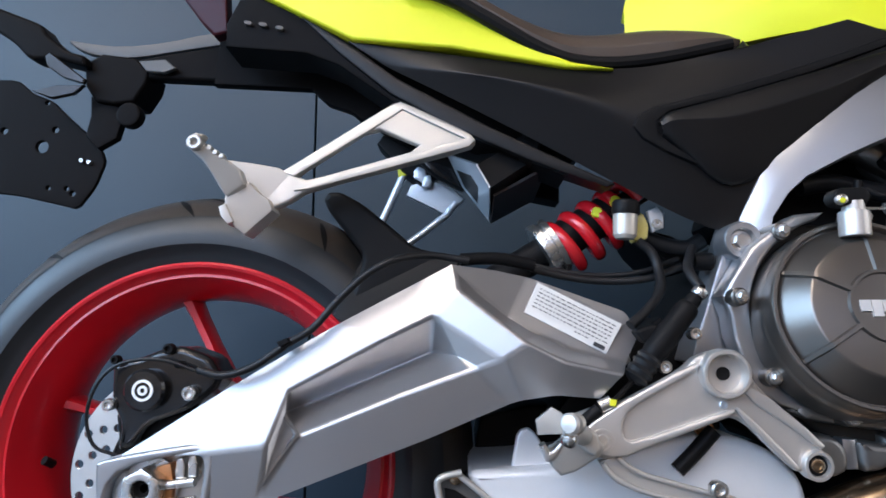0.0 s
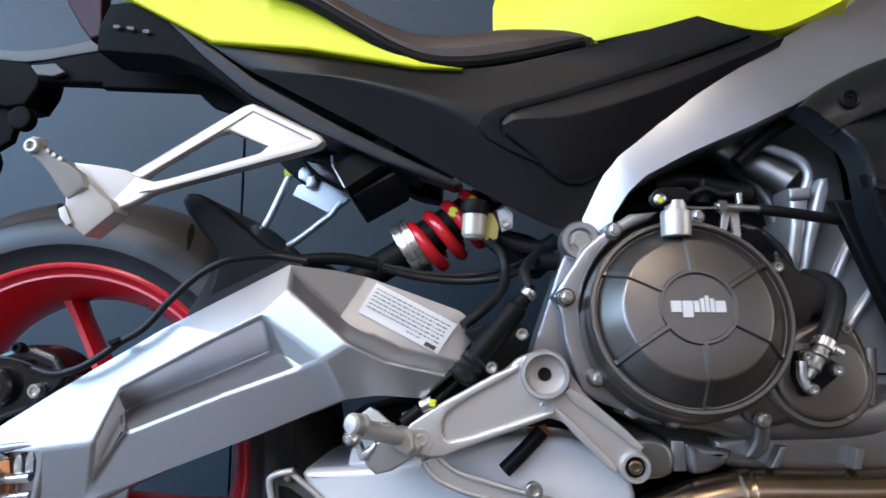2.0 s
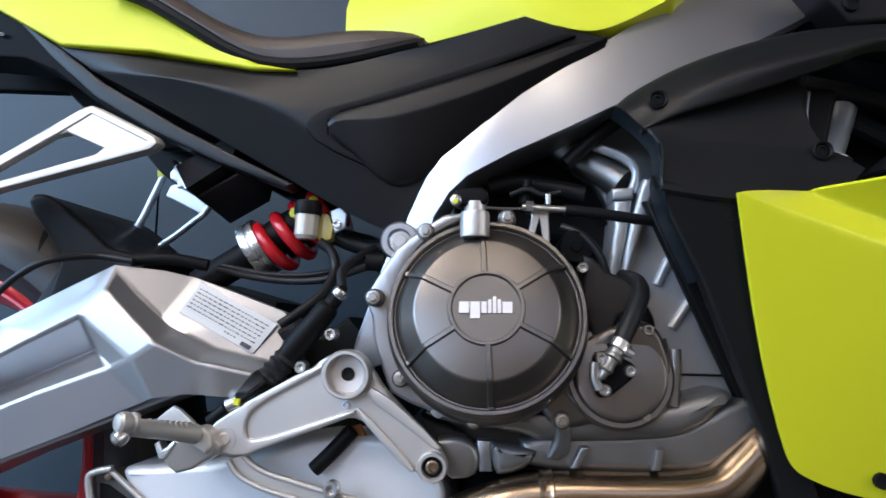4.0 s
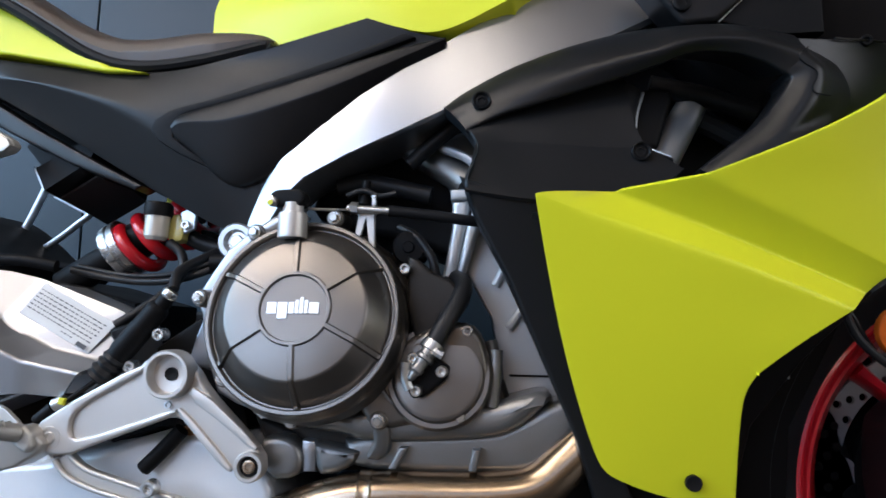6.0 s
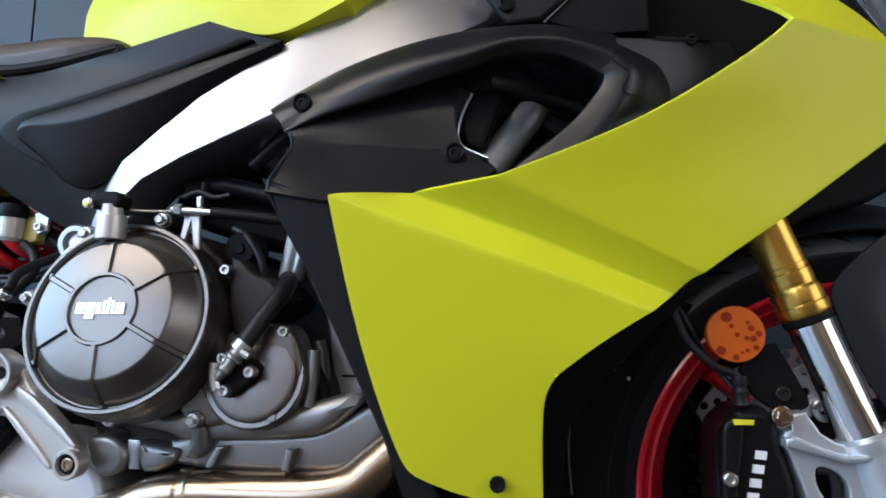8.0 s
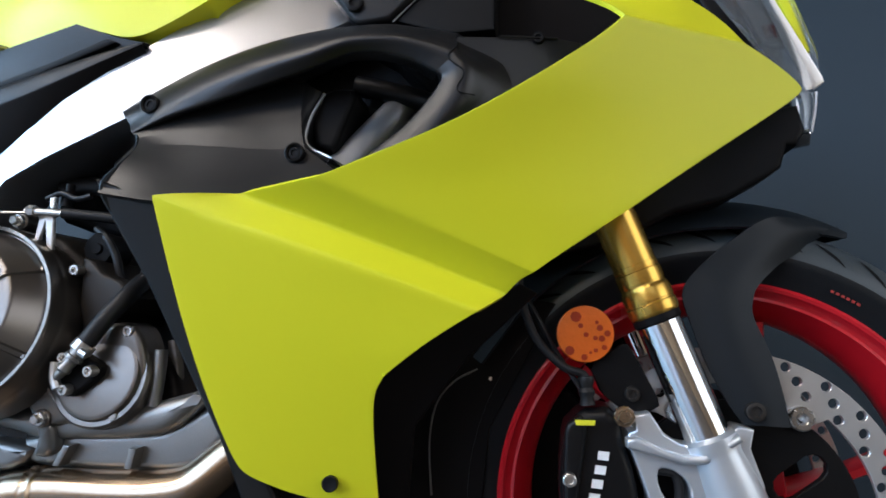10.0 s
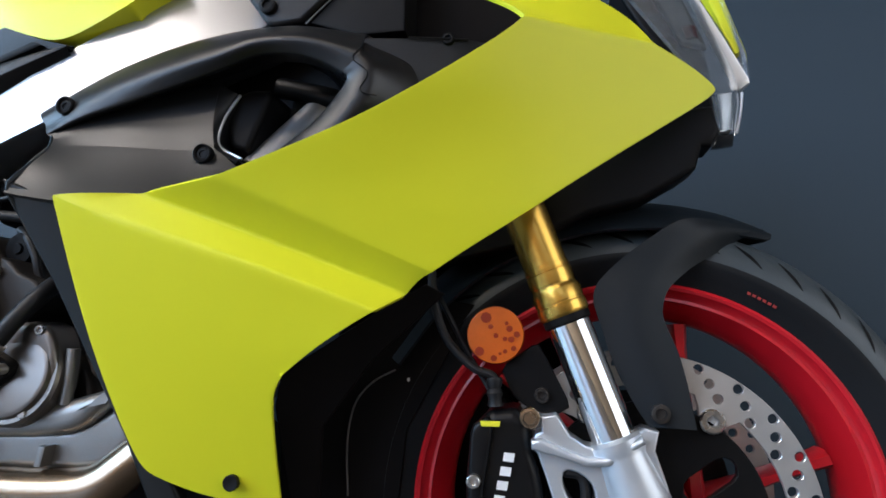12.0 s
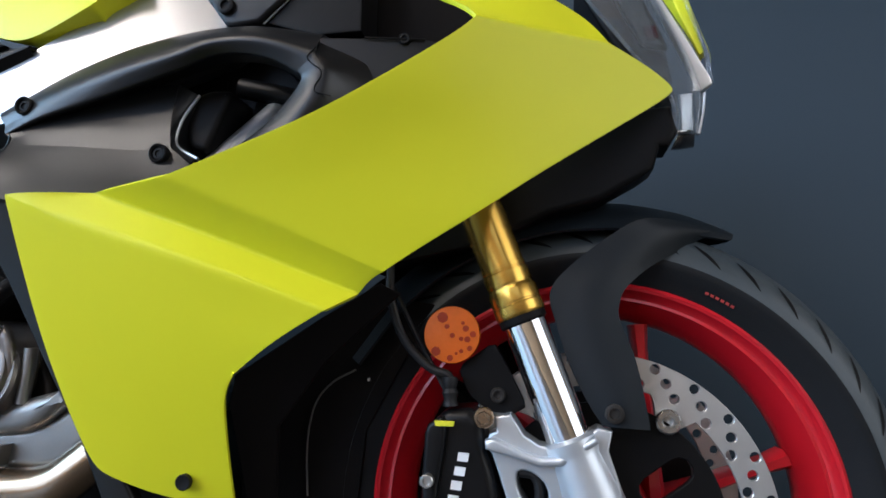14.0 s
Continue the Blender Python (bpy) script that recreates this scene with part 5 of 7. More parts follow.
part("lamp_reflex", prism3([(1.3867, -0.07, 0.823), (1.4137, -0.06, 0.8266), (1.437, -0.05, 0.7864), (1.4421, -0.05, 0.7706), (1.4151, -0.06, 0.7706)], 0.01, 0.002, 1), INNERM, bike, "dark headlamp reflector behind the lens")
part("lamp_lens_red", prism3([(1.4157, -0.06, 0.7904), (1.4304, -0.06, 0.7919), (1.4334, -0.06, 0.7782), (1.4199, -0.06, 0.7753)], 0.004, 0.001, 1), REDLENS, bike, "dark red lens inside the headlamp")
part("fin_edge", tube([(1.4876, -0.01, 0.7355), (1.485, -0.01, 0.7127), (1.4802, -0.01, 0.6902)], 0.0016, 6, 3), FORK, bike)
part("fin_foot", prism3([(1.4449, -0.05, 0.6632), (1.4519, -0.05, 0.6784), (1.4722, -0.03, 0.6841), (1.4718, -0.03, 0.672), (1.4548, -0.04, 0.6659)], 0.008, 0.002, 1), GLOSSK, bike, "black foot of the intake fin")
part("lamp_fin", prism3([(1.452, -0.046, 0.7208), (1.4668, -0.04, 0.7243), (1.4665, -0.04, 0.6836), (1.4534, -0.046, 0.6809)], 0.01, 0.002), LOGO, bike, "bright air intake fin")

# ---------------------------------------------------------------- front fork
def fork_leg(off, label):
    """One upside-down fork leg: gold tube, collar, chrome slider and cast foot."""
    p = [Vector(q) + Vector((0, off, 0)) for q in [(1.2336, -0.106, 0.6369), (1.2587, -0.106, 0.5831), (1.2776, -0.106, 0.5354), (1.3012, -0.106, 0.4929), (1.2908, -0.106, 0.4885), (1.3344, -0.106, 0.3772), (1.3572, -0.106, 0.3198)]]
    d = (p[5] - p[4]).normalized()
    a = p[2]
    leg = part("fork_leg", lathe([(0.0212, -0.16), (0.0212, 0.0)], a, d, 32), GOLD, bike, label)
    part("collar", lathe([(0.0212, 0.0), (0.0218, 0.0005), (0.0218, 0.004), (0.0213, 0.0045), (0.0213, 0.006), (0.0222, 0.007), (0.0222, 0.018), (0.0215, 0.019), (0.0215, 0.022), (0.0236, 0.025), (0.0236, 0.036), (0.0232, 0.0365), (0.0232, 0.038), (0.0240, 0.039), (0.0240, 0.047), (0.0225, 0.050), (0.0205, 0.052)], a, d, 36), GOLD, leg, "gold anodised fork collar")
    part("dust_seal", lathe([(0.0225, 0.050), (0.0225, 0.056), (0.0208, 0.058)], a, d, 32), BLACK, leg)
    part("slider", lathe([(0.0205, 0.05), (0.0205, 0.24)], a, d, 40), CHROME, leg, "polished chrome fork slider")
    return leg, a, d


fork_leg(0.21, "gold and chrome fork leg on the far side")
leg, fa, fd = fork_leg(0.0, "gold upside-down fork leg with chrome slider")
foot = part("fork_foot", lathe([(0.0225, 0.166), (0.0255, 0.169), (0.0255, 0.180), (0.024, 0.184), (0.027, 0.215), (0.028, 0.28)], fa, fd, 40), FORK, leg, "silver cast fork foot")
part("caliper_mount", prism3([(1.2641, -0.118, 0.37), (1.2676, -0.118, 0.3821), (1.2737, -0.118, 0.3843), (1.2721, -0.118, 0.3972), (1.2868, -0.118, 0.4002), (1.2929, -0.118, 0.391), (1.2989, -0.118, 0.3814), (1.3123, -0.118, 0.3731), (1.3246, -0.118, 0.3712), (1.3443, -0.118, 0.3784), (1.3639, -0.118, 0.3908), (1.3763, -0.118, 0.388), (1.3727, -0.118, 0.371), (1.383, -0.118, 0.3402), (1.3858, -0.118, 0.2966), (1.2899, -0.118, 0.2904), (1.2829, -0.118, 0.3271), (1.2759, -0.118, 0.348), (1.2697, -0.118, 0.3649)], 0.034, 0.0025, 3, 0, [corner_cut([(1.2919, 0.3488), (1.2973, 0.352), (1.3087, 0.3487), (1.3195, 0.3387), (1.3208, 0.3207), (1.312, 0.3059), (1.3022, 0.3196), (1.2929, 0.3344)])]), FORK, leg, "silver cast radial brake mount")
part("mount_rib", prism3([(1.2643, -0.128, 0.3774), (1.2733, -0.128, 0.3793), (1.2975, -0.128, 0.3692), (1.3146, -0.128, 0.3642), (1.329, -0.13, 0.3652), (1.3603, -0.13, 0.3846), (1.364, -0.13, 0.3791), (1.3319, -0.13, 0.3578), (1.3121, -0.128, 0.3565), (1.2926, -0.128, 0.3627), (1.2649, -0.128, 0.3692)], 0.014, 0.003, 3), FORK, leg)


part("cable_bend", tube([(1.2937, -0.112, 0.3488), (1.3072, -0.11, 0.3461), (1.3122, -0.11, 0.3328), (1.3096, -0.11, 0.3085)], 0.0045, 10, 4), HOSE, leg, "black sensor cable behind the mount")
cal = part("front_caliper", prism3([(1.2089, -0.12, 0.384), (1.2268, -0.12, 0.4023), (1.2501, -0.12, 0.4046), (1.2619, -0.12, 0.3936), (1.264, -0.12, 0.3714), (1.2731, -0.12, 0.3424), (1.2806, -0.12, 0.2902), (1.2079, -0.12, 0.2854), (1.2045, -0.12, 0.334)], 0.06, 0.010, 4, 1), CALIPER, bike, "black monobloc front brake caliper")
part("far_half", prism3([(1.1779, 0.07, 0.3979), (1.2189, 0.07, 0.4059), (1.2494, 0.07, 0.3739), (1.2542, 0.07, 0.3416), (1.2662, 0.07, 0.3037), (1.276, 0.07, 0.2353), (1.1673, 0.07, 0.2282), (1.1619, 0.07, 0.331)], 0.06, 0.008, 2, 1), BLACK, cal, "black far-side brake caliper")
part("caliper_ridge", prism3([(1.21, -0.128, 0.3876), (1.2252, -0.128, 0.3981), (1.2305, -0.128, 0.3859), (1.2234, -0.128, 0.3415), (1.2189, -0.128, 0.3027), (1.2088, -0.128, 0.3021), (1.2081, -0.128, 0.3456)], 0.012, 0.004, 3, 1), CALIPER, cal)
bolt(cal, (1.2138, -0.132, 0.3408), 0.0062, "socket", 0.004, STEEL)
bolt(cal, (1.2632, -0.125, 0.3967), 0.0065, "hex", 0.005, TITAN)
# maker's name on the caliper becomes plain white strokes
bmt = bmesh.new()
for k in range(5):
    o = Vector((1.2437, 0.3613)) + Vector((-0.0029, -0.0124)) * k
    prism([(o.x - 0.0046, o.y - 0.0036), (o.x + 0.0050, o.y - 0.0044), (o.x + 0.0062, o.y + 0.0030), (o.x - 0.0034, o.y + 0.0038)], -0.1225, -0.1195, 0, 1, bm=bmt)
part("maker_print", bmt, WHITEINK, cal, "white print of plain strokes")
part("paint_mark", prism3([(1.219, -0.131, 0.3932), (1.2374, -0.131, 0.393), (1.2364, -0.131, 0.3885), (1.2201, -0.131, 0.3883)], 0.003, 0.0005, 1), MARKER, cal)
rc = (1.2306, -0.108, 0.4701)
part("reflector_bracket", prism3([(1.2347, -0.098, 0.4398), (1.2695, -0.098, 0.4645), (1.2801, -0.098, 0.4462), (1.3009, -0.098, 0.4053), (1.2879, -0.098, 0.3971), (1.2643, -0.098, 0.3998), (1.2457, -0.098, 0.4138)], 0.006, 0.002, 2, 1), BLACK, leg, "black reflector bracket")
bolt(leg, (1.2738, -0.099, 0.4148), 0.0072, "socket", 0.005, DARKCAST, "screw")
refl = part("reflector", lathe([(0.0265, -0.006), (0.0270, 0.001), (0.0262, 0.003), (0.0250, 0.0034), (0.0004, 0.0038)], rc, seg=48), REFLECT, leg, "round orange side reflector")
for p, r in zip([(1.2219, 0.4862), (1.2263, 0.4778), (1.2313, 0.4695), (1.2413, 0.4812), (1.244, 0.476), (1.2398, 0.4665), (1.2457, 0.4661), (1.2509, 0.4709), (1.216, 0.4545), (1.2294, 0.4485), (1.2352, 0.4528), (1.24, 0.455), (1.2479, 0.4578)], (0.0052, 0.0024, 0.0024, 0.0018, 0.003, 0.0022, 0.003, 0.003, 0.0045, 0.003, 0.0014, 0.002, 0.0025)):
    part("prism_patch", prism(circle(p, r, 8, r * 900), rc[1] - 0.0046, rc[1] - 0.0034, 0), REFLDARK, refl)
part("brake_hose", tube([(1.1669, -0.1, 0.5371), (1.1708, -0.11, 0.5031), (1.1843, -0.11, 0.4656), (1.2095, -0.112, 0.4398), (1.2282, -0.112, 0.4324), (1.23, -0.112, 0.4196), (1.2315, -0.115, 0.4045)], 0.0042, 10, 6), HOSE, bike, "black front brake hose")
part("sensor_cable", tube([(1.1623, -0.09, 0.5268), (1.1849, -0.1, 0.4874), (1.2021, -0.1, 0.4551), (1.2255, -0.11, 0.4193), (1.2299, -0.11, 0.404)], 0.0026, 8, 6), HOSE, bike, "thin black sensor cable")
part("banjo_fitting", lathe([(0.007, 0), (0.0078, 0.004), (0.006, 0.010), (0.0078, 0.014), (0.006, 0.020), (0.0075, 0.026)], (1.2301, -0.115, 0.4311), (0.05, 0, -1), 16), HOSE, cal)

# front mudguard: an arched blade over the tyre with a side stay
rows = []
for deg in (63, 65, 69, 76, 88, 102, 118, 134, 150):
    a = radians(deg)
    k = min(1, 0.10 + 0.9 * ((deg - 63) / 22) ** 0.7) if deg < 85 else 1.0
    row = []
    for v in (-1.0, -0.72, -0.3, 0.0, 0.3, 0.72, 1.0):
        rr = 0.312 - 0.034 * min(1, k * 1.1) * abs(v) ** 2.2 + 0.004 * (1 - abs(v))
        row.append((1.37 + rr * math.cos(a), 0.072 * k * v, 0.300 + rr * math.sin(a)))
    rows.append(row)
guard = part("front_mudguard", sheet(rows, 0.003, 4, 4, (0, 0, -1)), FENDER, bike, "matte dark grey front mudguard")
part("stay", sheet([[(1.3687, -0.111, 0.3911), (1.3559, -0.11, 0.4108), (1.3401, -0.108, 0.4429), (1.3286, -0.105, 0.4786), (1.3218, -0.102, 0.5092), (1.3358, -0.098, 0.532), (1.3736, -0.09, 0.5633), (1.4159, -0.074, 0.5866), (1.4845, -0.02, 0.5863), (1.5049, -0.002, 0.5855)], [(1.3886, -0.114, 0.3909), (1.3795, -0.1125, 0.418), (1.3681, -0.1095, 0.45), (1.3596, -0.106, 0.483), (1.3578, -0.1025, 0.5079), (1.3705, -0.097, 0.5271), (1.4072, -0.082, 0.5567), (1.4413, -0.0635, 0.5748), (1.4887, -0.02, 0.5809), (1.504, -0.006, 0.583)], [(1.4095, -0.109, 0.3896), (1.4041, -0.107, 0.4245), (1.3968, -0.103, 0.4568), (1.3857, -0.099, 0.4869), (1.3863, -0.096, 0.5027), (1.3938, -0.09, 0.518), (1.4169, -0.075, 0.5384), (1.4458, -0.056, 0.5552), (1.4793, -0.024, 0.5746), (1.5044, -0.004, 0.5831)]], 0.004, 5, 5), FENDER, guard, "matte dark grey mudguard stay bolted to the fork foot")
bolt(guard, (1.3779, -0.1165, 0.4034), 0.0085, "socket", 0.003, DARKCAST, "screw")

# ---------------------------------------------------------------- rear end details
def helix(a, b, r, turns, wire, n=22):
    """A coil spring from a to b."""
    a, b = Vector(a), Vector(b)
    w = (b - a).normalized()
    u = w.orthogonal().normalized()
    v = w.cross(u)
    N = int(turns * n)
    pts = [a + (b - a) * (i / N) + (u * math.cos(2 * math.pi * i / n) + v * math.sin(2 * math.pi * i / n)) * r for i in range(N + 1)]
    return tube(pts, wire, 12, 1)


def bar(name, pts, r, mat, parent, label="", seg=12):
    return part(name, tube(pts, r, seg, 5), mat, parent, label)


# passenger footrest bracket
br = part("passenger_bracket", prism3([(0.2226, -0.137, 0.7032), (0.2347, -0.137, 0.7075), (0.3072, -0.139, 0.672), (0.3137, -0.139, 0.6633), (0.3071, -0.139, 0.6548), (0.141, -0.158, 0.6048), (0.1233, -0.162, 0.5922), (0.1052, -0.166, 0.5833), (0.0835, -0.168, 0.5946), (0.0915, -0.168, 0.6103), (0.1154, -0.163, 0.6261)], 0.012, 0.003, 3, 1,
          [corner_cut([(0.2054, -0.141, 0.6769), (0.1271, -0.158, 0.6202), (0.141, -0.157, 0.6157), (0.2596, -0.142, 0.6541)], 1, 0.12)]), BRACKET, bike, "cast aluminium passenger footrest bracket")
part("raised_rim", prism3([(0.2219, -0.141, 0.7005), (0.2351, -0.141, 0.7048), (0.3071, -0.143, 0.6695), (0.3124, -0.143, 0.6621), (0.3059, -0.143, 0.6548), (0.142, -0.162, 0.605), (0.1278, -0.163, 0.6037), (0.2645, -0.146, 0.6517), (0.3012, -0.144, 0.6643), (0.2353, -0.142, 0.6963), (0.2117, -0.144, 0.6784), (0.127, -0.162, 0.6192), (0.1161, -0.165, 0.6232)], 0.006, 0.0018, 2), BRACKET, br)
part("peg_web", prism3([(0.0601, -0.172, 0.6339), (0.0817, -0.1675, 0.6321), (0.1104, -0.162, 0.6282), (0.1264, -0.1595, 0.6198), (0.1324, -0.159, 0.6093), (0.1163, -0.1625, 0.5968), (0.1001, -0.166, 0.5949), (0.0833, -0.169, 0.606), (0.0709, -0.171, 0.6172)], 0.016, 0.0015, 2), BRACKET, br, "cast footrest web")
part("clevis", prism3([(0.068, -0.192, 0.5939), (0.0829, -0.188, 0.6038), (0.0888, -0.186, 0.6077), (0.0975, -0.184, 0.5979), (0.1069, -0.181, 0.5917), (0.1116, -0.18, 0.5805), (0.0866, -0.186, 0.5548), (0.0759, -0.19, 0.5642), (0.068, -0.193, 0.5781)], 0.028, 0.0015, 2), BRACKET, br, "cast footrest clevis")
part("clevis_ear", prism3([(0.0635, -0.196, 0.5809), (0.0696, -0.195, 0.5844), (0.0777, -0.194, 0.5668), (0.0727, -0.195, 0.5639), (0.0661, -0.196, 0.572)], 0.02, 0.0012, 2), BRACKET, br)
peg = part("folding_peg", prism3([(0.0369, -0.214, 0.6396), (0.0398, -0.214, 0.6462), (0.0451, -0.214, 0.649), (0.0523, -0.213, 0.6481), (0.0493, -0.213, 0.6431), (0.0543, -0.211, 0.6371), (0.0629, -0.207, 0.6304), (0.0738, -0.203, 0.6248), (0.0834, -0.198, 0.6171), (0.0876, -0.192, 0.6029), (0.0704, -0.192, 0.5906), (0.0643, -0.196, 0.5987), (0.0564, -0.202, 0.614), (0.0495, -0.208, 0.6241), (0.0401, -0.213, 0.6332)], 0.013, 0.0025, 3), BRACKET, br, "folded aluminium passenger peg")
part("peg_eye", ring_body([(0.0030, -0.008), (0.0075, -0.008), (0.0075, 0.001), (0.0062, 0.0025), (0.0042, 0.0025), (0.0030, 0.001)], (0.0447, -0.2145, 0.6394), seg=20), BRACKET, br)
for q in [(0.0563, -0.209, 0.6365), (0.0617, -0.207, 0.6326), (0.0672, -0.205, 0.6293)]:
    part("peg_tooth", prism(corner_cut([(q[0] - 0.003, q[2] - 0.003), (q[0] + 0.003, q[2] - 0.003), (q[0] + 0.0025, q[2] + 0.0015), (q[0] - 0.0015, q[2] + 0.0025)]), q[1], q[1] + 0.008, 0.0008), BRACKET, br)

# far-side bracket
fbk = part("far_bracket", prism3([(0.2238, 0.05, 0.6454), (0.2303, 0.05, 0.6594), (0.2472, 0.05, 0.6639), (0.261, 0.05, 0.6685), (0.2878, 0.05, 0.6534), (0.3019, 0.05, 0.6401), (0.2967, 0.05, 0.634), (0.2884, 0.05, 0.6294), (0.2825, 0.05, 0.621), (0.2733, 0.05, 0.6203)], 0.008, 0.002, 2), FORK, bike, "far-side pale cast passenger footrest bracket")
bar("arm", [(0.2374, 0.05, 0.6789), (0.2295, 0.05, 0.6806), (0.2212, 0.05, 0.6751), (0.2082, 0.05, 0.6463), (0.1946, 0.05, 0.6153), (0.1823, 0.05, 0.593)], 0.0050, FORK, fbk)
bar("arm", [(0.2913, 0.05, 0.6348), (0.2839, 0.05, 0.6264), (0.2779, 0.05, 0.6179), (0.2674, 0.05, 0.6103), (0.2434, 0.05, 0.5912), (0.2141, 0.05, 0.5714)], 0.0046, FORK, fbk)
part("boss", prism3([(0.2346, 0.038, 0.6767), (0.2406, 0.038, 0.6828), (0.25, 0.038, 0.6781), (0.2534, 0.038, 0.6672), (0.2491, 0.038, 0.6565), (0.2413, 0.038, 0.6627), (0.2342, 0.038, 0.6659)], 0.022, 0.003, 2, 1), FORK, fbk)
part("boss_ear", prism3([(0.2485, 0.036, 0.6683), (0.2569, 0.036, 0.6698), (0.2594, 0.036, 0.6605), (0.2543, 0.036, 0.6537), (0.2452, 0.036, 0.6537)], 0.010, 0.002, 2), FORK, fbk)
part("strap_end", prism([(0.2123, 0.6796), (0.2229, 0.6827), (0.2246, 0.6717), (0.2139, 0.6687)], 0.045, 0.052, 0.001), MARKER, fbk, "yellow tag end")

# tail: lamp, bolts, number plate carrier
part("tail_lamp", prism3([(-0.0644, -0.03, 0.9152), (-0.0322, -0.05, 0.9032), (0.0113, -0.07, 0.891), (0.0193, -0.075, 0.8172), (-0.0017, -0.07, 0.8184), (-0.0256, -0.055, 0.8443), (-0.0553, -0.035, 0.883)], 0.02, 0.004, 3), REDLENS, bike, "dark red tail lamp lens")
for p in [(0.0509, -0.097, 0.8187), (0.0689, -0.099, 0.8154), (0.0894, -0.101, 0.81)]:
    part("vent_fin", prism(corner_cut([(p[0] - 0.005, p[2] - 0.002), (p[0] + 0.004, p[2] - 0.003), (p[0] + 0.003, p[2] + 0.002), (p[0] - 0.006, p[2] + 0.003)]), p[1], p[1] + 0.01, 0.0006), TAUPE, bike)
part("tail_trim", prism3([(0.1136, -0.094, 0.7987), (0.1308, -0.096, 0.7893), (0.1552, -0.098, 0.7704), (0.1661, -0.099, 0.7604), (0.1446, -0.097, 0.771), (0.1148, -0.094, 0.7835)], 0.008, 0.001, 1), GLOSSK, bike, "glossy black tail trim")
carrier = part("plate_carrier", prism3([(-0.2041, 0.01, 0.8179), (-0.1806, 0.01, 0.8311), (-0.1358, 0.01, 0.8243), (-0.1163, 0.01, 0.806), (-0.1198, 0.01, 0.7888), (-0.1348, 0.01, 0.764), (-0.1619, 0.01, 0.7611), (-0.1865, 0.01, 0.7659), (-0.2017, 0.01, 0.7864)], 0.05, 0.004, 3), TAILK, bike, "black steel number plate carrier")
part("lobe", prism(circle((-0.1386, 0.7453), 0.0165, 24), 0.005, 0.02, 0.003, 2), TAILK, carrier)
part("lower_arm", prism3([(-0.199, 0.02, 0.7761), (-0.1641, 0.02, 0.7719), (-0.1535, 0.02, 0.7405), (-0.1595, 0.02, 0.7172), (-0.1843, 0.02, 0.7026), (-0.2025, 0.02, 0.7213), (-0.1969, 0.02, 0.7486)], 0.012, 0.003, 2), TAILK, carrier)
part("plate", prism3([(-0.3597, 0.035, 0.8056), (-0.3122, 0.035, 0.8061), (-0.2884, 0.035, 0.7865), (-0.2608, 0.035, 0.7758), (-0.237, 0.035, 0.7532), (-0.2077, 0.035, 0.7277), (-0.1867, 0.035, 0.7055), (-0.1809, 0.035, 0.6898), (-0.1922, 0.035, 0.6557), (-0.2143, 0.035, 0.6242), (-0.2425, 0.035, 0.6312), (-0.2974, 0.035, 0.6437), (-0.3442, 0.035, 0.6484)], 0.006, 0.002, 2, 1, [circle(c, r, 14) for c, r in zip([(-0.3236, 0.7331), (-0.2693, 0.7106), (-0.2526, 0.7342), (-0.2559, 0.6536), (-0.2312, 0.6527), (-0.2222, 0.6457), (-0.2668, 0.7726)], (0.0045, 0.0085, 0.0042, 0.003, 0.003, 0.0035, 0.003))]), TAILK, carrier, "black perforated number plate bracket")
part("signal_mount", prism3([(-0.3395, -0.005, 0.8995), (-0.3076, -0.005, 0.8864), (-0.2585, -0.005, 0.8667), (-0.248, -0.005, 0.8509), (-0.2189, -0.005, 0.8286), (-0.1958, -0.005, 0.8221), (-0.1931, -0.005, 0.8066), (-0.2331, -0.005, 0.8178), (-0.2709, -0.005, 0.8182), (-0.296, -0.005, 0.8435), (-0.3365, -0.005, 0.8692)], 0.03, 0.005, 3, 1), TAILK, carrier, "black indicator mount")
part("bracket_strip", prism3([(-0.2468, -0.01, 0.8204), (-0.2396, -0.01, 0.825), (-0.1902, -0.01, 0.7875), (-0.1928, -0.01, 0.7814), (-0.2187, -0.01, 0.7893), (-0.2426, -0.01, 0.8064)], 0.006, 0.0015, 1), GLOSSK, carrier)
part("bracket_strip", prism3([(-0.2633, -0.005, 0.7747), (-0.2302, -0.005, 0.7822), (-0.1942, -0.005, 0.7819), (-0.2067, -0.005, 0.7697), (-0.2361, -0.005, 0.7638)], 0.006, 0.0015, 1), GLOSSK, carrier)
for p in [(-0.2114, 0.033, 0.6902), (-0.2012, 0.033, 0.6878)]:
    bolt(carrier, p, 0.003, "socket", 0.003, STEEL, "screw")
part("arm_plate", prism3([(-0.1275, 0.002, 0.8168), (-0.0922, 0.002, 0.8188), (-0.0764, 0.002, 0.8062), (-0.0926, 0.002, 0.8001), (-0.1168, 0.002, 0.8027)], 0.006, 0.0012, 1), TAUPE, carrier, "small grey plate on the arm")
BOX = [(0.3156, -0.105, 0.6455), (0.3303, -0.107, 0.6193), (0.3790, -0.105, 0.6518), (0.3900, -0.100, 0.6900), (0.2815, 0.03, 0.6945), (0.3351, 0.0074, 0.6014), (0.3885, 0.001, 0.6300), (0.3950, 0.010, 0.6900)]
hull = bmesh.new()
for p in BOX + [(0.3012, 0.03, 0.6514)]:
    hull.verts.new(p)
bmesh.ops.convex_hull(hull, input=hull.verts)
seat_box = part("seat_box", hull, BLACK, bike, "black box under the seat")
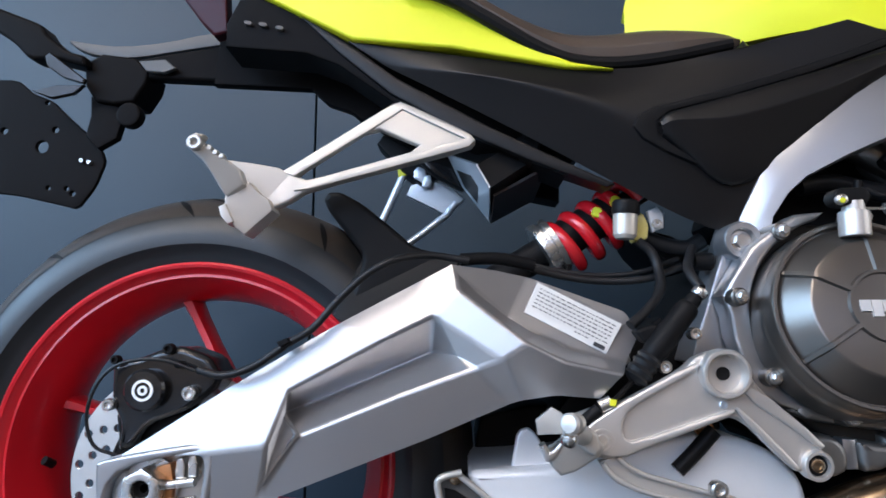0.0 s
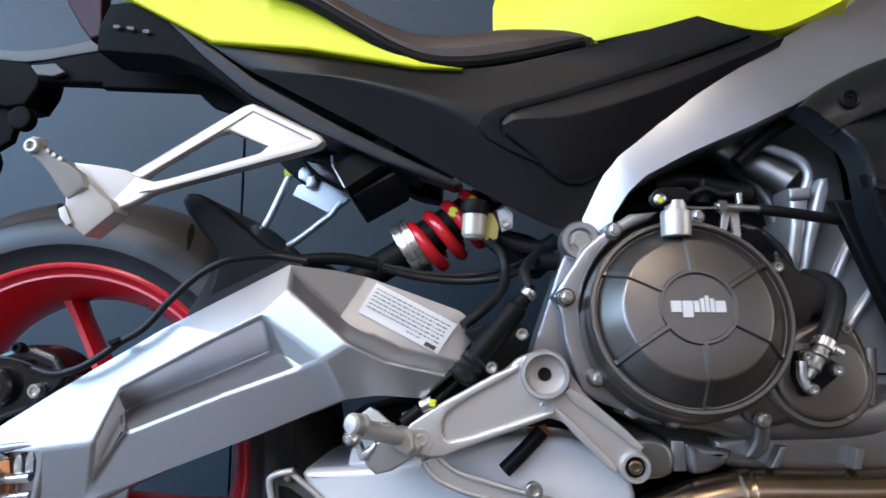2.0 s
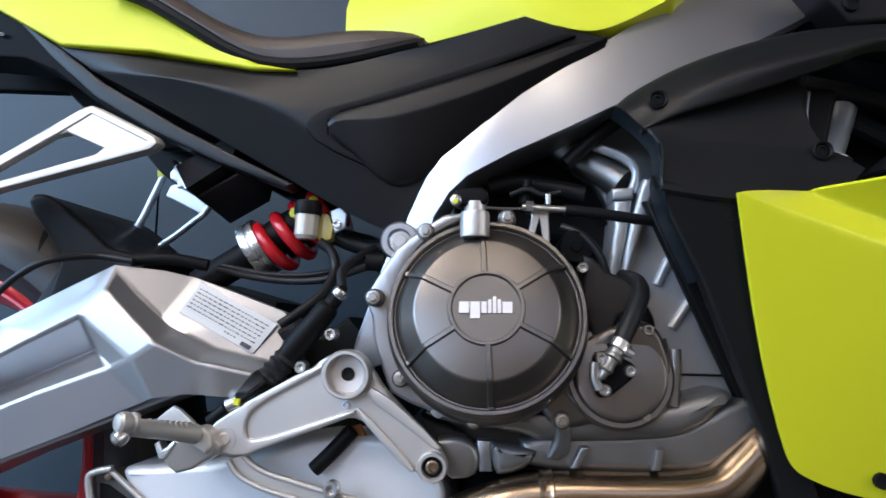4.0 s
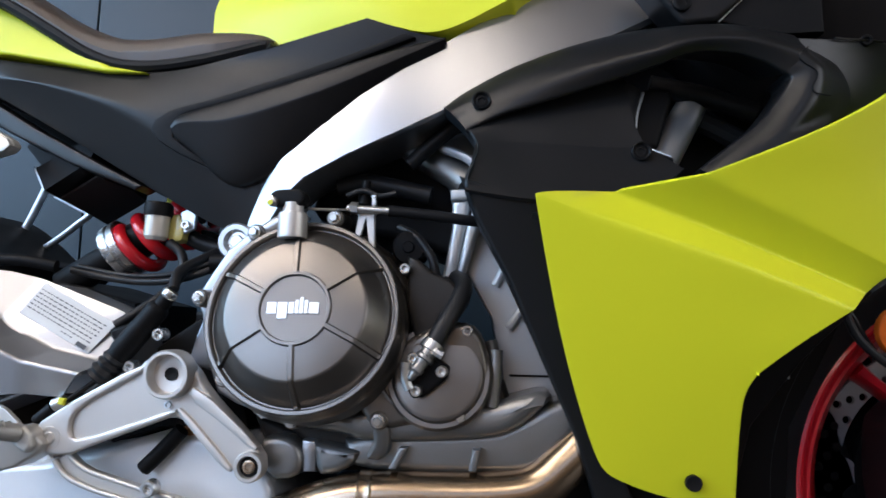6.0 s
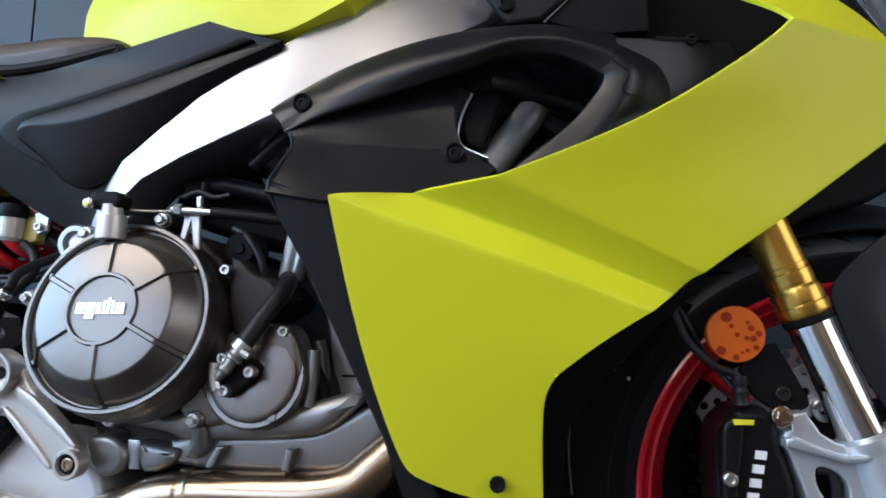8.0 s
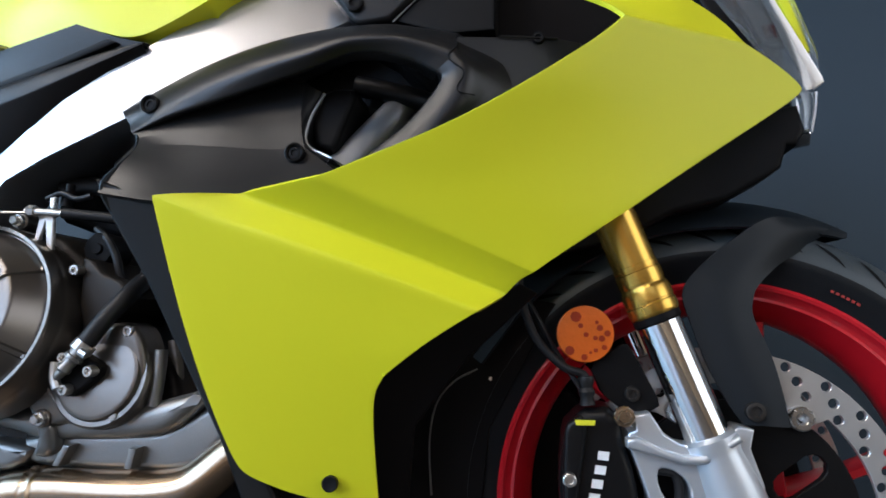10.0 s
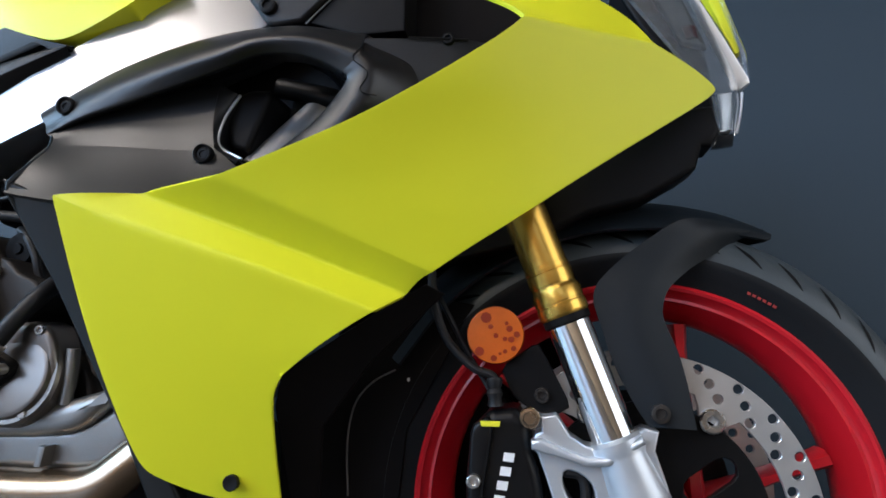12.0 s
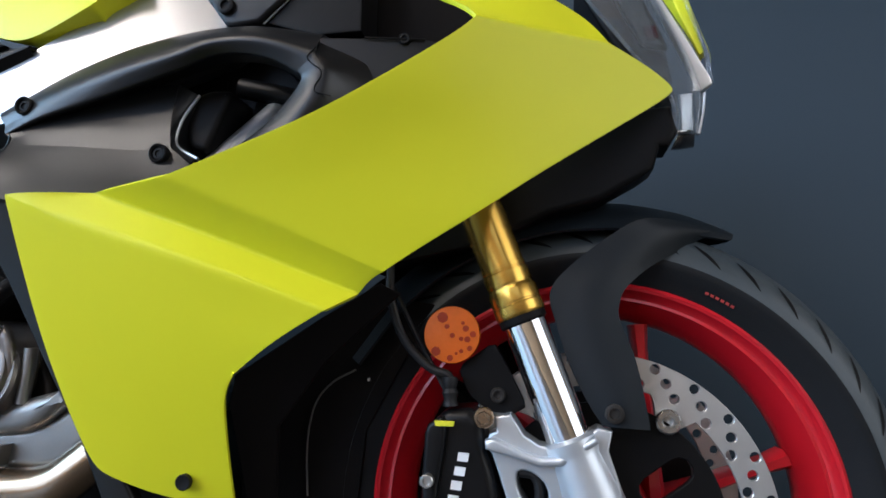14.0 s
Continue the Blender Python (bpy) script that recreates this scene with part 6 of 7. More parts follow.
part("box_floor", facets([(0.3352, -0.0845, 0.6143), (0.3866, -0.0908, 0.6409), (0.3930, -0.060, 0.6400), (0.3885, 0.001, 0.6270), (0.3351, 0.0070, 0.5990)], [(0, 1, 2, 3, 4)], 0.003, 0.001, (0, 0, 1)), BOXM, seat_box, "brownish ribbed underside of the box")
part("box_side", facets([(0.3136, -0.105, 0.6455), (0.3285, -0.107, 0.6193), (0.3331, 0.0070, 0.6010), (0.2992, 0.03, 0.6514), (0.2795, 0.03, 0.6945)], [(0, 1, 2, 3, 4)], 0.003, 0.0008, (1, 0, 0)), FORK, seat_box, "pale rear plate of the box")
part("box_plate", prism3([(0.2431, 0.034, 0.6864), (0.2506, 0.034, 0.6902), (0.2691, 0.034, 0.6846), (0.2861, 0.034, 0.6767), (0.2957, 0.034, 0.6597), (0.3005, 0.034, 0.649), (0.2898, 0.034, 0.6506), (0.2698, 0.034, 0.6615)], 0.006, 0.0015, 2), GLOSSK, bike, "glossy black side plate of the box")
part("plate_edge", tube([(0.242, 0.032, 0.689), (0.2578, 0.032, 0.6719), (0.2826, 0.032, 0.6563), (0.3009, 0.032, 0.647)], 0.0026, 8, 4), BLACK, bike, "black edge of the side plate")
part("inner_guard", prism([(0.2113, 0.7535), (0.3274, 0.6997), (0.4273, 0.6542), (0.4268, 0.6337), (0.3937, 0.6407), (0.3406, 0.6684), (0.2868, 0.6811), (0.2464, 0.655), (0.2192, 0.6759), (0.1845, 0.7147)], 0.04, 0.08, 0.004, 2), BLACK, bike, "black inner guard below the tail")

# rear mudguard that hugs the tyre
part("rear_mudguard", prism3([(0.1463, -0.109, 0.6069), (0.1517, -0.109, 0.6153), (0.165, -0.109, 0.6151), (0.1896, -0.109, 0.6014), (0.2186, -0.109, 0.5782), (0.2479, -0.109, 0.5527), (0.2968, -0.11, 0.5431), (0.2849, -0.11, 0.5264), (0.2291, -0.11, 0.4997), (0.182, -0.109, 0.4749), (0.1689, -0.109, 0.478), (0.1839, -0.109, 0.5121), (0.1922, -0.109, 0.5435), (0.1693, -0.109, 0.5721), (0.1519, -0.109, 0.594)], 0.20, 0.006, 3, 1), BLACK, bike, "black plastic rear mudguard hugging the tyre")
part("guard_side", prism3([(0.1886, -0.1, 0.5437), (0.2258, -0.1, 0.5456), (0.2999, -0.11, 0.5406), (0.288, -0.12, 0.5262), (0.2284, -0.12, 0.4992), (0.1752, -0.12, 0.4695), (0.1601, -0.105, 0.4788)], 0.03, 0.003, 2), BLACK, bike, "black lower side of the rear mudguard")

# rear brake caliper with hose
rcal = part("rear_caliper", prism3([(-0.0543, -0.15, 0.4316), (-0.0274, -0.15, 0.4351), (-0.0049, -0.15, 0.4441), (0.015, -0.15, 0.4476), (0.0455, -0.15, 0.4365), (0.058, -0.15, 0.4164), (0.0517, -0.15, 0.4042), (0.0244, -0.15, 0.3831), (-0.0135, -0.15, 0.3697), (-0.0291, -0.15, 0.3479), (-0.0441, -0.15, 0.3434), (-0.0419, -0.15, 0.3696), (-0.0532, -0.15, 0.3915)], 0.045, 0.007, 3, 1), GLOSSK, bike, "black rear brake caliper with a white ring mark")
pz = (-0.0152, -0.158, 0.4039)
part("piston_cap", lathe([(0.021, -0.01), (0.021, 0.001), (0.0185, 0.0035), (0.0005, 0.0042)], pz, seg=32), GLOSSK, rcal)
part("maker_ring", ring_body([(0.0080, 0.004), (0.0105, 0.004), (0.0105, 0.0052), (0.0080, 0.0052)], pz, seg=32), WHITEINK, rcal, "white printed ring")
part("maker_ring", ring_body([(0.0025, 0.004), (0.0048, 0.004), (0.0048, 0.0054), (0.0025, 0.0054)], pz, seg=24), WHITEINK, rcal)
bolt(rcal, (0.0294, -0.155, 0.4012), 0.0072, "socket", 0.006)
bolt(rcal, (-0.053, -0.15, 0.3893), 0.0062, "socket", 0.006)
bolt(rcal, (0.0046, -0.152, 0.4442), 0.0055, "socket", 0.005, BLACK)
bolt(rcal, (-0.0488, -0.152, 0.4334), 0.0045, "socket", 0.005, BLACK)
bolt(rcal, (0.0158, -0.152, 0.4291), 0.0042, "socket", 0.005, BLACK)
part("caliper_carrier", prism3([(-0.0544, -0.135, 0.3771), (0.0181, -0.135, 0.3831), (0.0245, -0.135, 0.372), (-0.0319, -0.135, 0.3465), (-0.0478, -0.135, 0.3409)], 0.012, 0.003, 2), BLACK, rcal)
bar("bleed_pipe", [(0.0348, -0.16, 0.4235), (0.0098, -0.162, 0.4323), (-0.0158, -0.162, 0.4344), (-0.0437, -0.162, 0.4277), (-0.0622, -0.16, 0.4099), (-0.0735, -0.155, 0.3793), (-0.0661, -0.152, 0.3501), (-0.0438, -0.15, 0.3402)], 0.0018, HOSE, rcal, "thin black sensor wire", 8)
bar("brake_line", [(0.3054, -0.16, 0.5324), (0.2661, -0.165, 0.5374), (0.2347, -0.188, 0.5302), (0.2082, -0.191, 0.5163), (0.1822, -0.193, 0.492), (0.1592, -0.195, 0.4654), (0.136, -0.196, 0.4506), (0.1052, -0.197, 0.4297), (0.0765, -0.197, 0.4208), (0.0512, -0.194, 0.4257)], 0.0036, HOSE, bike, "black rear brake line along the swingarm")
part("line_clip", prism3([(0.126, -0.202, 0.4517), (0.1363, -0.202, 0.4559), (0.1407, -0.202, 0.4517), (0.1304, -0.202, 0.4465)], 0.012, 0.0015, 1), BLACK, swing)
bar("cable_guide", [(0.2969, -0.148, 0.5349), (0.3346, -0.142, 0.5368), (0.3728, -0.135, 0.5306)], 0.0065, BLACK, bike, "black cable guide on the swingarm")
bar("wiring", [(0.3725, -0.11, 0.5297), (0.4092, -0.105, 0.5216), (0.4513, -0.105, 0.5168), (0.4950, -0.11, 0.5190), (0.5350, -0.10, 0.5330)], 0.004, HOSE, bike, "black wiring loom")
bar("wiring", [(0.3736, -0.1, 0.5344), (0.4161, -0.1, 0.5258), (0.4586, -0.1, 0.5233), (0.4950, -0.1, 0.5283), (0.5350, -0.09, 0.5430)], 0.003, HOSE, bike, "black wiring loom")

# rear shock absorber
shock = part("rear_shock", lathe([(0.018, -0.06), (0.018, 0.02), (0.022, 0.02), (0.022, 0.12), (0.012, 0.12), (0.012, 0.17)], (0.3790, -0.056, 0.5465), Vector((0.4801, -0.056, 0.6080)) - Vector((0.3790, -0.056, 0.5465)), 28), BLACK, bike, "rear shock absorber with red coil spring")
part("spring", helix((0.4085, -0.056, 0.5560), (0.5000, -0.056, 0.6110), 0.0285, 4.4, 0.0074), SPRING, shock, "glossy red coil spring")
sd = (Vector((0.4801, -0.056, 0.6080)) - Vector((0.3790, -0.056, 0.5465))).normalized()
part("preload_ring", lathe([(0.024, -0.010), (0.0335, -0.010), (0.0345, -0.007), (0.0345, -0.001), (0.032, 0.000), (0.032, 0.003), (0.0345, 0.004), (0.0345, 0.010), (0.024, 0.011)], (0.3985, -0.056, 0.5580), sd, 18), STEEL, shock, "notched steel preload ring")
for p in ((0.4480, -0.090, 0.5960), (0.4690, -0.089, 0.6090)):
    part("spring_mark", prism(corner_cut([(p[0] - 0.006, p[2] - 0.005), (p[0] + 0.004, p[2] - 0.008), (p[0] + 0.007, p[2] + 0.003), (p[0] - 0.003, p[2] + 0.006)]), p[1], p[1] + 0.006, 0.001), MARKER, shock, "yellow paint mark")

# brake fluid reservoir and rear master cylinder
res = part("brake_reservoir", lathe([(0.0095, 0.0), (0.0125, 0.004), (0.0130, 0.026), (0.0130, 0.030)], (0.4710, -0.118, 0.5605), (0.06, 0, 1), 28), CLEARPL, bike, "small milky brake fluid reservoir")
part("cap", lathe([(0.0142, 0.026), (0.0148, 0.030), (0.0148, 0.038), (0.0130, 0.041), (0.0004, 0.0415)], (0.4710, -0.118, 0.5605), (0.06, 0, 1), 24), BLACK, res, "black screw cap")
part("rear_chamber", prism3([(0.4772, -0.112, 0.5884), (0.4931, -0.112, 0.5908), (0.4994, -0.112, 0.576), (0.4971, -0.112, 0.5607), (0.4813, -0.112, 0.5589)], 0.018, 0.003, 2, 1), AMBER, res, "amber fluid chamber")
part("bracket", prism3([(0.496, -0.116, 0.5913), (0.5069, -0.116, 0.5961), (0.5143, -0.116, 0.5887), (0.5132, -0.116, 0.5728), (0.5012, -0.116, 0.568)], 0.004, 0.001, 1), FORK, res, "pale steel bracket")
bolt(res, (0.5049, -0.118, 0.5768), 0.0048, "socket", 0.004)
bar("reservoir_hose", [(0.4854, -0.115, 0.5585), (0.4995, -0.115, 0.5463), (0.5045, -0.12, 0.5265), (0.5, -0.14, 0.5044), (0.4823, -0.155, 0.4849), (0.4618, -0.165, 0.4685)], 0.0052, HOSE, bike, "black reservoir hose")
mc0, mc1 = Vector((0.5243, -0.178, 0.4994)), Vector((0.4591, -0.182, 0.4181))
mw = (mc1 - mc0).normalized()
L = (mc1 - mc0).length
mcyl = part("master_cylinder", lathe([(0.0055, 0.0), (0.0075, 0.008), (0.0075, 0.014), (0.0100, 0.016), (0.0112, 0.020), (0.0112, L * 0.40), (0.0120, L * 0.42), (0.0120, L * 0.66), (0.0110, L * 0.70), (0.0105, L * 0.74)], mc0, mw, 24), BLACK, bike, "black rear brake master cylinder")
part("boot", lathe([(0.011, L * 0.74), (0.0125, L * 0.77), (0.0105, L * 0.80), (0.0130, L * 0.83), (0.0105, L * 0.87), (0.0135, L * 0.91), (0.0110, L * 0.95), (0.0130, L * 0.98), (0.006, L * 1.02)], mc0, mw, 24), HOSE, mcyl, "ribbed rubber boot")
part("banjo", lathe([(0.0065, -0.004), (0.0078, -0.002), (0.0078, 0.002), (0.0065, 0.004)], (0.5245, -0.18, 0.4992), mw, 12), STEEL, mcyl)
part("inlet", prism3([(0.462, -0.18, 0.4641), (0.4836, -0.18, 0.4712), (0.4893, -0.18, 0.4563), (0.4721, -0.18, 0.4508)], 0.02, 0.004, 3, 1), BLACK, mcyl)
bar("pushrod", [(0.458, -0.182, 0.417), (0.4371, -0.192, 0.3985)], 0.0026, BLACK, mcyl)
bar("clevis", [(0.435, -0.192, 0.3984), (0.4245, -0.192, 0.3937)], 0.0062, STEEL, mcyl)
part("paint_mark", prism([(0.4324, 0.4016), (0.4387, 0.4007), (0.4378, 0.3946), (0.4325, 0.3956)], -0.2, -0.196, 0.0005, 1), MARKER, mcyl)
bar("clevis_fork", [(0.4235, -0.192, 0.3916), (0.4079, -0.192, 0.3791)], 0.0060, BLACK, mcyl)
bar("hose", [(0.5265, -0.178, 0.5037), (0.5219, -0.16, 0.5228), (0.5337, -0.13, 0.5402), (0.5443, -0.11, 0.5516)], 0.005, HOSE, bike, "black brake hose behind the frame")
bar("hose", [(0.4741, -0.09, 0.5797), (0.512, -0.09, 0.5605), (0.5433, -0.09, 0.5542), (0.5618, -0.09, 0.5635)], 0.009, HOSE, bike, "thick black hose beside the shock")
part("link_block", prism([(0.4959, 0.5812), (0.5351, 0.5711), (0.5578, 0.5579), (0.5546, 0.532), (0.5353, 0.5321), (0.5092, 0.5581)], -0.075, 0.05, 0.005, 2), BLACK, bike, "black shock mount behind the frame")
part("nut_end", tube([(0.5393, -0.125, 0.5355), (0.5581, -0.125, 0.5354)], 0.0095, 12, 2), BLACK, bike)
for p in ((0.5176, -0.178, 0.4607), (0.489, -0.175, 0.4296)):
    bolt(bike, p, 0.0062, "socket", 0.008)

# rider footrest plate
BS, LB, PE = (0.5374, 0.4245), (0.6164, 0.3436), (0.4251, 0.3646)
fplate = part("footrest_plate", prism(corner_cut([(0.5135, 0.44), (0.5386, 0.4474), (0.5606, 0.4286), (0.5699, 0.4109), (0.6245, 0.3584), (0.6288, 0.3442), (0.6172, 0.3323), (0.6001, 0.3378), (0.5851, 0.3522), (0.5482, 0.3894), (0.5131, 0.3763), (0.4613, 0.3577), (0.4405, 0.3483), (0.4195, 0.3469), (0.4032, 0.3577), (0.4053, 0.3745), (0.4183, 0.3844), (0.4602, 0.4054), (0.5021, 0.4275)], 2), -0.192, -0.178, 0.003, 3), PLATE, bike, "grey anodised footrest plate")
part("arm_rim", prism(corner_cut([(0.4194, 0.3849), (0.5129, 0.436), (0.5156, 0.4284), (0.4923, 0.4154), (0.4612, 0.3987), (0.4447, 0.3853), (0.4436, 0.3666), (0.4541, 0.3633), (0.5135, 0.3828), (0.5443, 0.3938), (0.5474, 0.3884), (0.5136, 0.3758), (0.4621, 0.3569), (0.4415, 0.348), (0.4098, 0.3534), (0.4041, 0.3659)], 1), -0.197, -0.190, 0.0025, 3), PLATE, fplate)
part("arm_rim", prism(corner_cut([(0.552, 0.406), (0.5622, 0.4162), (0.6253, 0.3625), (0.6202, 0.3565), (0.5952, 0.3767)], 1), -0.196, -0.190, 0.002, 2), PLATE, fplate)
part("arm_rim", prism(corner_cut([(0.5443, 0.3918), (0.5505, 0.3949), (0.5976, 0.3463), (0.601, 0.3386), (0.595, 0.3394), (0.575, 0.3586)], 1), -0.196, -0.190, 0.002, 2), PLATE, fplate)
part("boss", ring_body([(0.006, -0.006), (0.0225, -0.006), (0.0225, 0.010), (0.0210, 0.0125), (0.0185, 0.0125), (0.0170, 0.010), (0.0165, 0.001), (0.006, 0.0)], (BS[0], -0.192, BS[1]), seg=40), PLATE, fplate, "round machined boss with a pivot hole")
part("pivot_hole", lathe([(0.0062, 0.0), (0.0062, 0.0022), (0.0004, 0.0012)], (BS[0], -0.1915, BS[1]), seg=20), BLACK, fplate)
part("boss", ring_body([(0.007, -0.006), (0.0138, -0.006), (0.0138, 0.006), (0.0126, 0.008), (0.0100, 0.008), (0.0090, 0.002), (0.007, 0.001)], (LB[0], -0.190, LB[1]), seg=32), PLATE, fplate)
part("bore", lathe([(0.0090, 0.0), (0.0090, 0.0012), (0.0004, 0.0008)], (LB[0], -0.1925, LB[1]), seg=20), BLACK, fplate)
bolt(fplate, (LB[0], -0.1935, LB[1]), 0.0060, "socket", 0.002, TITAN)
part("boss", ring_body([(0.004, -0.004), (0.0115, -0.004), (0.0115, 0.003), (0.0105, 0.0045), (0.0080, 0.0045), (0.0070, 0.002), (0.004, 0.001)], (PE[0], -0.193, PE[1]), seg=28), PLATE, fplate)
bolt(fplate, (PE[0], -0.194, PE[1]), 0.0058, "socket", 0.004, PLATE)
bolt(fplate, (0.5364, -0.193, 0.3964), 0.0035, "socket", 0.002, FORK)
# footrest, brake pedal and heel guard
fpeg = part("footrest", tube([(0.4046, -0.212, 0.3708), (0.3922, -0.24, 0.3776), (0.3835, -0.285, 0.3866)], (0.0085, 0.0072), 16, 4), BRACKET, bike, "knurled aluminium rider footrest")
for i in range(8):
    p = Vector((0.4029, -0.224, 0.3759)).lerp(Vector((0.386, -0.262, 0.3832)), i / 7)
    part("peg_tooth", prism(corner_cut([(p.x - 0.0022, p.z + 0.001), (p.x + 0.0022, p.z + 0.001), (p.x + 0.0016, p.z + 0.0068), (p.x - 0.0016, p.z + 0.0068)]), p.y - 0.004, p.y + 0.004, 0.0006), BRACKET, fpeg)
part("peg_end", lathe([(0.005, -0.009), (0.0078, -0.008), (0.0084, -0.005), (0.0072, -0.003), (0.0084, 0.0), (0.0084, 0.005), (0.0065, 0.0075), (0.002, 0.008)], (0.3834, -0.29, 0.3908), (-0.55, -0.8, 0.1), 18), BRACKET, fpeg)
part("peg_stop", lathe([(0.003, -0.005), (0.0060, -0.004), (0.0070, 0.000), (0.0060, 0.004), (0.0035, 0.006), (0.0004, 0.0065)], (0.3802, -0.292, 0.3798), (-0.4, -0.7, -0.5), 16), STEEL, fpeg)
part("peg_mount", prism3([(0.3721, -0.212, 0.3555), (0.3829, -0.214, 0.3609), (0.3946, -0.216, 0.3703), (0.4138, -0.212, 0.3739), (0.4254, -0.204, 0.3601), (0.4226, -0.204, 0.3526), (0.3994, -0.208, 0.3386), (0.3857, -0.21, 0.3353), (0.3785, -0.211, 0.3427)], 0.028, 0.003, 3), BRACKET, fpeg, "cast footrest mount")
part("mount_ear", prism3([(0.3669, -0.214, 0.3616), (0.3714, -0.214, 0.3646), (0.3759, -0.214, 0.3559), (0.3848, -0.214, 0.3654), (0.389, -0.214, 0.363), (0.3793, -0.214, 0.3491), (0.3721, -0.214, 0.3485)], 0.012, 0.002, 2), STEEL, fpeg)
bar("mount_web", [(0.4021, -0.208, 0.3766), (0.4106, -0.208, 0.3713), (0.4172, -0.208, 0.3606)], 0.0035, BRACKET, fpeg)
part("heel_tab", prism3([(0.3646, -0.206, 0.3833), (0.3789, -0.206, 0.3945), (0.3864, -0.206, 0.3906), (0.3994, -0.206, 0.3798), (0.3996, -0.206, 0.3718), (0.3662, -0.206, 0.3703)], 0.005, 0.0012, 2), BRACKET, fpeg)
part("peg_clevis", prism3([(0.3991, -0.214, 0.3701), (0.404, -0.214, 0.377), (0.4112, -0.214, 0.3776), (0.4186, -0.214, 0.3714), (0.4205, -0.214, 0.3587), (0.4151, -0.214, 0.3528), (0.4078, -0.214, 0.3565), (0.4015, -0.214, 0.3613)], 0.020, 0.003, 3, 1), BRACKET, fpeg, "bent clevis that holds the footrest")
pedal = part("brake_pedal", prism([(0.438, 0.3492), (0.4478, 0.3403), (0.4606, 0.3335), (0.487, 0.3266), (0.5157, 0.3193), (0.5441, 0.3125), (0.5747, 0.3055), (0.5696, 0.2931), (0.5236, 0.3012), (0.4925, 0.3093), (0.461, 0.3175), (0.4397, 0.326), (0.4299, 0.3348), (0.4244, 0.3438)], -0.186, -0.176, 0.002, 2), BRACKET, bike, "curved aluminium brake pedal")
bar("pedal_rim", [(0.4401, -0.188, 0.3486), (0.4493, -0.188, 0.3407), (0.4621, -0.188, 0.3339), (0.4883, -0.188, 0.3265), (0.5159, -0.188, 0.3192), (0.5442, -0.188, 0.3125)], 0.0026, BRACKET, pedal)
bar("pedal_rim", [(0.4265, -0.188, 0.3432), (0.432, -0.188, 0.3353), (0.4417, -0.188, 0.3275), (0.4624, -0.188, 0.319), (0.4938, -0.188, 0.3108), (0.5238, -0.188, 0.3027)], 0.0026, BRACKET, pedal)
bar("pivot_tube", [(0.4219, -0.175, 0.3839), (0.4073, -0.175, 0.3784)], 0.0085, BRACKET, fplate)
bolt(pedal, (0.5264, -0.196, 0.3233), 0.0075, "socket", 0.007)
bar("pedal_spring", [(0.5371, -0.165, 0.3703), (0.5184, -0.165, 0.3501), (0.5009, -0.165, 0.3332)], 0.0075, BLACK, bike, "black pedal return spring cover")
part("heel_guard", prism3([(0.3457, -0.14, 0.3249), (0.349, -0.14, 0.3417), (0.3523, -0.14, 0.3608), (0.3567, -0.14, 0.3663), (0.3646, -0.14, 0.368), (0.3714, -0.14, 0.3621), (0.3826, -0.14, 0.3448), (0.3936, -0.14, 0.318), (0.3936, -0.14, 0.2998), (0.3358, -0.14, 0.2991), (0.3402, -0.14, 0.3173)], 0.006, 0.003, 3, 1), SATIN, bike, "pale aluminium heel guard")
muf = part("silencer", prism(corner_cut([(0.2996, 0.329), (0.3462, 0.331), (0.3981, 0.3351), (0.4529, 0.3472), (0.497, 0.3634), (0.562, 0.3639), (0.5988, 0.3483), (0.6239, 0.3223), (0.6305, 0.2657), (0.3427, 0.2625), (0.3213, 0.2934)], 2, 0.18), -0.155, 0.10, 0.009, 4), SATIN, bike, "satin metal silencer box under the engine")
bar("silencer_edge", [(0.298, -0.16, 0.3284), (0.2844, -0.16, 0.3256), (0.2768, -0.16, 0.3223), (0.2747, -0.16, 0.3171), (0.2768, -0.16, 0.3046), (0.2818, -0.16, 0.2839)], 0.0035, BRACKET, muf)
bar("silencer_edge", [(0.293, -0.157, 0.3273), (0.3059, -0.157, 0.3174), (0.3255, -0.157, 0.3021), (0.3421, -0.157, 0.2894)], 0.0030, BRACKET, muf)
part("end_cap", prism3([(0.275, -0.15, 0.3192), (0.2949, -0.15, 0.3248), (0.3187, -0.15, 0.3056), (0.3302, -0.15, 0.2848), (0.2816, -0.15, 0.2839)], 0.02, 0.002, 1), TAUPE, muf, "grey silencer end cap")
part("outlet", prism3([(0.2812, -0.152, 0.3123), (0.2913, -0.152, 0.3103), (0.311, -0.152, 0.298), (0.314, -0.152, 0.285), (0.2832, -0.152, 0.2844)], 0.004, 0.001, 1), BLACK, muf)
part("end_screw", lathe([(0.0055, -0.004), (0.0055, 0.002), (0.004, 0.003), (0.0004, 0.003)], (0.2916, -0.152, 0.3209), seg=14), TITAN, muf)
part("chain_guard", prism([(0.3205, 0.364), (0.375, 0.3776), (0.463, 0.3801), (0.4963, 0.3683), (0.495, 0.329), (0.4213, 0.3284), (0.3538, 0.3018), (0.3067, 0.2949)], -0.02, 0.12, 0.004, 2), BLACK, bike, "black lower guard behind the footrest")
part("gearbox_back", prism([(0.4412, 0.4312), (0.5137, 0.4797), (0.5562, 0.4323), (0.5739, 0.3628), (0.5563, 0.3396), (0.4789, 0.3611), (0.419, 0.3427), (0.3938, 0.3714)], -0.09, 0.14, 0.006, 2), BLACK, bike, "dark gearbox end behind the footrest plate")
part("copper_shield", prism([(0.5223, 0.369), (0.5416, 0.3736), (0.5499, 0.3588), (0.5362, 0.3532)], -0.150, -0.146, 0.001, 1), COPPER, bike, "copper-coloured heat shield")

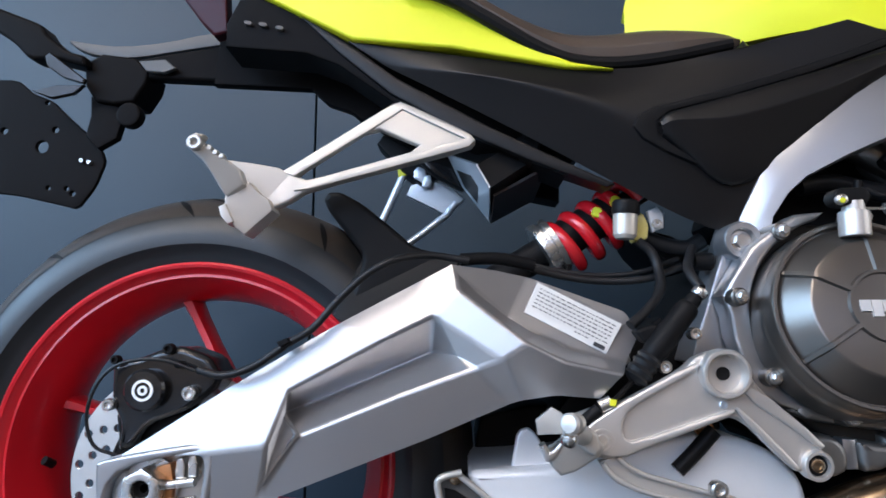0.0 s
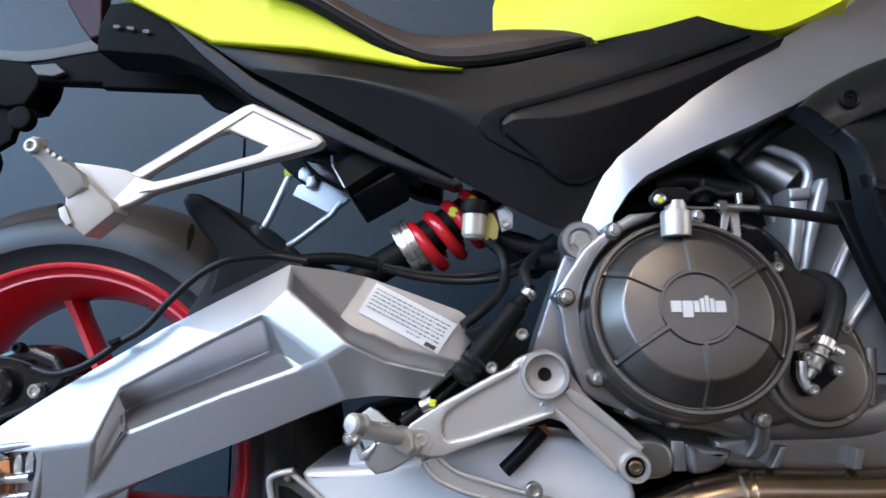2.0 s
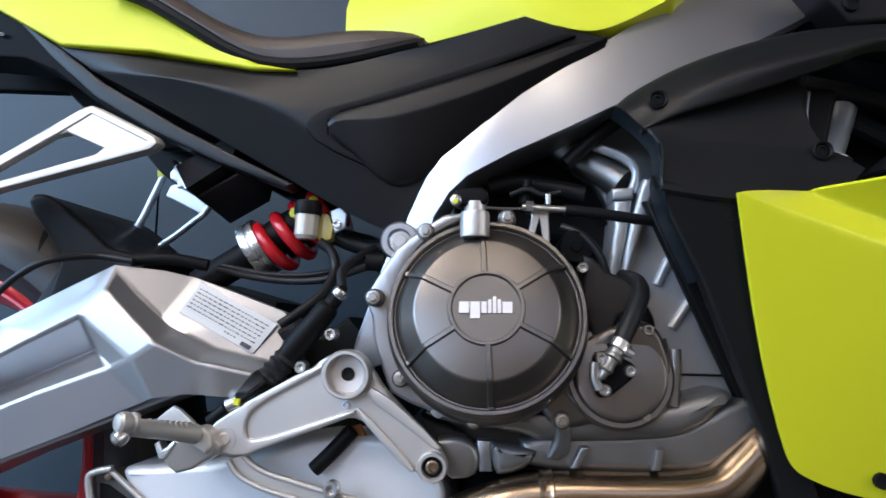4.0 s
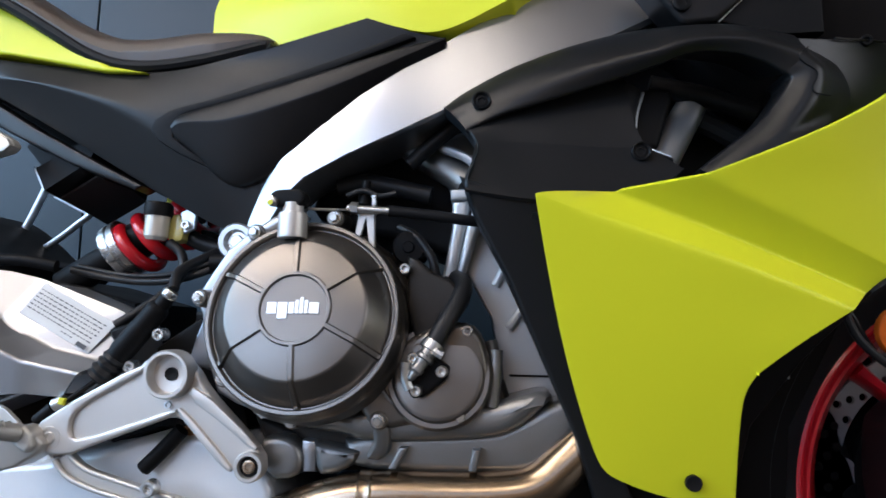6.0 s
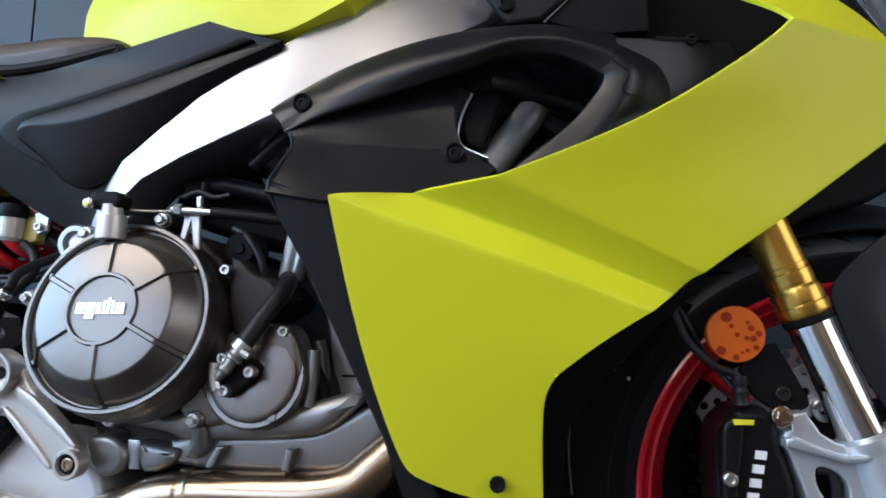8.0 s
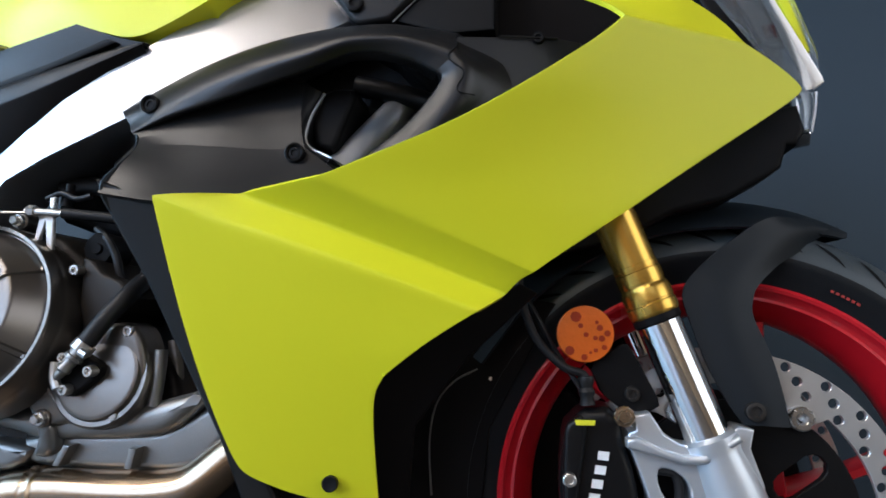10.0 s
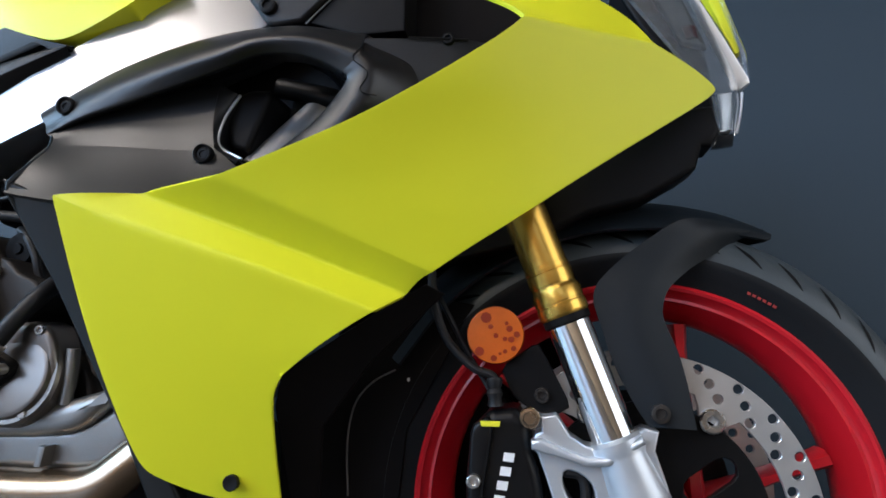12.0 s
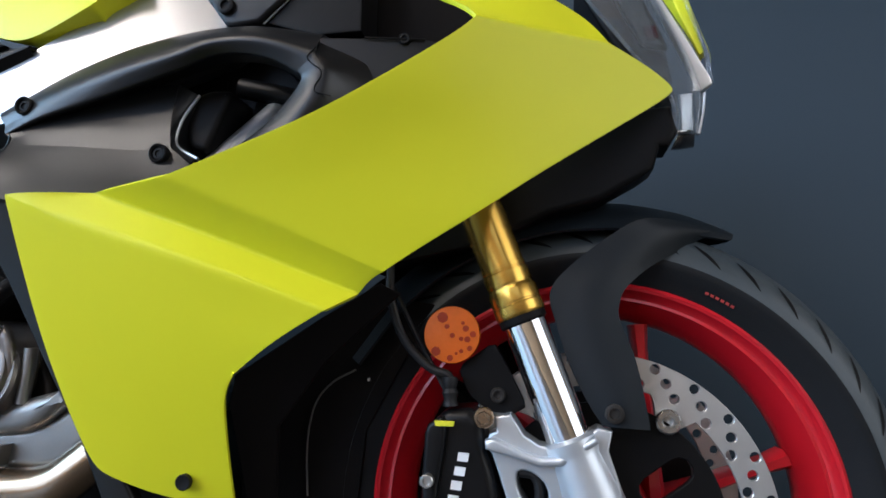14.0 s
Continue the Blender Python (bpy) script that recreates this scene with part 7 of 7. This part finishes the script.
# ---------------------------------------------------------------- engine details
of = (0.6544, -0.214, 0.5481)
lever = part("clutch_lever_housing", lathe([(0.0125, 0.0), (0.0132, 0.001), (0.0132, 0.021), (0.0122, 0.023), (0.0095, 0.023), (0.0095, 0.032)], of, (0, 0, 1), 28), PLATE, engine, "machined clutch lever housing")
part("lever", prism(slot(*[(0.6420, 0.5838), (0.6590, 0.5842)], 0.0082), -0.222, -0.204, 0.003, 3), BLACK, lever, "black clutch release lever")
part("cable_nipple", lathe([(0.0048, 0), (0.0048, 0.005), (0.003, 0.006)], (0.6381, -0.222, 0.5802), seg=16), STEEL, lever)
part("paint_mark", prism(circle((0.6374, 0.5788), 0.0026, 8), -0.2285, -0.2270, 0), MARKER, lever)
bar("cable", [(0.6639, -0.2, 0.5781), (0.6801, -0.195, 0.5778), (0.6991, -0.19, 0.5786)], 0.0013, STEEL, lever, "bare clutch cable", 8)
cst = part("cable_stay", prism3([(0.7022, -0.182, 0.5807), (0.7269, -0.182, 0.5837), (0.7283, -0.182, 0.5783), (0.723, -0.182, 0.5751), (0.724, -0.182, 0.5418), (0.7179, -0.182, 0.5445), (0.7146, -0.182, 0.573), (0.7063, -0.182, 0.5418), (0.7023, -0.182, 0.5461), (0.7073, -0.182, 0.5741)], 0.004, 0.001, 1), PLATE, engine, "bright cable stay")
bar("adjuster", [(0.6979, -0.188, 0.5806), (0.7382, -0.188, 0.5776)], 0.0034, STEEL, cst)
part("nut", tube([(0.7011, -0.188, 0.5806), (0.7083, -0.188, 0.58)], 0.0058, 6, 2, smooth=False), STEEL, cst)
part("clip", prism3([(0.7201, -0.186, 0.5938), (0.7253, -0.186, 0.5948), (0.7249, -0.186, 0.5829), (0.7208, -0.186, 0.583)], 0.006, 0.001, 1), STEEL, cst)
bar("cable_sleeve", [(0.7372, -0.188, 0.5776), (0.7713, -0.18, 0.5751), (0.8107, -0.17, 0.5712), (0.8551, -0.15, 0.5687)], 0.0052, HOSE, engine, "black clutch cable sleeve")
bar("throttle_hose", [(0.7457, -0.12, 0.6390), (0.7755, -0.12, 0.6659), (0.8083, -0.12, 0.6898), (0.8250, -0.12, 0.7010)], 0.0078, HOSE, bike, "black throttle hose")
bar("coolant_pipe", [(0.7400, -0.080, 0.6720), (0.7640, -0.086, 0.6540), (0.7930, -0.098, 0.6331), (0.8080, -0.106, 0.6200)], 0.0165, CASE, engine, "grey coolant pipe", 20)
part("pipe_flange", tube([(0.7782, -0.110, 0.6600), (0.8080, -0.118, 0.6450), (0.8185, -0.120, 0.6280), (0.8130, -0.120, 0.6080)], 0.0050, 10, 5), CYL, engine, "bright cast flange of the coolant pipe")
bar("breather_hose", [(0.6659, -0.1, 0.6202), (0.6961, -0.1, 0.6249), (0.7259, -0.1, 0.6196), (0.7671, -0.1, 0.6099)], 0.010, HOSE, bike, "thick black breather hose")
bar("wire", [(0.6877, -0.15, 0.6001), (0.7045, -0.15, 0.6057), (0.7209, -0.15, 0.5998), (0.7375, -0.15, 0.6025)], 0.003, HOSE, bike, "black wire above the engine")
part("injector", lathe([(0.007, 0), (0.007, 0.014), (0.0045, 0.016), (0.0045, 0.024)], (0.7032, -0.14, 0.5933), (0.1, 0, 1), 14), BLACK, engine)
part("starter", prism([(0.7544, 0.5367), (0.7647, 0.5335), (0.7762, 0.5216), (0.7951, 0.5141), (0.8082, 0.4982), (0.8005, 0.4856), (0.7868, 0.4792), (0.78, 0.4634), (0.7618, 0.4581), (0.7542, 0.4896)], -0.178, -0.08, 0.004, 3), DARKCAST, engine, "dark cast housing beside the clutch cover")
part("thermostat_cap", lathe([(0.017, -0.03), (0.017, 0.0), (0.015, 0.003), (0.006, 0.0035), (0.005, 0.006), (0.0005, 0.006)], (0.7515, -0.15, 0.5478), seg=28), BLACK, engine, "black round thermostat cap")
bar("wire_loop", [(0.7398, -0.14, 0.5693), (0.758, -0.15, 0.5591), (0.7738, -0.155, 0.5388), (0.7803, -0.155, 0.5194), (0.7887, -0.15, 0.5115)], 0.0042, HOSE, engine, "black wire loop", 10)
wp = part("water_elbow", tube([(0.7980, -0.140, 0.5180), (0.8060, -0.162, 0.5120), (0.8060, -0.180, 0.5000), (0.7985, -0.191, 0.4845), (0.7900, -0.198, 0.4690), (0.7794, -0.204, 0.4497)], (0.0088, 0.0084), 18, 6), HOSE, engine, "black coolant elbow hose")
ed = (Vector((0.7697, -0.208, 0.4341)) - Vector((0.7881, -0.2, 0.4615))).normalized()
part("hose_clamp", lathe([(0.0090, -0.0042), (0.0100, -0.0042), (0.0100, 0.0042), (0.0090, 0.0042)], (0.7813, -0.203, 0.4526), ed, 24), STEEL, wp, "bright hose clamp")
part("clamp_screw", tube([(0.7853, -0.212, 0.4489), (0.7917, -0.212, 0.4451)], 0.0038, 8, 2), STEEL, wp)
part("inlet_neck", lathe([(0.0074, 0.0), (0.0074, 0.005), (0.0086, 0.006), (0.0086, 0.009), (0.0062, 0.010), (0.0055, 0.016), (0.0064, 0.018), (0.0064, 0.021), (0.0044, 0.023), (0.0038, 0.028), (0.0015, 0.031)], (0.7793, -0.204, 0.4487), ed, 24), CASE, wp, "bright pump inlet neck")
part("pump_neck", prism3([(0.7611, -0.2, 0.4465), (0.7719, -0.2, 0.4485), (0.7965, -0.2, 0.4364), (0.795, -0.2, 0.4252), (0.774, -0.2, 0.4083), (0.7624, -0.2, 0.4072), (0.7563, -0.2, 0.4237)], 0.018, 0.004, 3, 1), BLACK, engine, "black pump inlet flange")
part("pump_arm", tube([(0.7589, -0.208, 0.4389), (0.7588, -0.208, 0.4253), (0.7627, -0.208, 0.4157)], 0.0045, 10, 3), STEEL, engine)
for p in ((0.7654, -0.203, 0.4426), (0.7903, -0.202, 0.4311), (0.768, -0.203, 0.4144), (0.7533, -0.182, 0.5234), (0.8115, -0.180, 0.4670)):
    bolt(engine, p, 0.0052, "socket", 0.006)
bar("oil_line", [(0.7241, -0.184, 0.4324), (0.7407, -0.184, 0.4049), (0.7553, -0.184, 0.3936)], 0.0018, BRONZE, pump)

bar("case_web", [(0.8318, -0.14, 0.4583), (0.8381, -0.14, 0.426), (0.8338, -0.14, 0.3939)], 0.006, CASE, engine)
bar("head_seam", [(0.8496, -0.117, 0.4236), (0.8768, -0.117, 0.4234), (0.9037, -0.117, 0.4231)], 0.0012, BLACK, engine, "", 6)

# exhaust header in heat-tinted steel
pipe = bar("exhaust_pipe", [(0.609, -0.16, 0.2788), (0.6748, -0.165, 0.3059), (0.724, -0.165, 0.316), (0.8000, -0.165, 0.3175), (0.8416, -0.165, 0.3195), (0.8730, -0.163, 0.3260), (0.8965, -0.158, 0.3440), (0.9190, -0.150, 0.3660), (0.9330, -0.135, 0.3900)], 0.0215, TITAN, bike, "heat-tinted stainless exhaust pipe", 24)
part("joint_band", lathe([(0.0220, -0.007), (0.0245, -0.005), (0.0235, -0.002), (0.0235, 0.002), (0.0245, 0.005), (0.0220, 0.007)], (0.7197, -0.165, 0.3148), (1, 0, 0.06), 32), TITAN, pipe, "pressed joint band")
# black filler added for the shade behind and below the exhaust
part("shadow_cowl", prism([(0.6922, 0.3202), (0.8083, 0.3228), (0.8529, 0.3501), (0.8973, 0.373), (0.9744, 0.3019), (0.9744, 0.2508), (0.6382, 0.234), (0.606, 0.2648)], -0.12, 0.12, 0.006, 2), BLACK, bike, "black belly filler for the shade under the engine")
